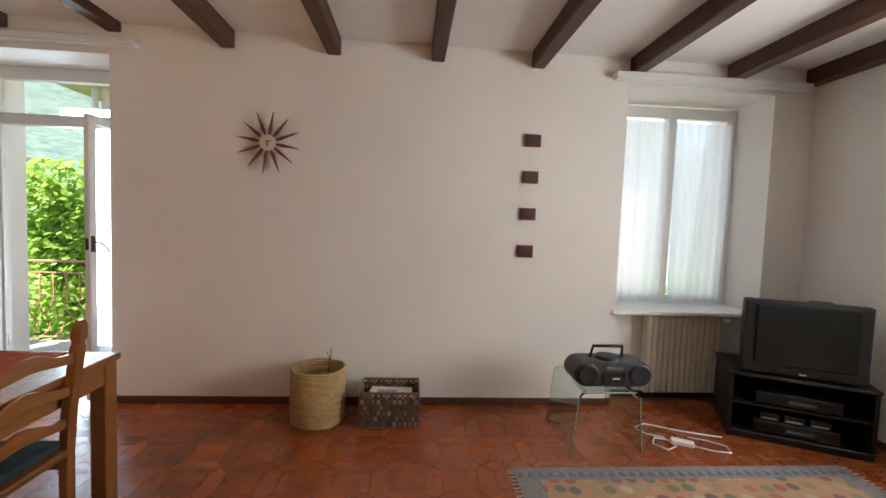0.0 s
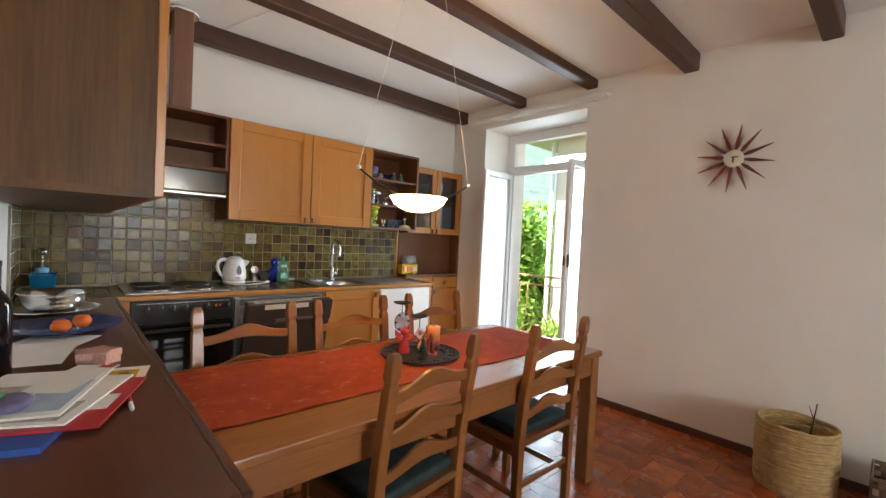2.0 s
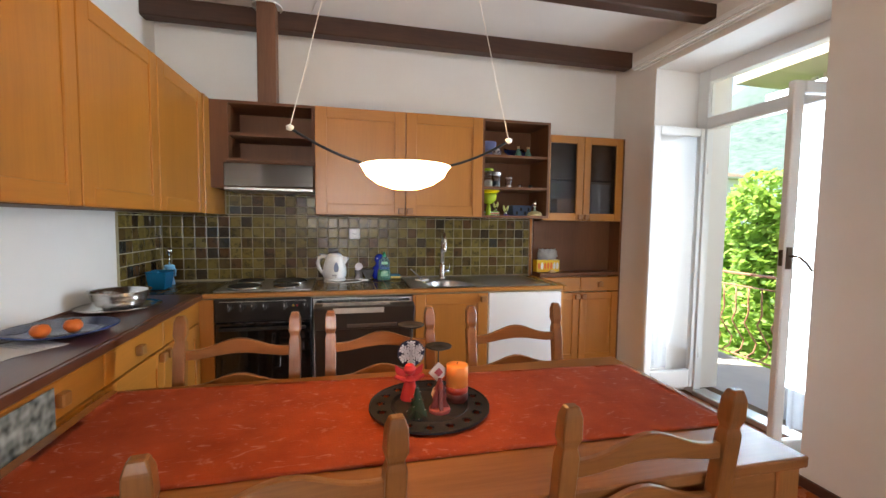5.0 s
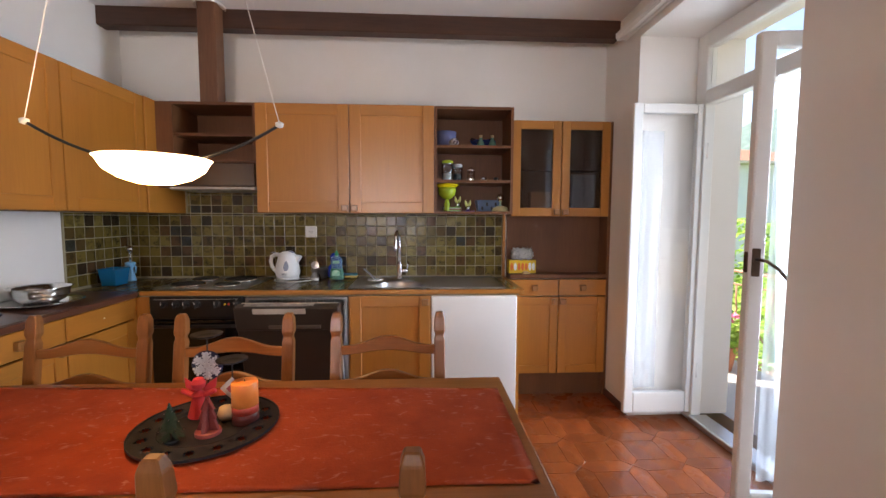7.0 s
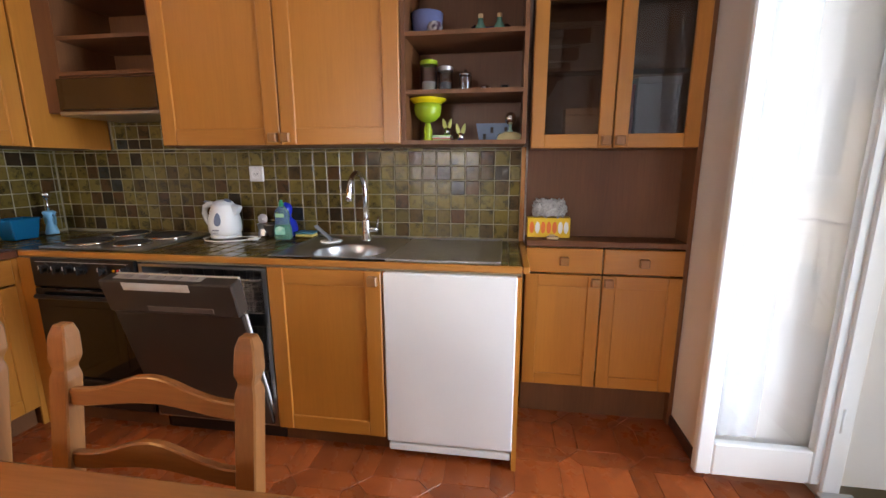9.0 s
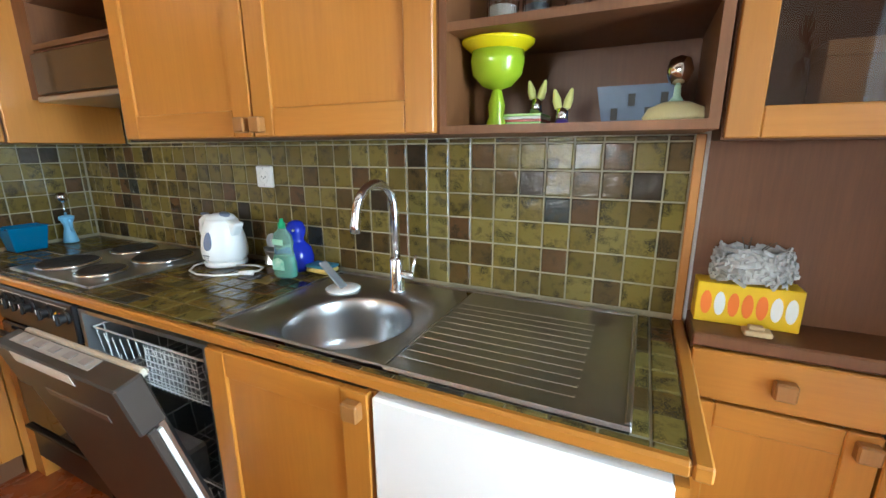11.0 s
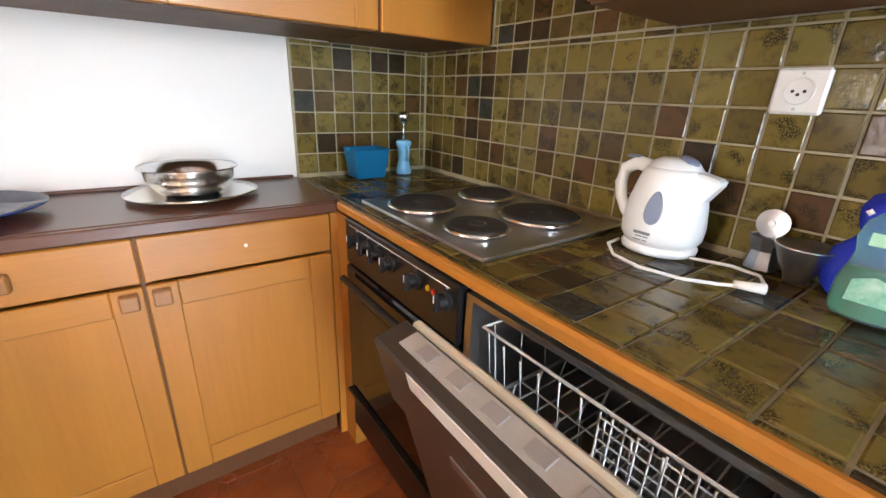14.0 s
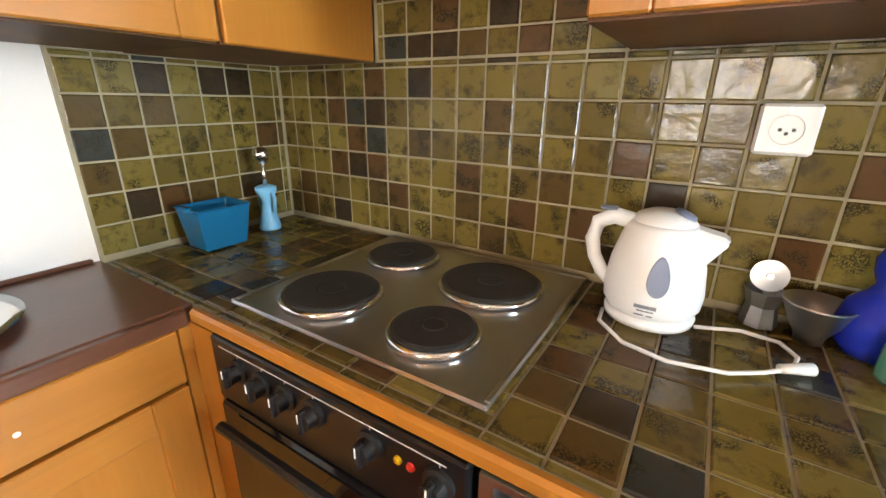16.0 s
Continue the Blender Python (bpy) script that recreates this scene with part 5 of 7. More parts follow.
for dz in (.032, -.032):
    part("screw", tube([(XW + .033, 1.7065, 1.255 + dz), (XW + .0352, 1.7065, 1.255 + dz)], .003, 8), STEEL, ol)

# ---- things on the tiled worktop ----
KETTLE_W = noisy("cream_white_plastic", (.82, .83, .83), (.79, .80, .80), 3, .28, 150, .02)
kx, ky = -3.925, 1.560
kt = thing("kettle", (kx, ky, CT), "white plastic electric kettle with grey water gauge", "kettle")
part("heating_base", lathe([(0, 0), (.078, 0), (.080, .010), (.076, .018), (0, .018)], (kx, ky, CT + .003), 40), KETTLE_W, kt, smooth=True)
own = lathe([(0, .02), (.074, .02), (.084, .035), (.086, .06), (.080, .11), (.068, .155), (.060, .178), (.054, .186), (0, .186)], (kx, ky, CT + .002), 48)
part("jug", own, KETTLE_W, kt, smooth=True)
part("lid", lathe([(.053, .186), (.046, .197), (.030, .205), (0, .208)], (kx, ky, CT + .002), 40), KETTLE_W, kt, smooth=True)
part("lid_button", turn(lathe([(.020, 0), (.018, .005), (0, .007)], (0, 0, 0), 24), Matrix.Translation((kx + .005, ky + .030, CT + .204)) @ Matrix.Rotation(radians(-24), 4, 'X')), mat("slate_blue_plastic", (.16, .19, .28), .35), kt, smooth=True)
own = prism([(ky + .058, CT + .100), (ky + .072, CT + .118), (ky + .104, CT + .168), (ky + .100, CT + .176), (ky + .050, CT + .186)], kx - .022, kx + .022, "yz", .006)
part("spout", own, KETTLE_W, kt)
hpts = [(kx, ky - .050, CT + .180), (kx, ky - .085, CT + .186), (kx, ky - .112, CT + .170), (kx, ky - .120, CT + .135), (kx, ky - .112, CT + .100), (kx, ky - .095, CT + .072), (kx, ky - .075, CT + .055)]
part("grip", tube(hpts, [.016, .016, .015, .014, .013, .013, .014], 12), KETTLE_W, kt, smooth=True)
part("switch", box(kx - .010, kx + .010, ky - .112, ky - .080, CT + .196, CT + .203, .003), bpy.data.materials["slate_blue_plastic"], kt)
own = prism([(.017 * math.sin(a) * (1 - .28 * math.cos(a)), .036 * math.cos(a)) for a in [2 * math.pi * q / 24 for q in range(24)]], 0, .006, "yz", .001)
turn(own, Matrix.Translation((kx + .0765, ky + .012, CT + .108)) @ Matrix.Rotation(radians(-9), 4, 'Y') @ Matrix.Rotation(radians(8), 4, 'Z')); part("water_gauge", own, bpy.data.materials["slate_blue_plastic"], kt, "oval slate grey water gauge")
own = bmesh.new()
for i, (a, b, z) in enumerate(((-.018, .018, .052), (-.013, .015, .044), (-.016, .000, .036), (.004, .014, .036))):
    box(kx + .0838, kx + .0862, ky + a, ky + b, CT + z - (.003 if i == 0 else .001), CT + z + (.003 if i == 0 else .001), 0, own)
part("printed_marks", own, mat("grey_print", (.20, .21, .24), .5), kt)
part("power_cord", tube([(kx + .04, ky - .075, CT + .008), (kx + .09, ky - .07, CT + .008), (kx + .145, ky - .02, CT + .007), (kx + .165, ky + .05, CT + .007), (kx + .150, ky + .13, CT + .008), (kx + .12, ky + .175, CT + .009), (kx + .085, ky + .215, CT + .010)], .0035, 8), WHITE_PL, kt, smooth=True)
part("power_cord", tube([(kx + .02, ky + .08, CT + .008), (kx - .01, ky + .15, CT + .008), (kx - .0, ky + .205, CT + .008), (kx + .04, ky + .225, CT + .008), (kx + .08, ky + .215, CT + .010)], .0035, 8), WHITE_PL, kt, smooth=True)
part("plug", tube([(kx + .10, ky + .195, CT + .012), (kx + .075, ky + .238, CT + .012)], [.007, .010], 10), WHITE_PL, kt, smooth=True)
ALU = noisy("cast_aluminium", (.52, .52, .52), (.40, .40, .41), 12, .36, 150, .06, 1.0)
for (mx, my, tall, lab) in ((-4.000, 1.738, 0, "aluminium moka pot top with a hinged lid"), (-3.972, 1.808, 1, "small polished metal funnel cup of a moka pot")):
    mk = thing("moka_pot", (mx, my, CT + .003), lab, "coffee pot", "moka pot pieces")
    if tall:
        mk.scale = (1.2, 1.2, 1.15)
    if tall == 0:
        part("body", lathe([(0, 0), (.031, 0), (.026, .030), (.025, .038), (.033, .068), (.031, .068), (.023, .037), (0, .036)], (mx, my, CT + .003), 8), ALU, mk)
    else:
        part("body", lathe([(0, 0), (.017, 0), (.019, .012), (.030, .032), (.041, .060), (.043, .064), (.040, .064), (.028, .034), (.015, .014), (0, .013)], (mx, my, CT + .003), 28), ALU, mk, smooth=True)
    if tall == 0:
        own = lathe([(0, 0), (.029, 0), (.029, .004), (.006, .007), (.006, .014), (0, .014)], (0, 0, 0), 24); turn(own, Matrix.Translation((mx - .006, my, CT + .096)) @ Matrix.Rotation(radians(82), 4, 'Y')); part("lid", own, ALU, mk)
    else:
        part("grip", tube([(mx, my + .039, CT + .064), (mx, my + .062, CT + .062)], .005, 8), mat("grey_bakelite", (.30, .30, .31), .4), mk, smooth=True)
# washing-up liquid
LIQ = mat("green_liquid", (.06, .42, .28), .15); bsdf(LIQ).inputs["Transmission Weight"].default_value = .45
CLEARP = mat("clear_plastic", (.50, .84, .74), .12); bsdf(CLEARP).inputs["Transmission Weight"].default_value = .80; bsdf(CLEARP).inputs["IOR"].default_value = 1.15
bx_, by_ = -3.888, 1.922
sb = thing("dish_soap_bottle", (bx_, by_, CT), "transparent bottle of green washing-up liquid", "bottle")
prof = [(0, 0), (.034, 0), (.038, .008), (.038, .055), (.032, .085), (.029, .105), (.033, .130), (.028, .155), (.016, .172), (.013, .180), (0, .180)]
own = lathe(prof, (0, 0, 0), 32); turn(own, Matrix.Translation((bx_, by_, CT + .003)) @ Matrix.Diagonal((.80, 1.32, 1, 1))); part("bottle", own, CLEARP, sb, smooth=True)
own = lathe([(0, .004), (.033, .004), (.0355, .010), (.0355, .055), (.031, .080), (0, .080)], (0, 0, 0), 32); turn(own, Matrix.Translation((bx_, by_, CT + .003)) @ Matrix.Diagonal((.78, 1.30, 1, 1))); part("liquid", own, LIQ, sb, smooth=True)
part("cap", lathe([(0, .178), (.013, .178), (.013, .196), (.008, .200), (.007, .212), (0, .213)], (bx_, by_, CT + .003), 20), mat("green_cap", (.02, .34, .14), .35), sb, smooth=True)
own = prism([(by_ - .028, CT + .035), (by_ + .028, CT + .035), (by_ + .026, CT + .070), (by_, CT + .080), (by_ - .026, CT + .070)], bx_ + .0306, bx_ + .0320, "yz"); part("front_label", own, noisy("green_label", (.10, .45, .30), (.55, .75, .62), 40, .5), sb)
part("neck_label", box(bx_ + .0245, bx_ + .0265, by_ - .024, by_ + .024, CT + .125, CT + .145), mat("pale_green_label", (.35, .62, .42), .5), sb)
BLUEG = mat("cobalt_plastic", (.012, .030, .42), .18)
cb = thing("blue_carafe", (-3.982, 1.893, CT), "round-bellied cobalt blue bottle with a bulbous neck", "bottle")
part("body", lathe([(0, 0), (.045, 0), (.056, .02), (.060, .05), (.052, .085), (.032, .105), (.026, .118), (.034, .140), (.036, .160), (.026, .182), (.010, .190), (0, .191)], (-3.982, 1.893, CT + .003), 36), BLUEG, cb, smooth=True)
for s_ in (-1, 1):
    part("eye_dot", lathe([(0, -.006), (.006, 0), (0, .006)], (-3.949, 1.893 + s_ * .018, CT + .160), 10), WHITE_PL, cb)
# corkscrew and box
SKY = mat("light_blue_plastic", (.18, .48, .72), .35)
ck_ = thing("corkscrew", (-3.872, .488, CT), "light blue figure corkscrew with a chrome head", "corkscrew")
part("body", lathe([(0, 0), (.026, 0), (.027, .006), (.022, .03), (.014, .065), (.015, .075), (.026, .100), (.026, .108), (.018, .112), (0, .113)], (-3.872, .488, CT + .003), 24), SKY, ck_, smooth=True)
part("neck", tube([(-3.872, .488, CT + .11), (-3.872, .488, CT + .175)], .005, 10), CHROME, ck_, smooth=True)
part("head", lathe([(0, -.022), (.012, -.019), (.022, 0), (.018, .016), (0, .022)], (-3.872, .488, CT + .190), 24), CHROME, ck_, smooth=True)
for s_ in (-1, 1):
    part("arm", tube([(-3.872, .488 + s_ * .020, CT + .100), (-3.872, .488 + s_ * .030, CT + .085), (-3.872, .488 + s_ * .026, CT + .05)], .0055, 8), SKY, ck_, smooth=True)
TEAL = mat("teal_plastic", (.005, .17, .36), .2); bsdf(TEAL).inputs["Transmission Weight"].default_value = .25
ck_.scale = (1.18, 1.18, 1.20)
tb = thing("blue_plastic_tub", (-3.700, .498, CT), "translucent deep blue plastic tub", "container")
own = bmesh.new(); rings = []
for sx, sy, z in ((.058, .044, .0), (.072, .056, .108), (.077, .060, .111), (.073, .056, .113), (.067, .052, .108), (.054, .041, .006)):
    rings.append([own.verts.new((-3.700 + a * sx, .498 + b * sy, CT + .003 + z)) for a, b in ((-1, -1), (1, -1), (1, 1), (-1, 1))])
for a, b in zip(rings, rings[1:]):
    for k in range(4):
        own.faces.new((a[k], a[(k + 1) % 4], b[(k + 1) % 4], b[k]))
own.faces.new(rings[0]); own.faces.new(rings[-1]); bmesh.ops.recalc_face_normals(own, faces=own.faces)
bmesh.ops.bevel(own, geom=own.edges[:], offset=.004, segments=2, affect='EDGES', profile=.5)
part("tub", own, TEAL, tb, smooth=False)
part("ear", box(-3.636, -3.616, .478, .518, CT + .106, CT + .122, .004), TEAL, tb)

# ---- brown worktop along the south wall ----
pt = thing("silver_platter", (-3.10, .545, CT), "large round silver platter", "platter")
part("dish", lathe([(0, .004), (.13, .004), (.145, .010), (.178, .014), (.180, .016), (.145, .014), (.12, .008), (0, .008)], (-3.10, .545, CT), 56), mat("polished_silver", (.78, .77, .74), .16, 1.0), pt, smooth=True)
sbw = thing("steel_bowl", (-3.097, .552, CT + .008), "polished stainless steel mixing bowl on the platter", "bowl")
part("bowl", lathe([(0, 0), (.060, 0), (.085, .012), (.104, .045), (.108, .072), (.118, .076), (.117, .079), (.104, .075), (.099, .045), (.08, .016), (0, .006)], (-3.097, .552, CT + .009), 56), mat("polished_steel", (.74, .74, .74), .20, 1.0), sbw, smooth=True)
sbw.scale = (1.12, 1.12, 1.05)
bp = thing("blue_plate", (-2.60, .585, CT), "dark blue glazed plate holding two small oranges", "plate")
part("plate", lathe([(0, .002), (.10, .002), (.175, .026), (.177, .030), (.10, .010), (0, .008)], (-2.60, .585, CT), 48), noisy("blue_glaze", (.012, .022, .10), (.03, .06, .20), 9, .12, 60, .05), bp, smooth=True)
ORANGE = noisy("orange_peel", (.72, .16, .02), (.62, .12, .015), 8, .45, 300, .3)
for x, y in ((-2.50, .575), (-2.575, .635)):
    og = thing("tangerine", (x, y, CT + .012), "small bright orange tangerine on the plate", "fruit", "tangerines")
    part("peel", lathe([(0, -.026), (.014, -.024), (.028, -.008), (.030, .004), (.022, .020), (.008, .025), (0, .023)], (x, y, CT + .038), 24), ORANGE, og, smooth=True)
    part("stem_end", lathe([(0, 0), (.004, 0), (.003, .003), (0, .003)], (x, y, CT + .061), 8), BARK, og)
WBOT = mat("dark_bottle_glass", (.006, .006, .009), .06)
wbt = thing("wine_bottle", (-2.06, .440, CT), "full dark glass wine bottle", "bottle")
part("glass", lathe([(0, 0), (.036, 0), (.039, .006), (.039, .175), (.036, .20), (.022, .222), (.016, .232), (.0145, .270), (.0145, .294), (.016, .294), (.016, .306), (.013, .308), (0, .308)], (-2.06, .440, CT), 40), WBOT, wbt, smooth=True)
part("capsule", lathe([(.0152, .232), (.0158, .25), (.0155, .292), (.0166, .294), (.0166, .308), (0, .3085)], (-2.06, .440, CT), 32), noisy("black_foil", (.014, .013, .015), (.025, .022, .024), 30, .35), wbt, smooth=True)


def sheet(name, x, y, w_, l_, ang, z0, z1, m, label, category, marks=(), group=""):
    """A paper or card lying flat, with printed patches as parts."""
    t_ = thing(name, (x, y, z0), label, category, group)
    M = Matrix.Translation((x, y, 0)) @ Matrix.Rotation(radians(ang), 4, 'Z')
    part("sheet", turn(box(-w_ / 2, w_ / 2, -l_ / 2, l_ / 2, z0, z1), M), m, t_)
    for (a0, a1, b0, b1, mm) in marks:
        part("print", turn(box(a0 * w_, a1 * w_, b0 * l_, b1 * l_, z1 + .0002, z1 + .0008), M), mm, t_)
    return t_


INK = mat("grey_ink", (.16, .16, .17), .6); REDP = mat("red_print", (.55, .03, .04), .4); BLUEP = mat("blue_print", (.03, .09, .35), .4)
SKYP = noisy("photo_sky", (.30, .42, .58), (.55, .62, .70), 14, .35); ROCK = noisy("photo_rocks", (.22, .20, .17), (.50, .47, .42), 60, .4); YEL = noisy("sunflower_print", (.75, .50, .02), (.62, .36, .01), 30, .4); GREENP = mat("green_print", (.10, .30, .10), .5)
sheet("letter_paper", -2.37, .525, .21, .30, 62, CT + .0004, CT + .0014, PAPER, "white letter sheet with fine text and a small dark mark", "paper", [(-.38, .38, .30 - .06 * k, .312 - .06 * k, mat("pale_ink", (.55, .55, .55), .6)) for k in range(7)] + [(-.12, .12, -.40, -.34, INK)])
sheet("letter_paper", -2.27, .50, .21, .30, 80, CT + .0016, CT + .0024, PAPER, "white letter sheet lying under another", "paper")
# glittery star box
ST = noisy("pink_glitter", (.40, .20, .17), (.62, .38, .32), 160, .45, 250, .6)
stb = thing("star_box", (-2.06, .655, CT), "pink glittery star-shaped cardboard box with lid", "box")
star = [((.058 if k % 2 == 0 else .036) * math.cos(math.pi * k / 5 + .3), (.058 if k % 2 == 0 else .036) * math.sin(math.pi * k / 5 + .3)) for k in range(10)]
part("box_body", prism([(-2.06 + a, .655 + b) for a, b in star], CT, CT + .034, "xy", .001), ST, stb)
part("lid", prism([(-2.06 + a * 1.05, .655 + b * 1.05) for a, b in star], CT + .020, CT + .042, "xy", .001), ST, stb)
# pile of magazines and folder
sheet("blue_folder", -1.672, .500, .22, .31, 70, CT, CT + .012, BLUEP, "blue and white folder under the magazines", "folder", [(-.45, .0, -.45, .45, PAPER)])
sheet("magazine", -1.70, .585, .225, .30, 68, CT + .013, CT + .018, noisy("red_cover", (.50, .04, .05), (.42, .03, .04), 10, .35), "red magazine in the pile", "magazine", [(.12, .42, -.2, .1, PAPER)], "magazine pile")
sheet("magazine", -1.735, .555, .215, .30, 63, CT + .019, CT + .023, PAPER, "white brochure in the pile", "magazine", [(-.4, .4, -.45, -.1, ROCK)], "magazine pile")
sheet("magazine", -1.78, .525, .22, .31, 70, CT + .024, CT + .028, PAPER, "open magazine with landscape photographs", "magazine", [(-.42, .05, -.42, .15, ROCK), (.08, .45, -.42, .20, SKYP), (-.45, .45, .25, .42, PAPER)], "magazine pile")
sheet("flyer", -1.845, .60, .10, .21, 58, CT + .0285, CT + .0295, PAPER, "white folded flyer with a red corner", "paper", [(.1, .45, .38, .48, REDP)])
sheet("sunflower_card", -1.895, .705, .105, .155, 76, CT + .0006, CT + .002, PAPER, "greeting card with a yellow sunflower", "card", [(-.35, .30, -.25, .3, YEL), (-.12, .10, -.05, .12, mat("seed_brown", (.08, .04, .015), .6)), (-.45, -.36, -.45, .45, GREENP)])
pn = thing("ballpoint_pen", (-1.69, .697, CT), "white ballpoint pen with red print", "pen")
part("barrel", tube([(-1.61, 0.6960, CT + .005), (-1.75, 0.6980, CT + .005)], .0048, 10), WHITE_PL, pn, smooth=True)
part("tip", tube([(-1.75, 0.6980, CT + .005), (-1.768, 0.6982, CT + .005)], [.0045, .001], 8), STEEL, pn)
part("red_mark", tube([(-1.65, 0.6965, CT + .005), (-1.70, 0.6972, CT + .005)], .0051, 10), REDP, pn)
lv = thing("lavender_sachet", (-1.69, .50, CT + .029), "purple fabric sachet with a green lizard ornament", "sachet")
part("pouch", turn(lathe([(0, 0), (.045, .002), (.055, .012), (.042, .022), (0, .024)], (0, 0, 0), 24), Matrix.Translation((-1.69, .50, CT + .029)) @ Matrix.Diagonal((1.0, .65, .85, 1))), noisy("purple_cloth", (.13, .11, .22), (.20, .17, .30), 40, .9, 200, .4), lv, smooth=True)
part("lizard", tube([(-1.62, .46, CT + .034), (-1.65, .48, CT + .050), (-1.68, .47, CT + .054), (-1.72, .485, CT + .050), (-1.75, .47, CT + .036)], [.003, .006, .0065, .005, .0015], 8), mat("lizard_green", (.04, .35, .10), .35), lv, smooth=True)
# folded cloth on the ledge beside the table end
cl = thing("patterned_cloth", (-2.04, .812, .70), "black and white patterned cloth hanging at the table end", "cloth")
part("cloth", box(-2.15, -1.93, .810, .8145, .60, .86, .001), noisy("zebra_print", (.03, .04, .035), (.32, .36, .34), 26, .9, 200, .3, detail=1), cl)

# ---- dresser niche and shelves ----
yb = thing("yellow_box", (-4.0, 3.305, .943), "yellow cardboard box with orange and white ovals", "box")
YELCARD = noisy("yellow_card", (.78, .50, .015), (.74, .46, .012), 5, .4)
part("carton", box(-4.034, -3.966, 3.206, 3.416, .943, 1.043, .002), YELCARD, yb)
OR = mat("oval_orange", (.75, .16, .02), .45); WH = mat("oval_white", (.75, .75, .72), .45)
for i in range(7):
    yc = 3.228 + i * .028
    own = prism([(yc + .0115 * math.cos(2 * math.pi * k / 16), .993 + .030 * math.sin(2 * math.pi * k / 16)) for k in range(16)], -3.9663, -3.9652, "yz"); part("printed_oval", own, (OR, WH, OR, OR, OR, WH, WH)[i], yb)
ns = thing("nest_ornament", (-3.995, 3.312, 1.043), "grey-white bird's nest of woven wood chips", "nest")
rnd = random.Random(5)
NEST = noisy("bleached_wood", (.52, .52, .50), (.38, .38, .37), 30, .85, 120, .4)
own = bmesh.new()
for i in range(240):
    a = rnd.uniform(0, 6.283); z = rnd.uniform(.010, .085); r_ = .062 + .016 * math.sin(z / .085 * math.pi)
    c_ = box(-.024, .024, -.002, .002, -.0045, .0045, 0)
    turn(c_, Matrix.Translation((-3.990 + .50 * r_ * math.cos(a) * .9, 3.312 + r_ * math.sin(a), 1.043 + z)) @ Matrix.Rotation(a + math.pi / 2 + rnd.uniform(-.35, .35), 4, 'Z') @ Matrix.Rotation(rnd.uniform(-.5, .5), 4, 'Y') @ Matrix.Rotation(rnd.uniform(-.4, .4), 4, 'X'))
    merge(own, c_)
tagged(part("woven_shell", own, NEST, ns), kind="stuff")
for i in range(5):
    a = rnd.uniform(0, 6.28); part("twig", tube([(-3.985, 3.30, 1.10), (-3.985 + .03 * math.cos(a), 3.30 + .05 * math.sin(a), 1.15)], .0012, 4), BARK, ns)
wp = thing("wooden_block", (-3.92, 3.325, .943), "small pale wooden block", "block")
part("block", box(-3.94, -3.905, 3.30, 3.355, .943, .956, .003), mat("pale_wood", (.55, .38, .20), .6), wp)
part("upper_chip", box(-3.933, -3.915, 3.31, 3.34, .956, .964, .002), bpy.data.materials["pale_wood"], wp)

SHB, SHM, SHT = UB + .018, 1.625, 1.862
LIME = mat("lime_glass", (.42, .58, .03), .18); bsdf(LIME).inputs["Transmission Weight"].default_value = .35
YELG = mat("yellow_glass", (.80, .66, .01), .2); bsdf(YELG).inputs["Transmission Weight"].default_value = .2
gx, gy = -3.84, 2.722
gb = thing("lime_goblet", (gx, gy, SHB), "lime green glass goblet with a yellow face-shaped rim", "goblet")
part("foot", lathe([(0, 0), (.022, 0), (.024, .010), (.018, .024), (.021, .050), (.013, .080), (.010, .088), (0, .088)], (gx, gy, SHB + .0), 28), LIME, gb, smooth=True)
part("cup", lathe([(.010, .086), (.034, .093), (.058, .118), (.064, .148), (.062, .172), (.059, .170), (.060, .148), (.052, .118), (0, .096)], (gx, gy, SHB), 36), LIME, gb, smooth=True)
part("brim", lathe([(.059, .168), (.084, .186), (.086, .192), (.062, .197), (.022, .199), (.016, .207), (0, .210)], (gx, gy, SHB), 36), YELG, gb, smooth=True)
cd = thing("card_stack", (-3.90, 2.755, SHB), "stack of coloured glass coasters", "coaster")
for i, c_ in enumerate(((.45, .55, .35), (.25, .45, .10), (.50, .08, .05), (.60, .60, .50), (.30, .50, .12))):
    part("coaster", box(-3.98, -3.865, 2.70, 2.825, SHB + i * .0065, SHB + .006 + i * .0065, .001), mat("coaster_%d" % i, c_, .3), cd)
for x, y, z in ((-3.90, 2.805, SHB + .033), (-3.86, 2.875, SHB + .005)):
    ec = thing("egg_cup", (x, y, z), "chrome egg cup with a pale yellow rabbit-ear top", "egg cup", "egg cups")
    part("cup", lathe([(0, 0), (.016, 0), (.014, .016), (.015, .034), (0, .034)], (x, y, z), 20), CHROME, ec, smooth=True)
    for s_ in (-1, 1):
        part("ear", turn(lathe([(0, 0), (.009, .006), (.010, .024), (.004, .046), (0, .050)], (0, 0, 0), 12), Matrix.Translation((x, y + s_ * .008, z + .030)) @ Matrix.Rotation(radians(-s_ * 14), 4, 'X')), mat("pale_yellow_plastic", (.66, .66, .22), .35) if s_ == -1 else bpy.data.materials["pale_yellow_plastic"], ec, smooth=True)
vs_ = thing("violet_saucer", (-3.86, 2.88, SHB), "flat violet plastic coaster on the shelf", "coaster")
part("disc", lathe([(0, 0), (.045, 0), (.048, .004), (0, .005)], (-3.86, 2.885, SHB), 28), mat("violet_plastic", (.10, .04, .40), .3), vs_)
BB = noisy("blue_metal", (.10, .16, .28), (.08, .13, .24), 6, .35)
bbx = thing("blue_box", (-3.95, 3.02, SHB), "blue metal bread box with cut-out figures", "box")
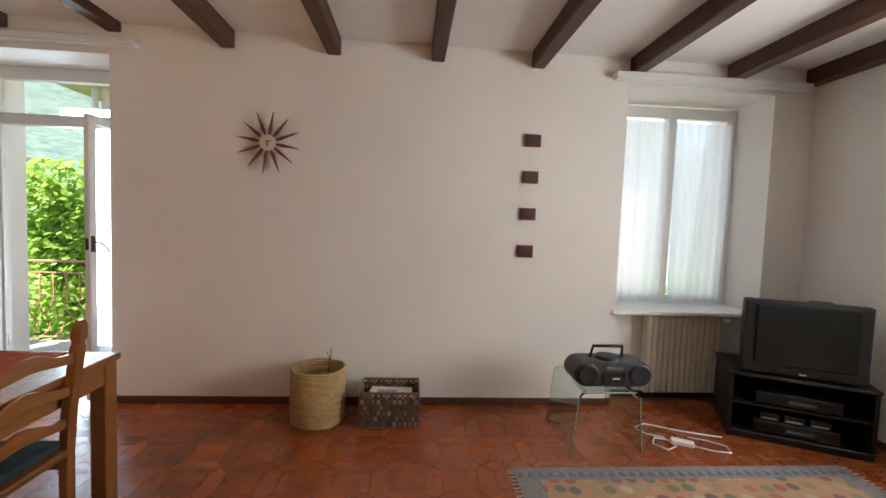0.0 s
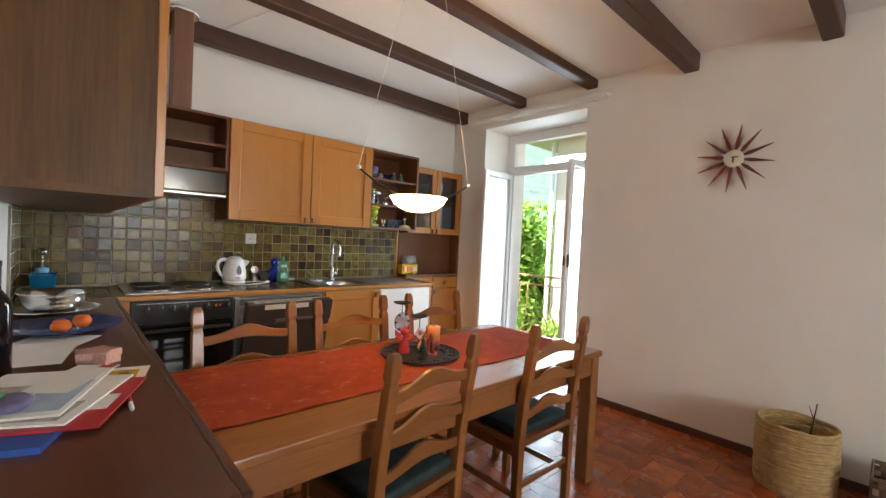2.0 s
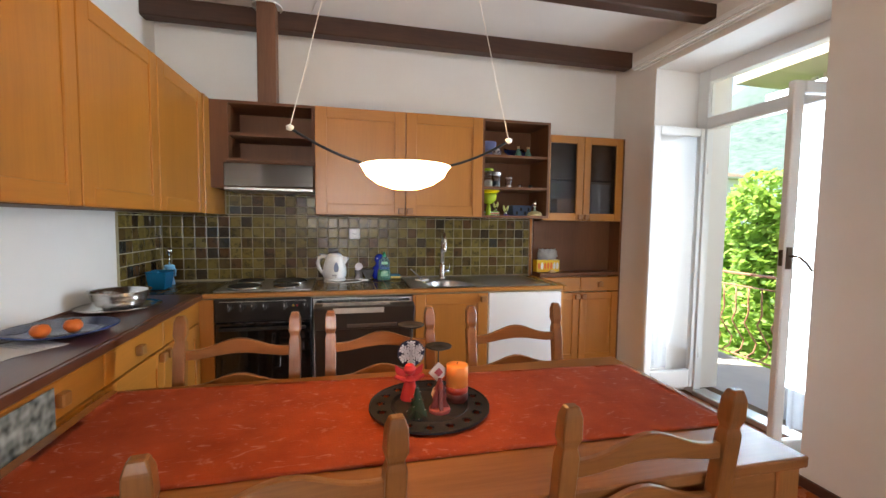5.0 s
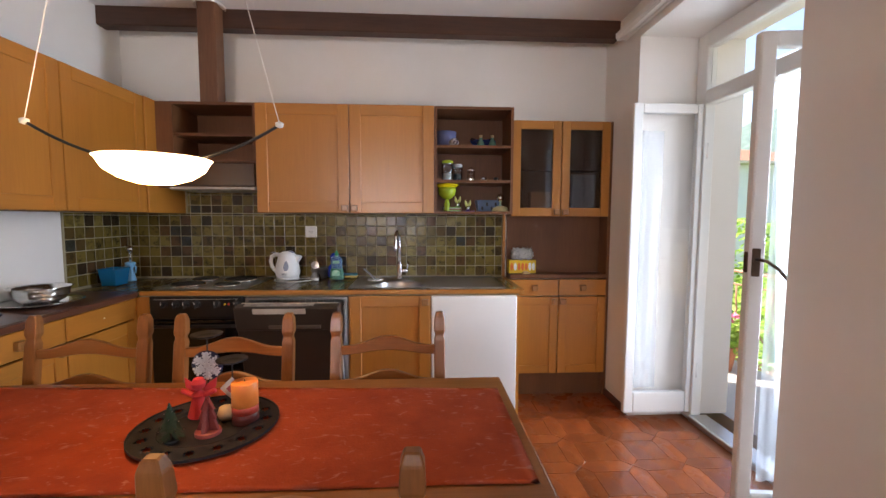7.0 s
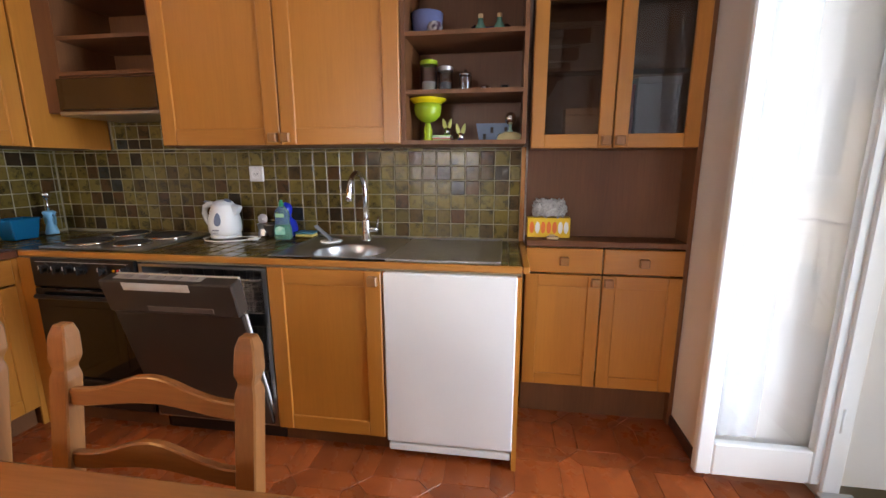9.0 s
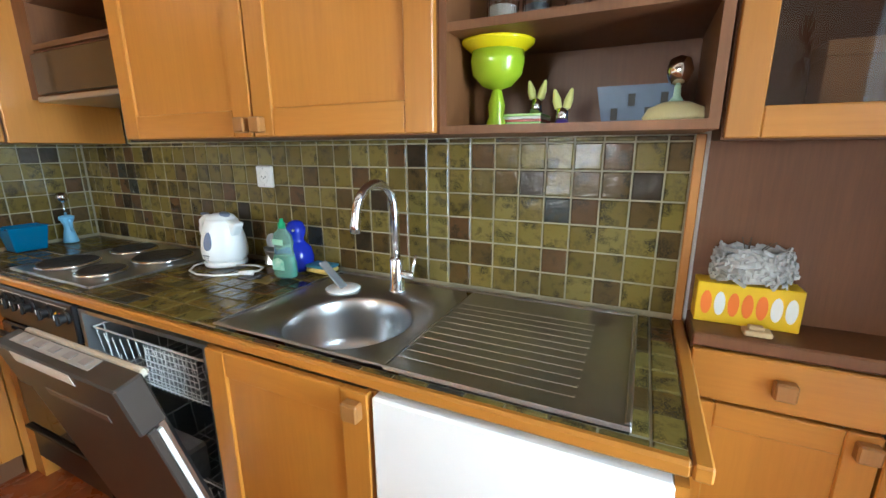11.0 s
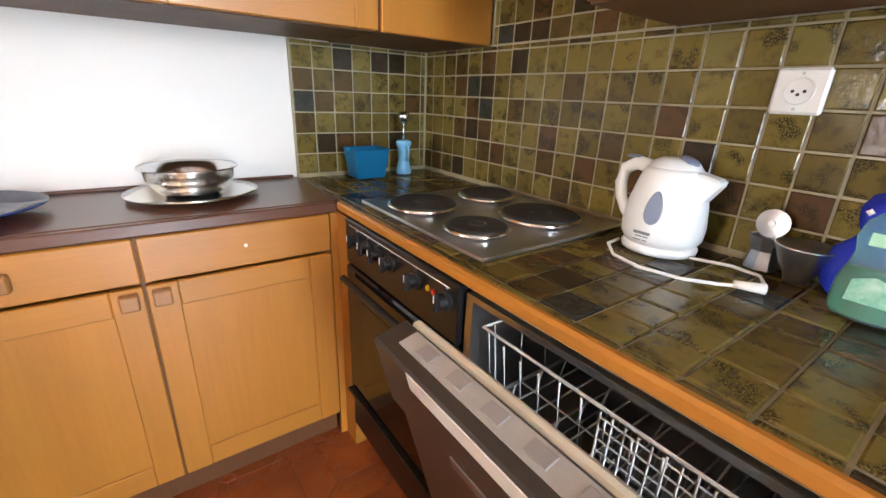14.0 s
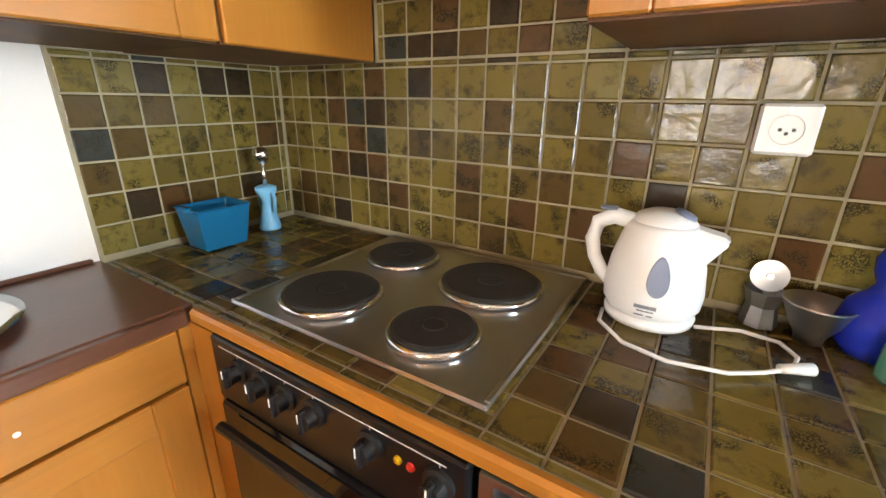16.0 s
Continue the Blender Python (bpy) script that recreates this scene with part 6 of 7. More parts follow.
own = bmesh.new(); a_ = [own.verts.new(p) for p in ((-4.0, 2.96, SHB), (-3.90, 2.96, SHB), (-3.90, 3.10, SHB), (-4.0, 3.10, SHB), (-4.01, 2.945, SHB + .085), (-3.89, 2.945, SHB + .085), (-3.89, 3.115, SHB + .085), (-4.01, 3.115, SHB + .085))]
for f_ in ((0, 1, 2, 3), (4, 5, 6, 7), (0, 1, 5, 4), (1, 2, 6, 5), (2, 3, 7, 6), (3, 0, 4, 7)):
    own.faces.new([a_[k] for k in f_])
bmesh.ops.recalc_face_normals(own, faces=own.faces); part("body", own, BB, bbx)
for y, z in ((2.985, .025), (3.02, .055), (3.055, .025), (3.085, .055)):
    part("cut_out", box(-3.897, -3.8915, y - .007, y + .007, SHB + z - .014, SHB + z + .012), BLACK_M, bbx)
dm = thing("pale_dome", (-3.82, 3.105, SHB), "pale yellow dome dish with a clear glass figure stopper", "dish")
part("dome", lathe([(0, 0), (.050, 0), (.052, .008), (.044, .024), (.022, .034), (0, .036)], (-3.82, 3.105, SHB), 32), mat("pale_yellow_glaze", (.70, .64, .36), .3), dm, smooth=True)
part("stem", lathe([(0, .034), (.012, .036), (.006, .044), (.005, .062), (0, .062)], (-3.82, 3.105, SHB), 16), mat("mint_plastic", (.35, .55, .45), .3), dm, smooth=True)
dm.scale = (1.15, 1.15, 1.12)
part("glass_head", lathe([(0, .060), (.014, .066), (.022, .086), (.016, .106), (0, .113)], (-3.82, 3.105, SHB), 24), CHROME, dm, smooth=True)
# middle shelf
for x, y, r, h_, lid, lab in ((-3.86, 2.725, .032, .105, "lime", "clear glass jar with lime green lid"), (-3.88, 2.80, .028, .085, "steel", "clear glass storage jar with steel lid")):
    j_ = thing("glass_jar", (x, y, SHM), lab, "jar", "jars on the shelf")
    part("jar", lathe([(0, 0), (r, 0), (r, h_), (r - .003, h_), (r - .003, .004), (0, .004)], (x, y, SHM), 28), GLASS, j_, smooth=False)
    j_.scale = (1.18, 1.18, 1.22)
    part("lid", lathe([(0, h_), (r + .002, h_), (r + .002, h_ + .014), (r - .006, h_ + .018), (0, h_ + .018)], (x, y, SHM), 28), LIME if lid == "lime" else STEEL, j_)
    part("contents", lathe([(0, .005), (r - .005, .005), (r - .006, .045), (0, .05)], (x, y, SHM), 20), mat("jar_contents_" + lid, (.45, .42, .36) if lid == "lime" else (.08, .09, .10), .8), j_)
fp_ = thing("french_press", (-3.86, 2.895, SHM), "small glass coffee press with chrome lid", "coffee pot")
part("beaker", lathe([(0, 0), (.028, 0), (.028, .075), (.026, .075), (.026, .004), (0, .004)], (-3.86, 2.895, SHM), 28), GLASS, fp_)
part("lid", lathe([(0, .075), (.030, .075), (.028, .088), (.006, .092), (.006, .104), (0, .106)], (-3.86, 2.895, SHM), 24), CHROME, fp_, smooth=True)
part("band", lathe([(.0285, .01), (.0295, .01), (.0295, .02), (.0285, .02)], (-3.86, 2.895, SHM), 24), CHROME, fp_)
for y, r, dark in ((2.985, .020, 0), (3.075, .017, 1)):
    c_ = thing("small_cup", (-3.85, y, SHM), "small metal espresso cup", "cup", "cups on the shelf")
    part("cup", lathe([(0, 0), (r * .7, 0), (r, .030), (r - .002, .030), (r * .66, .003), (0, .003)], (-3.85, y, SHM), 20), CHROME if not dark else BLACK, c_, smooth=True)
    part("grip", tube([(-3.85, y + r * .85, SHM + .026), (-3.85, y + r + .012, SHM + .020), (-3.85, y + r * .8, SHM + .008)], .002, 6), CHROME if not dark else BLACK, c_)
# top shelf
bl = thing("blue_pot", (-3.88, 2.715, SHT), "matt blue-violet ceramic pot", "pot")
part("pot", lathe([(0, 0), (.050, 0), (.062, .06), (.066, .115), (.062, .115), (.057, .06), (.045, .006), (0, .006)], (-3.88, 2.715, SHT), 32), noisy("blue_violet_glaze", (.10, .12, .26), (.13, .15, .30), 6, .5), bl, smooth=True)
bl.scale = (1.12, 1.12, 1.0)
gl = thing("patterned_ball", (-3.79, 2.765, SHT), "dark glazed ball ornament with white pattern", "ornament")
part("ball", lathe([(0, 0), (.018, .002), (.034, .018), (.036, .032), (.026, .050), (.012, .056), (0, .055)], (-3.79, 2.765, SHT), 28), noisy("patterned_glaze", (.05, .02, .04), (.55, .50, .48), 55, .2, detail=0), gl, smooth=True)
dp = thing("dark_plate", (-3.98, 3.0, SHT), "dark blue plate leaning at the back of the shelf", "plate")
own = lathe([(0, 0), (.06, 0), (.095, .012), (.097, .015), (.06, .006), (0, .006)], (0, 0, 0), 36); turn(own, Matrix.Translation((-4.0, 3.0, SHT + .062)) @ Matrix.Rotation(radians(38), 4, 'Y') @ Matrix.Diagonal((1, 1, 1, 1))); part("plate", own, bpy.data.materials["blue_glaze"], dp, smooth=True)
for y in (2.962, 3.045):
    cbt = thing("cork_bottle", (-3.84, y, SHT), "small green glass bottle with a cork", "bottle", "cork bottles")
    part("glass", lathe([(0, 0), (.020, 0), (.022, .005), (.018, .03), (.010, .045), (.009, .058), (0, .058)], (-3.84, y, SHT), 20), mat("sea_green_glass", (.10, .22, .18), .1) if y < 3 else bpy.data.materials["sea_green_glass"], cbt, smooth=True)
    cbt.scale = (1.3, 1.3, 1.25)
    part("cork", lathe([(0, .057), (.008, .057), (.009, .072), (0, .072)], (-3.84, y, SHT), 14), mat("cork", (.50, .34, .18), .9) if y < 3 else bpy.data.materials["cork"], cbt)
# behind the glass doors
for b_, c_, lab in (((-4.025, -3.935, 3.36, 3.52, 1.393, 1.56), (.42, .20, .08), "brown cardboard box behind glass"), ((-4.025, -3.935, 3.62, 3.66, 1.393, 1.66), (.30, .05, .06), "dark red book standing behind glass"), ((-4.025, -3.935, 3.67, 3.85, 1.393, 1.69), (.36, .36, .40), "grey box file behind glass"), ((-4.025, -3.935, 3.26, 3.33, 1.735, 1.90), (.20, .12, .08), "brown tin behind glass")):
    bx2 = thing("stored_box", ((b_[0] + b_[1]) / 2, (b_[2] + b_[3]) / 2, b_[4]), lab, "box", "things behind the glass doors")
    mm = noisy("stored_card", c_, tuple(k * .8 for k in c_), 8, .7)
    part("carton", box(*b_[:5], b_[5] - .03, .002), mm, bx2)
    part("lid", box(b_[0] - .002, b_[1] + .002, b_[2] - .002, b_[3] + .002, b_[5] - .03, b_[5], .002), mm, bx2)

# ---- table dressing ----
RUN = noisy("orange_felt", (.66, .115, .035), (.48, .070, .022), 7, .95, 160, .8)
_w = nd(RUN, "TexNoise", Scale=26.0, Detail=8.0, Distortion=2.5); _mix = nd(RUN, "Mix"); _mix.data_type = 'RGBA'
_src = bsdf(RUN).inputs["Base Color"].links[0].from_socket
ln(RUN, coords(RUN, (1, .45, 1)), _w.inputs["Vector"]); ln(RUN, ramp(RUN, _w.outputs[0], [(.60, (0, 0, 0)), (.70, (.55, .55, .55))]), _mix.inputs[0]); ln(RUN, _src, _mix.inputs[6]); _mix.inputs[7].default_value = (.80, .36, .26, 1); ln(RUN, _mix.outputs[2], bsdf(RUN).inputs["Base Color"])
rb_ = bmesh.new(); grid = []; rnd = random.Random(9)
for j in range(61):
    row = []
    for i in range(25):
        u_ = j / 60; x = (-2.385 + .095 * u_) + (.628 - .085 * u_) * i / 24 + .0016 * math.sin(j * .33); y = .862 + 1.945 * u_
        y = min(y, TY1 - .012)
        row.append(rb_.verts.new((x, y, TZ + .0035 + .0012 * noise.noise(Vector((x * 9, y * 9, 0))))))
    grid.append(row)
for a, b in zip(grid, grid[1:]):
    for i in range(24):
        rb_.faces.new((a[i], a[i + 1], b[i + 1], b[i]))
bmesh.ops.solidify(rb_, geom=rb_.faces[:], thickness=-.0028)
rn = thing("table_runner", (-2.0, 1.85, TZ), "orange-red felted table runner", "table runner")
part("felt", rb_, RUN, rn, smooth=True)
PX, PY, PZ = -2.050, 1.905, TZ + .0055
cp = thing("charger_plate", (PX, PY, PZ), "black metal charger plate with star cut-outs", "plate")
own = bmesh.new(); NR = 200; R1, R2 = .125, .192
CHAR = noisy("blackened_metal", (.022, .023, .027), (.04, .04, .045), 12, .45, 120, .2, .6)
part("well", lathe([(0, 0), (.118, 0), (.128, .006), (.126, .009), (.116, .003), (0, .003)], (PX, PY, PZ), 64), CHAR, cp, smooth=False)
# rim with star holes: ring of strips between the stars
nst = 16
own = bmesh.new()
for k in range(nst):
    a0, a1 = 2 * math.pi * k / nst, 2 * math.pi * (k + 1) / nst
    quad = [(R1 + .003, a0), (R1 + .003, a1), (R2, a1), (R2, a0)]
    ringpts = []
    m_ = 10
    for s_ in range(4):
        (ra_, aa), (rb2, ab) = quad[s_], quad[(s_ + 1) % 4]
        for q in range(m_ // 2):
            f_ = q / (m_ // 2); r_, a_2 = ra_ + (rb2 - ra_) * f_, aa + (ab - aa) * f_
            ringpts.append((r_ * math.cos(a_2), r_ * math.sin(a_2)))
    am, rm = (a0 + a1) / 2, .160
    cxx, cyy = rm * math.cos(am), rm * math.sin(am)
    starp = []
    for p_ in ringpts:
        ang = math.atan2(p_[1] - cyy, p_[0] - cxx)
        rs = .019 if len(starp) % 2 == 0 else .009
        starp.append((cxx + rs * math.cos(ang), cyy + rs * math.sin(ang)))
    vo = [own.verts.new((PX + a, PY + b, PZ + .009)) for a, b in ringpts]; vi = [own.verts.new((PX + a, PY + b, PZ + .009)) for a, b in starp]
    for i in range(len(vo)):
        j = (i + 1) % len(vo); own.faces.new((vo[i], vo[j], vi[j], vi[i]))
bmesh.ops.remove_doubles(own, verts=own.verts, dist=.0004)
bmesh.ops.recalc_face_normals(own, faces=own.faces)
bmesh.ops.solidify(own, geom=own.faces[:], thickness=.003)
part("pierced_rim", own, CHAR, cp, "rim pierced with stars")
part("outer_lip", lathe([(R2 - .001, .004), (R2 + .004, .004), (R2 + .004, .012), (R2 - .001, .012), (R2 - .001, .004)], (PX, PY, PZ), 72), CHAR, cp)
part("foot_ring", lathe([(.100, -.0015), (.112, -.0015), (.112, .001), (.100, .001), (.100, -.0015)], (PX, PY, PZ), 40), CHAR, cp)
PT = PZ + .003
cx_, cy_ = -2.075, 2.030
cn = thing("candle", (cx_, cy_, PT), "thick pillar candle banded orange, red and dark", "candle")
for z0, z1, c_ in ((0, .030, (.10, .018, .014)), (.030, .052, (.42, .05, .03)), (.052, .122, (.72, .24, .05))):
    part("wax_band", lathe([(0, z0), (.037, z0), (.0375, z1 - .002), (.036, z1), (0, z1)], (cx_, cy_, PT), 36), noisy("wax", c_, tuple(min(1, k * 1.12) for k in c_), 20, .45, 90, .1, **{"Subsurface Weight": .25}), cn, smooth=True)
part("wick", tube([(cx_, cy_, PT + .121), (cx_ + .003, cy_, PT + .131)], .0014, 6), BLACK_M, cn)
ag = (-2.115, 1.875)
own = lathe([(0, 0), (.030, 0), (.032, .004), (.018, .060), (.020, .068), (.012, .076), (.006, .080), (.018, .092), (.021, .104), (.014, .118), (0, .122)], (ag[0], ag[1], PT), 20)
for s_ in (-1, 1):
    tube([(ag[0], ag[1] + s_ * .016, PT + .066), (ag[0], ag[1] + s_ * .050, PT + .080)], [.009, .007], 8, own)
    prism([(ag[1] + s_ * .006, PT + .06), (ag[1] + s_ * .045, PT + .085), (ag[1] + s_ * .048, PT + .115), (ag[1] + s_ * .012, PT + .09)], ag[0] - .016, ag[0] - .012, "yz", 0, own)
part_ob = solo("angel_figurine", own, noisy("red_felt_doll", (.50, .03, .035), (.42, .02, .03), 20, .8), "small red felt angel doll standing on the plate", "figurine", at=(ag[0], ag[1], PT))
gt_ = thing("mini_fir_tree", (-1.965, 1.875, PT), "tiny dark green fir tree with silver beads", "ornament")
own = bmesh.new(); rnd = random.Random(4)
for i in range(520):
    h_ = rnd.random() ** .7; a = rnd.uniform(0, 6.283); r_ = .032 * (1 - h_) + .003; z = .016 + h_ * .095
    p0 = Vector((-1.965, 1.875, PT + z)); p1 = p0 + Vector((r_ * math.cos(a), r_ * math.sin(a), -.010))
    e_ = Vector((-math.sin(a), math.cos(a), .2)) * .0022
    own.faces.new([own.verts.new(p) for p in (p0, p1 - e_, p1 + e_)])
part("needles", own, mat("fir_green", (.012, .045, .028), .6), gt_)
part("trunk", tube([(-1.965, 1.875, PT), (-1.965, 1.875, PT + .10)], .003, 6), BARK, gt_)
part("stand", lathe([(0, 0), (.020, 0), (.018, .006), (0, .006)], (-1.965, 1.875, PT), 16), BLACK_M, gt_)
for i in range(14):
    a, h_ = i * 2.4, (i + .5) / 14; r_ = .032 * (1 - h_) + .004
    part("bead", lathe([(0, -.0024), (.0024, 0), (0, .0024)], (-1.965 + r_ * math.cos(a), 1.875 + r_ * math.sin(a), PT + .012 + h_ * .09), 6), CHROME, gt_)
rt = thing("red_wooden_tree", (-2.005, 1.955, PT), "small dark red wooden fir tree on a round foot", "ornament")
tr_ = [(-.030, .012), (.030, .012), (.018, .042), (.025, .042), (.013, .070), (.019, .070), (0, .108), (-.019, .070), (-.013, .070), (-.025, .042), (-.018, .042)]
part("tree", prism([(1.955 + a, PT + b) for a, b in tr_], -2.011, -1.999, "yz", .001), RED_W, rt)
part("cross_tree", prism([(-2.005 + a, PT + b) for a, b in tr_], 1.9551 - .006, 1.9551 + .006, "xz", .001), RED_W, rt)
part("foot", lathe([(0, 0), (.034, 0), (.034, .010), (.030, .012), (0, .012)], (-2.005, 1.955, PT), 24), noisy("rose_wood", (.36, .07, .06), (.28, .05, .045), 10, .5), rt)
tl_ = thing("tealight_ball", (-2.055, 1.972, PT), "pale cream ball candle", "candle")
part("ball", lathe([(0, 0), (.016, .001), (.024, .020), (.018, .040), (.006, .046), (0, .046)], (-2.085, 1.968, PT), 24), mat("cream_wax", (.66, .52, .34), .45), tl_, smooth=True)
stakes = []
for (x, y, top, oz, kind) in ((-2.155, 1.885, .235, .145, "flake"), (-2.12, 1.975, .165, .085, "star")):
    s_ = thing("candle_stake", (x, y, PT), "thin black metal stake with drip dish and hanging " + ("snowflake ornament" if kind == "flake" else "white diamond ornament"), "candle holder", "candle stakes")
    stakes.append(s_)
    part("rod", tube([(x, y, PT), (x, y, PT + top)], .0022, 8), BLACK_M, s_)
    part("drip_dish", lathe([(0, 0), (.028, .001), (.044, .007), (.046, .011), (.026, .004), (0, .004)], (x, y, PT + top), 24), CHAR, s_, smooth=True)
    part("base_disc", lathe([(0, 0), (.016, 0), (.016, .002), (0, .002)], (x, y, PT), 16), CHAR, s_)
    if kind == "flake":
        disc = lathe([(0, -.002), (.046, -.002), (.048, 0), (.046, .002), (0, .002)], (0, 0, 0), 32)
        turn(disc, Matrix.Translation((x + .0025, y, PT + oz)) @ Matrix.Rotation(radians(90), 4, 'Y'))
        part("dark_disc", disc, mat("navy_enamel", (.012, .016, .05), .3), s_, "dark navy round plate")
        own = bmesh.new()
        for k in range(6):
            c_ = box(-.002, .002, -.004, .004, .0, .044, 0); turn(c_, Matrix.Translation((x + .006, y, PT + oz)) @ Matrix.Rotation(radians(60 * k), 4, 'X')); merge(own, c_)
            for q in (.012, .022, .032):
                for sg_ in (-1, 1):
                    c_ = box(-.002, .002, -.003, .003, 0, .016, 0); turn(c_, Matrix.Translation((x + .006, y, PT + oz)) @ Matrix.Rotation(radians(60 * k), 4, 'X') @ Matrix.Translation((0, 0, q)) @ Matrix.Rotation(radians(55 * sg_), 4, 'X')); merge(own, c_)
        part("snowflake", own, mat("frosted_white", (.72, .72, .76), .5), s_, "white filigree snowflake")
    else:
        part("diamond", prism([(y + .036 * math.sin(math.pi * k / 2), PT + oz + .036 * math.cos(math.pi * k / 2)) for k in range(4)], x + .004, x + .008, "yz", .001), mat("white_enamel_tag", (.70, .62, .60), .45), s_, "white diamond-shaped ornament")
        part("diamond_mark", prism([(y + .016 * math.sin(math.pi * k / 2), PT + oz + .016 * math.cos(math.pi * k / 2)) for k in range(4)], x + .0082, x + .0095, "yz", 0), mat("rose_mark", (.45, .07, .09), .5), s_, "dark pink centre mark")

for ob_ in (cn, part_ob, gt_, rt, tl_, *stakes):
    ob_.location += Vector((.0, -.026, 0))

# ---- pendant lamp over the table ----
LXc, LYc, LZ = -2.012, 1.816, 1.450
SHADE = mat("lit_opal_glass", (.9, .80, .62), .3)
_cx = nd(SHADE, "SeparateXYZ"); ln(SHADE, coords(SHADE), _cx.inputs[0])
ln(SHADE, ramp(SHADE, _cx.outputs[2], [(.004, (1, .50, .16)), (.035, (1, .58, .22)), (.066, (1, .70, .38))]), bsdf(SHADE).inputs["Emission Color"])
_mr = nd(SHADE, "MapRange"); _mr.inputs["From Min"].default_value, _mr.inputs["From Max"].default_value, _mr.inputs["To Min"].default_value, _mr.inputs["To Max"].default_value = .0, .07, LAMP_GLOW * 1.2, LAMP_GLOW * .5
ln(SHADE, _cx.outputs[2], _mr.inputs["Value"]); ln(SHADE, _mr.outputs[0], bsdf(SHADE).inputs["Emission Strength"])
lp = thing("pendant_lamp", (LXc, LYc, LZ), "lit bowl pendant lamp slung on a curved rod between two wires", "lamp")
part("shade", lathe([(0, 0), (.042, .003), (.084, .017), (.117, .040), (.131, .066), (.136, .070), (.131, .072), (.113, .046), (.080, .023), (.038, .009), (0, .006)], (LXc, LYc, LZ), 56), SHADE, lp, "glowing opal glass bowl", smooth=True)
bulb = part("bulb", lathe([(0, .014), (.020, .020), (.030, .036), (.026, .052), (.012, .062), (0, .064)], (LXc, LYc, LZ), 20), mat("lit_bulb", (.9, .85, .75), .3), lp, "lit frosted bulb inside the bowl", smooth=True)
bsdf(bpy.data.materials["lit_bulb"]).inputs["Emission Color"].default_value = (1, .66, .34, 1); bsdf(bpy.data.materials["lit_bulb"]).inputs["Emission Strength"].default_value = LAMP_GLOW * 7
rodp = [(LXc, LYc + .33 * u, LZ + .060 + .105 * u * u) for u in [k / 12 - 1 for k in range(25)]]
part("curved_rod", tube(rodp, .0042, 8), BLACK_M, lp, smooth=True)
for s_ in (-1, 1):
    part("end_bead", lathe([(0, -.010), (.010, -.006), (.011, .004), (0, .010)], (LXc, LYc + s_ * .33, LZ + .166), 16), WHITE_PL, lp, smooth=True)
    part("wire", tube([(LXc, LYc + s_ * .33, LZ + .168), (LXc, LYc + s_ * .045, cz(LXc) - .01)], .0013, 6), WHITE_PL, lp)
part("canopy", lathe([(0, 0), (.045, 0), (.05, .010), (.05, .022), (0, .022)], (LXc, LYc, cz(LXc) - .022), 28), WHITE_PL, lp)
part("bulb_holder", lathe([(0, 0), (.020, 0), (.018, .05), (0, .05)], (LXc, LYc, LZ + .012), 16), WHITE_PL, lp)
wl = thing("ceiling_cable", (-2.75, 1.7, 2.75), "thin white lamp cable swagged along the ceiling", "cable")
part("cord", tube([(LXc, LYc, cz(LXc) - .006), (-2.45, 1.76, cz(-2.45) - .004), (-3.10, 1.60, cz(-3.1) - .004), (-3.5, 1.50, cz(-3.5) - .004), (-3.95, 1.38, cz(-3.95) - .004)], .0022, 6), WHITE_PL, wl)

# ---- tiles, piece by piece ----
GLAZE = mat("olive_glaze", (.12, .11, .04), .17); bsdf(GLAZE).inputs["Specular IOR Level"].default_value = .30
_oi = nd(GLAZE, "ObjectInfo"); _co = coords(GLAZE); _sc = nd(GLAZE, "VectorMath"); _sc.operation = 'SCALE'; _sc.inputs[0].default_value = (40, 30, 20); ln(GLAZE, _oi.outputs["Random"], _sc.inputs["Scale"])
_ad = nd(GLAZE, "VectorMath"); ln(GLAZE, _co, _ad.inputs[0]); ln(GLAZE, _sc.outputs[0], _ad.inputs[1])
_hue = ramp(GLAZE, _oi.outputs["Random"], [(0, (.165, .120, .028)), (.22, (.134, .095, .023)), (.42, (.180, .137, .037)), (.60, (.112, .078, .020)), (.72, (.086, .052, .017)), (.82, (.036, .023, .013)), (.89, (.092, .046, .018)), (.97, (.036, .038, .033))])
_hue.node.color_ramp.interpolation = 'CONSTANT'
# cloudy dark patches, then fine black specks inside some of them
_n1 = nd(GLAZE, "TexNoise", Scale=26.0, Detail=6.0, Roughness=.7); ln(GLAZE, _ad.outputs[0], _n1.inputs["Vector"])
_mx = nd(GLAZE, "Mix"); _mx.data_type = 'RGBA'; ln(GLAZE, ramp(GLAZE, _n1.outputs[0], [(.52, (0, 0, 0)), (.66, (.70, .70, .70))]), _mx.inputs[0]); ln(GLAZE, _hue, _mx.inputs[6]); _mx.inputs[7].default_value = (.050, .034, .014, 1)
_n3 = nd(GLAZE, "TexNoise", Scale=330.0, Detail=2.0, Roughness=.6); ln(GLAZE, _ad.outputs[0], _n3.inputs["Vector"])
_n4 = nd(GLAZE, "TexNoise", Scale=17.0, Detail=2.0); ln(GLAZE, _ad.outputs[0], _n4.inputs["Vector"])
_sp = nd(GLAZE, "Math"); _sp.operation = 'MULTIPLY'; ln(GLAZE, ramp(GLAZE, _n3.outputs[0], [(.44, (0, 0, 0)), (.52, (.9, .9, .9))]), _sp.inputs[0]); ln(GLAZE, ramp(GLAZE, _n4.outputs[0], [(.54, (0, 0, 0)), (.62, (1, 1, 1))]), _sp.inputs[1])
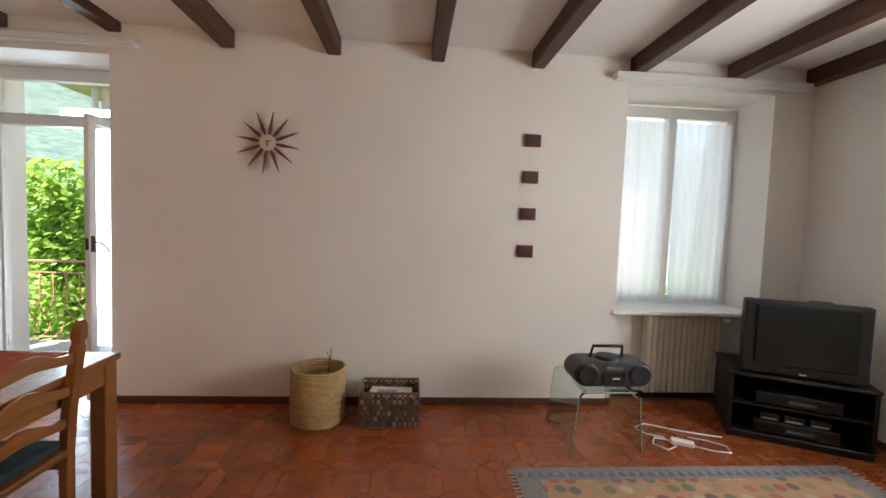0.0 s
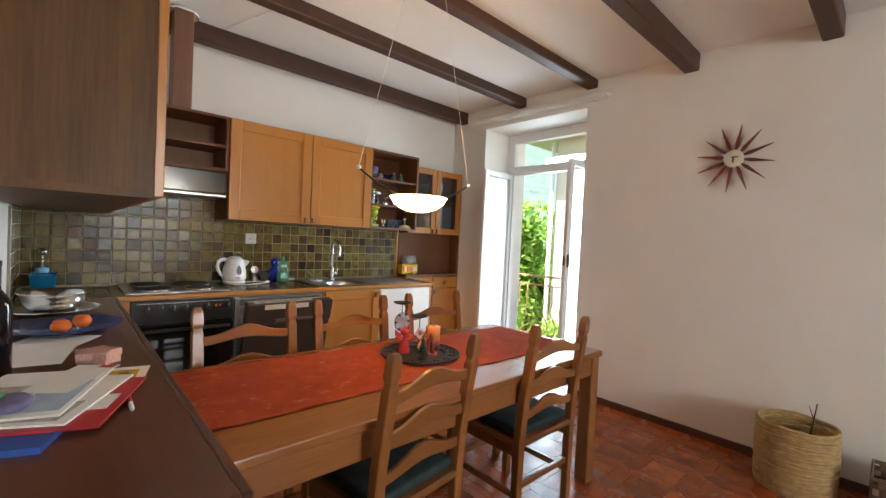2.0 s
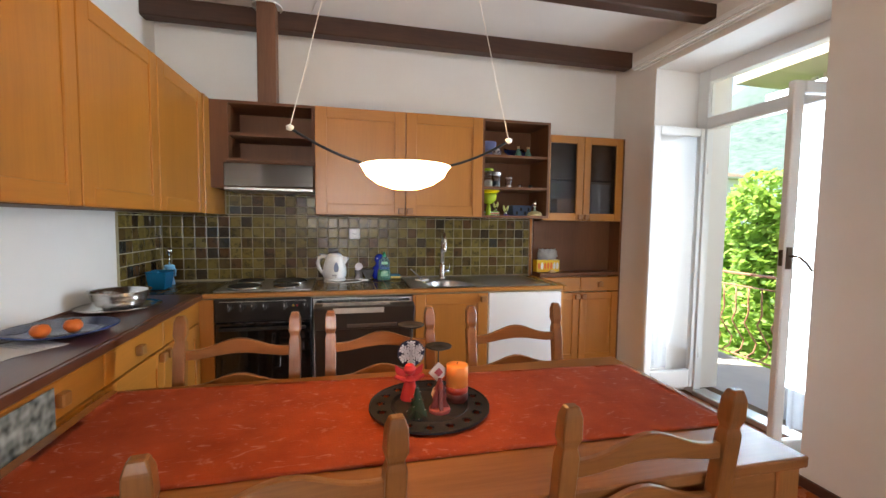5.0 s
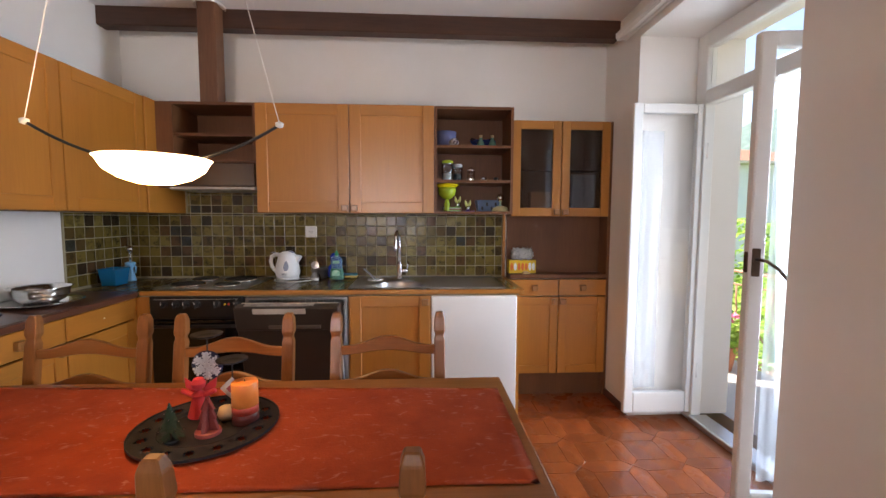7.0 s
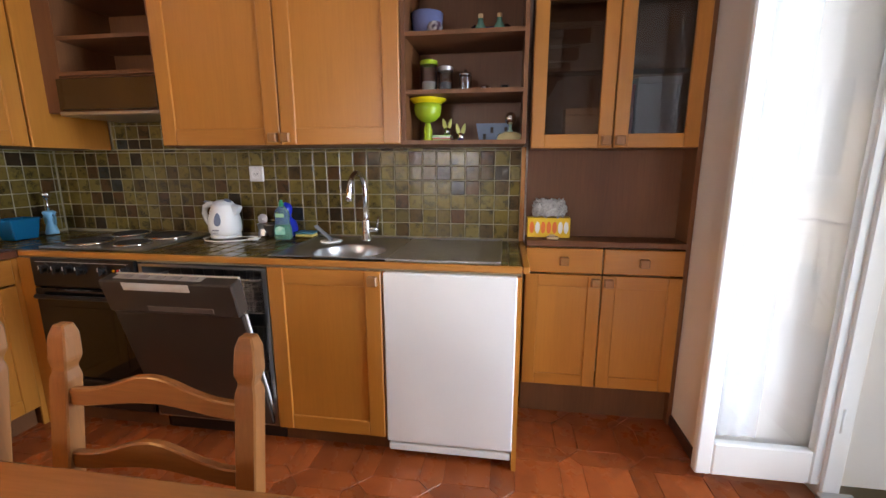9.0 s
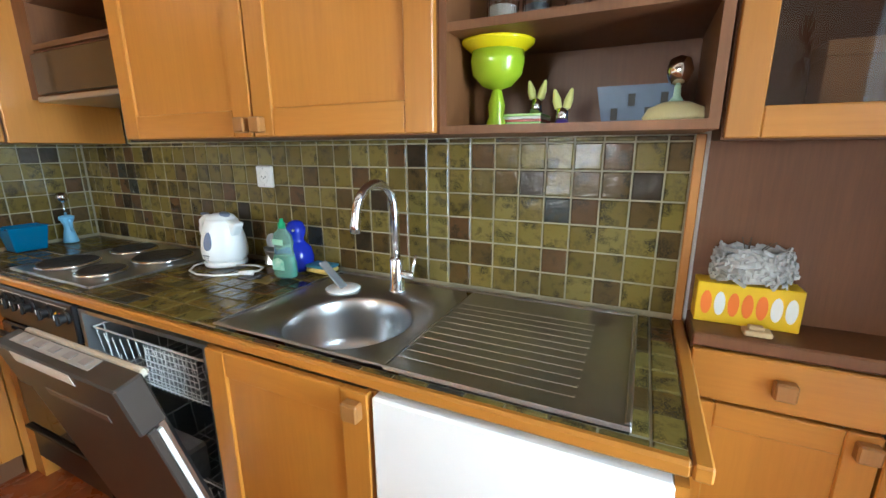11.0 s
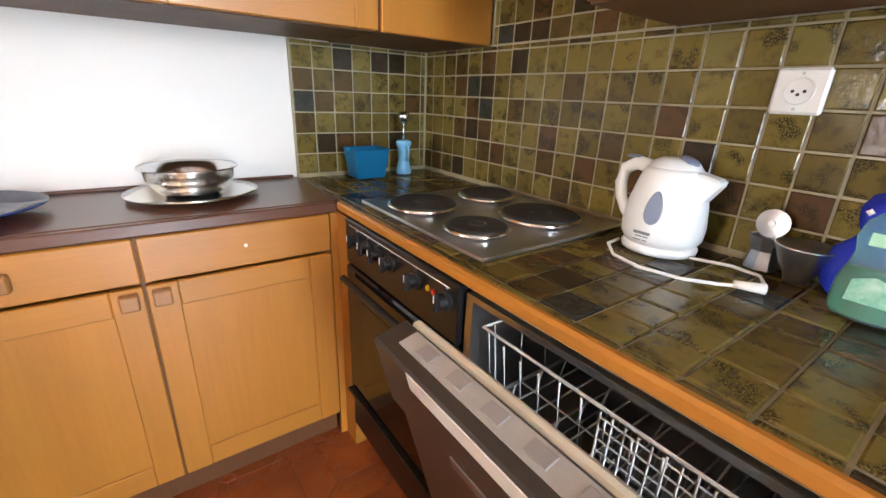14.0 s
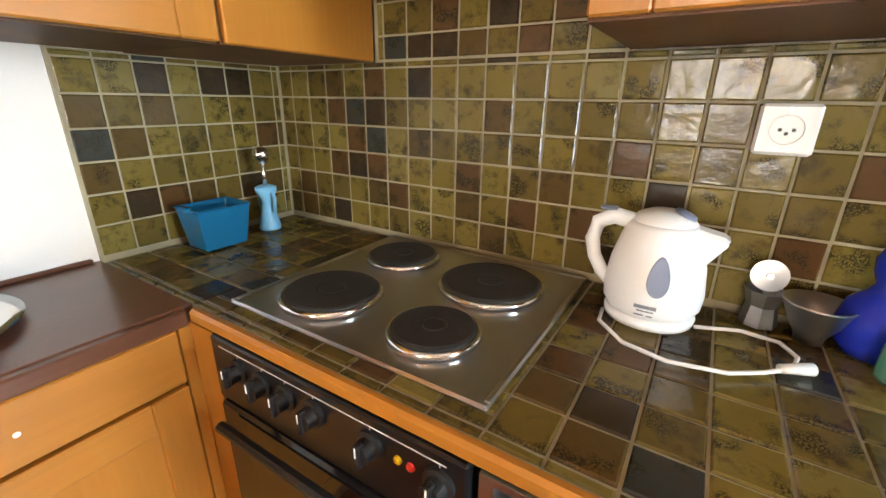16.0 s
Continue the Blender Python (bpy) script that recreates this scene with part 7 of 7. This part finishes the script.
_my = nd(GLAZE, "Mix"); _my.data_type = 'RGBA'; ln(GLAZE, _sp.outputs[0], _my.inputs[0]); ln(GLAZE, _mx.outputs[2], _my.inputs[6]); _my.inputs[7].default_value = (.022, .017, .009, 1)
ln(GLAZE, _my.outputs[2], bsdf(GLAZE).inputs["Base Color"])
_n2 = nd(GLAZE, "TexNoise", Scale=22.0, Detail=3.0, Roughness=.55); ln(GLAZE, _ad.outputs[0], _n2.inputs["Vector"]); bump(GLAZE, _n2.outputs[0], .50, .006)
P, GAP, TH = .0763, .0046, .006


def tile_mesh(name, w_, l_, m, th=TH, ch=.0028):
    """Pillow-edged tile lying in x and y, rising along z."""
    own = bmesh.new()
    lo = [own.verts.new((a * w_ / 2, b * l_ / 2, 0)) for a, b in ((-1, -1), (1, -1), (1, 1), (-1, 1))]
    md = [own.verts.new((a * w_ / 2, b * l_ / 2, th - ch)) for a, b in ((-1, -1), (1, -1), (1, 1), (-1, 1))]
    hi = [own.verts.new((a * (w_ / 2 - ch), b * (l_ / 2 - ch), th)) for a, b in ((-1, -1), (1, -1), (1, 1), (-1, 1))]
    for a, b in ((lo, md), (md, hi)):
        for k in range(4):
            own.faces.new((a[k], a[(k + 1) % 4], b[(k + 1) % 4], b[k]))
    own.faces.new(hi)
    me = bpy.data.meshes.new(name); own.to_mesh(me); own.free(); me.materials.append(m)
    return me


meshes = {}
rnd = random.Random(12)


def lay(parent, a0, a1, b0, b1, basis, m=None, name="tile"):
    """One tile between a0..a1 and b0..b1 on the plane given by basis(a, b)."""
    key = (round(a1 - a0, 3), round(b1 - b0, 3))
    if key not in meshes:
        meshes[key] = tile_mesh("tile", key[0] - GAP, key[1] - GAP, GLAZE)
    ob = new(name, meshes[key]); ob.parent = parent
    mtx = basis((a0 + a1) / 2, (b0 + b1) / 2) @ pose(0, 0, 0, rnd.uniform(-1.3, 1.3), rnd.uniform(-1.3, 1.3), 0)
    ob.matrix_local = Matrix.Translation(-where(parent)) @ mtx
    return ob


def spans(start, lo, hi, P=P, least=.012):
    """Grid cells of the pitch clipped to lo..hi."""
    k = math.floor((lo - start) / P); out_ = []
    while start + k * P < hi - 1e-6:
        a, b = max(lo, start + k * P), min(hi, start + (k + 1) * P)
        if b - a > least:
            out_.append((a, b))
        k += 1
    return out_


# west splashback
XT = XW + .012
bsw = thing("splashback_west", (XW, 1.8, CT), "glossy olive and brown glazed tile splashback", "tile wall", kind="structure")
part("grout_bed", box(XW - .002, XT - .001, YS, 3.168, CT - .03, 1.391), GROUT, bsw); part("grout_bed", box(XW - .002, XT - .001, .79, 1.437, 1.391, 1.60), GROUT, bsw)
part("edge_strip", box(XW - .002, XT + .010, 3.168, 3.190, CT, 1.392, .002), HONEY, bsw)
wbasis = lambda a, b: Matrix.Translation((XT - .0040, a, b)) @ Matrix.Rotation(radians(90), 4, 'Y') @ Matrix.Rotation(radians(90), 4, 'Z')
for b0, b1 in spans(.917, CT, 1.391, .0763):
    for a0, a1 in spans(3.110, YS + .014, 3.166, .0763):
        lay(bsw, a0, a1, b0, b1, wbasis)
for b0, b1 in spans(.917, 1.393, 1.575, .0763):
    for a0, a1 in spans(3.110, .80, 1.437, .0763):
        lay(bsw, a0, a1, b0, b1, wbasis)
# south splashback
YT = YS + .012
bss = thing("splashback_south", (-3.76, YS, CT), "glossy olive and brown glazed tile splashback in the corner", "tile wall", kind="structure")
part("grout_bed", box(XW + .002, -3.466, YS - .002, YT - .001, CT - .02, UBS + .001), GROUT, bss)
sbasis = lambda a, b: Matrix.Translation((a, YT - .0040, b)) @ Matrix.Rotation(radians(-90), 4, 'X')
for b0, b1 in spans(.917, CT, UBS, .0763):
    for a0, a1 in spans(-3.4705, XT + .006, -3.470, .0782):
        lay(bss, a0, a1, b0, b1, sbasis)
# worktop tiles, leaving out the hob and the sink
tbasis = lambda a, b: Matrix.Translation((a, b, CT - .0080))
for a0, a1 in spans(-3.487, XT + .006, -3.4685, .0800):
    for b0, b1 in spans(1.432, YT + .006, 3.167, .0800):
        for (c0, c1, e0, e1) in ([(a0, a1, b0, b1)]):
            pieces = [(a0, a1, b0, b1)]
            for (hx0, hx1, hy0, hy1) in ((HX0 + .006, HX1 - .006, HY0 + .006, HY1 - .006), (SX0 + .006, SX1 - .006, SY0 + .006, SY1 - .006)):
                nxt = []
                for (p0, p1, q0, q1) in pieces:
                    if p1 <= hx0 or p0 >= hx1 or q1 <= hy0 or q0 >= hy1:
                        nxt.append((p0, p1, q0, q1)); continue
                    if p0 < hx0: nxt.append((p0, hx0, q0, q1))
                    if p1 > hx1: nxt.append((hx1, p1, q0, q1))
                    if q0 < hy0: nxt.append((max(p0, hx0), min(p1, hx1), q0, hy0))
                    if q1 > hy1: nxt.append((max(p0, hx0), min(p1, hx1), hy1, q1))
                pieces = nxt
            for (p0, p1, q0, q1) in pieces:
                if p1 - p0 > .012 and q1 - q0 > .012:
                    lay(ct, p0, p1, q0, q1, tbasis)

# floor: squares with long pointed tiles between them
FA, FW = .197, .100
FP, FX, FY = FA + FW, -3.528, 1.083
_oi = nd(TERRA, "ObjectInfo"); _hs = nd(TERRA, "HueSaturation"); _ml = nd(TERRA, "MapRange"); _ml.inputs["To Min"].default_value, _ml.inputs["To Max"].default_value = .72, 1.22
_src = bsdf(TERRA).inputs["Base Color"].links[0].from_socket
ln(TERRA, _oi.outputs["Random"], _ml.inputs["Value"]); ln(TERRA, _ml.outputs[0], _hs.inputs["Value"]); ln(TERRA, _src, _hs.inputs["Color"]); ln(TERRA, _hs.outputs[0], bsdf(TERRA).inputs["Base Color"])


def flat_tile(outline, g=.0015, th=.005):
    own = bmesh.new(); n_ = len(outline)
    cx0, cy0 = sum(p[0] for p in outline) / n_, sum(p[1] for p in outline) / n_

    def ring(s_, z):
        return [own.verts.new((cx0 + (a - cx0) * s_, cy0 + (b - cy0) * s_, z)) for a, b in outline]
    lo, md, hi = ring(.990, 0), ring(.990, th - .0012), ring(.980, th)
    for a, b in ((lo, md), (md, hi)):
        for k in range(n_):
            own.faces.new((a[k], a[(k + 1) % n_], b[(k + 1) % n_], b[k]))
    own.faces.new(hi); bmesh.ops.recalc_face_normals(own, faces=own.faces)
    return own


h2 = FA / 2; q2 = FW / 2
SQ = [(-h2, -h2), (h2, -h2), (h2, h2), (-h2, h2)]
PV = [(-q2, -h2), (0, -h2 - q2), (q2, -h2), (q2, h2), (0, h2 + q2), (-q2, h2)]
PH = [(b, a) for a, b in PV]
fm = {}
for nm, ol_ in (("square", SQ), ("upright", PV), ("level", PH)):
    b_ = flat_tile(ol_); me = bpy.data.meshes.new("floor_tile"); b_.to_mesh(me); b_.free(); me.materials.append(TERRA); fm[nm] = me
rest_v, rest_f = [], []
for i in range(-3, 24):
    for j in range(-12, 12):
        cx1, cy1 = FX + h2 + i * FP, FY + h2 + j * FP
        for nm, dx, dy in (("square", 0, 0), ("upright", FP / 2, 0), ("level", 0, FP / 2)):
            x, y = cx1 + dx, cy1 + dy
            if not (XW - .05 < x < XE + .05 and YB < y < 4.25):
                continue
            if y > YN + .0 and not (DOOR_L < x < DOOR_R):
                continue
            if y > 4.20:
                continue
            if -3.55 < x < -1.15 and .9 < y < 4.25:
                t_ = new("floor_tile", fm[nm]); t_.parent = floor; t_.location = (x, y, -.005)
            else:
                base = len(rest_v); me = fm[nm]
                rest_v += [(v.co.x + x, v.co.y + y, v.co.z - .005) for v in me.vertices]
                rest_f += [[base + k for k in p.vertices] for p in me.polygons]
me = bpy.data.meshes.new("far_floor_tiles"); me.from_pydata(rest_v, [], rest_f); me.materials.append(TERRA)
ft = new("far_floor_tiles", me); ft.parent = floor; tagged(ft, "glossy terracotta floor tiles", kind="stuff")
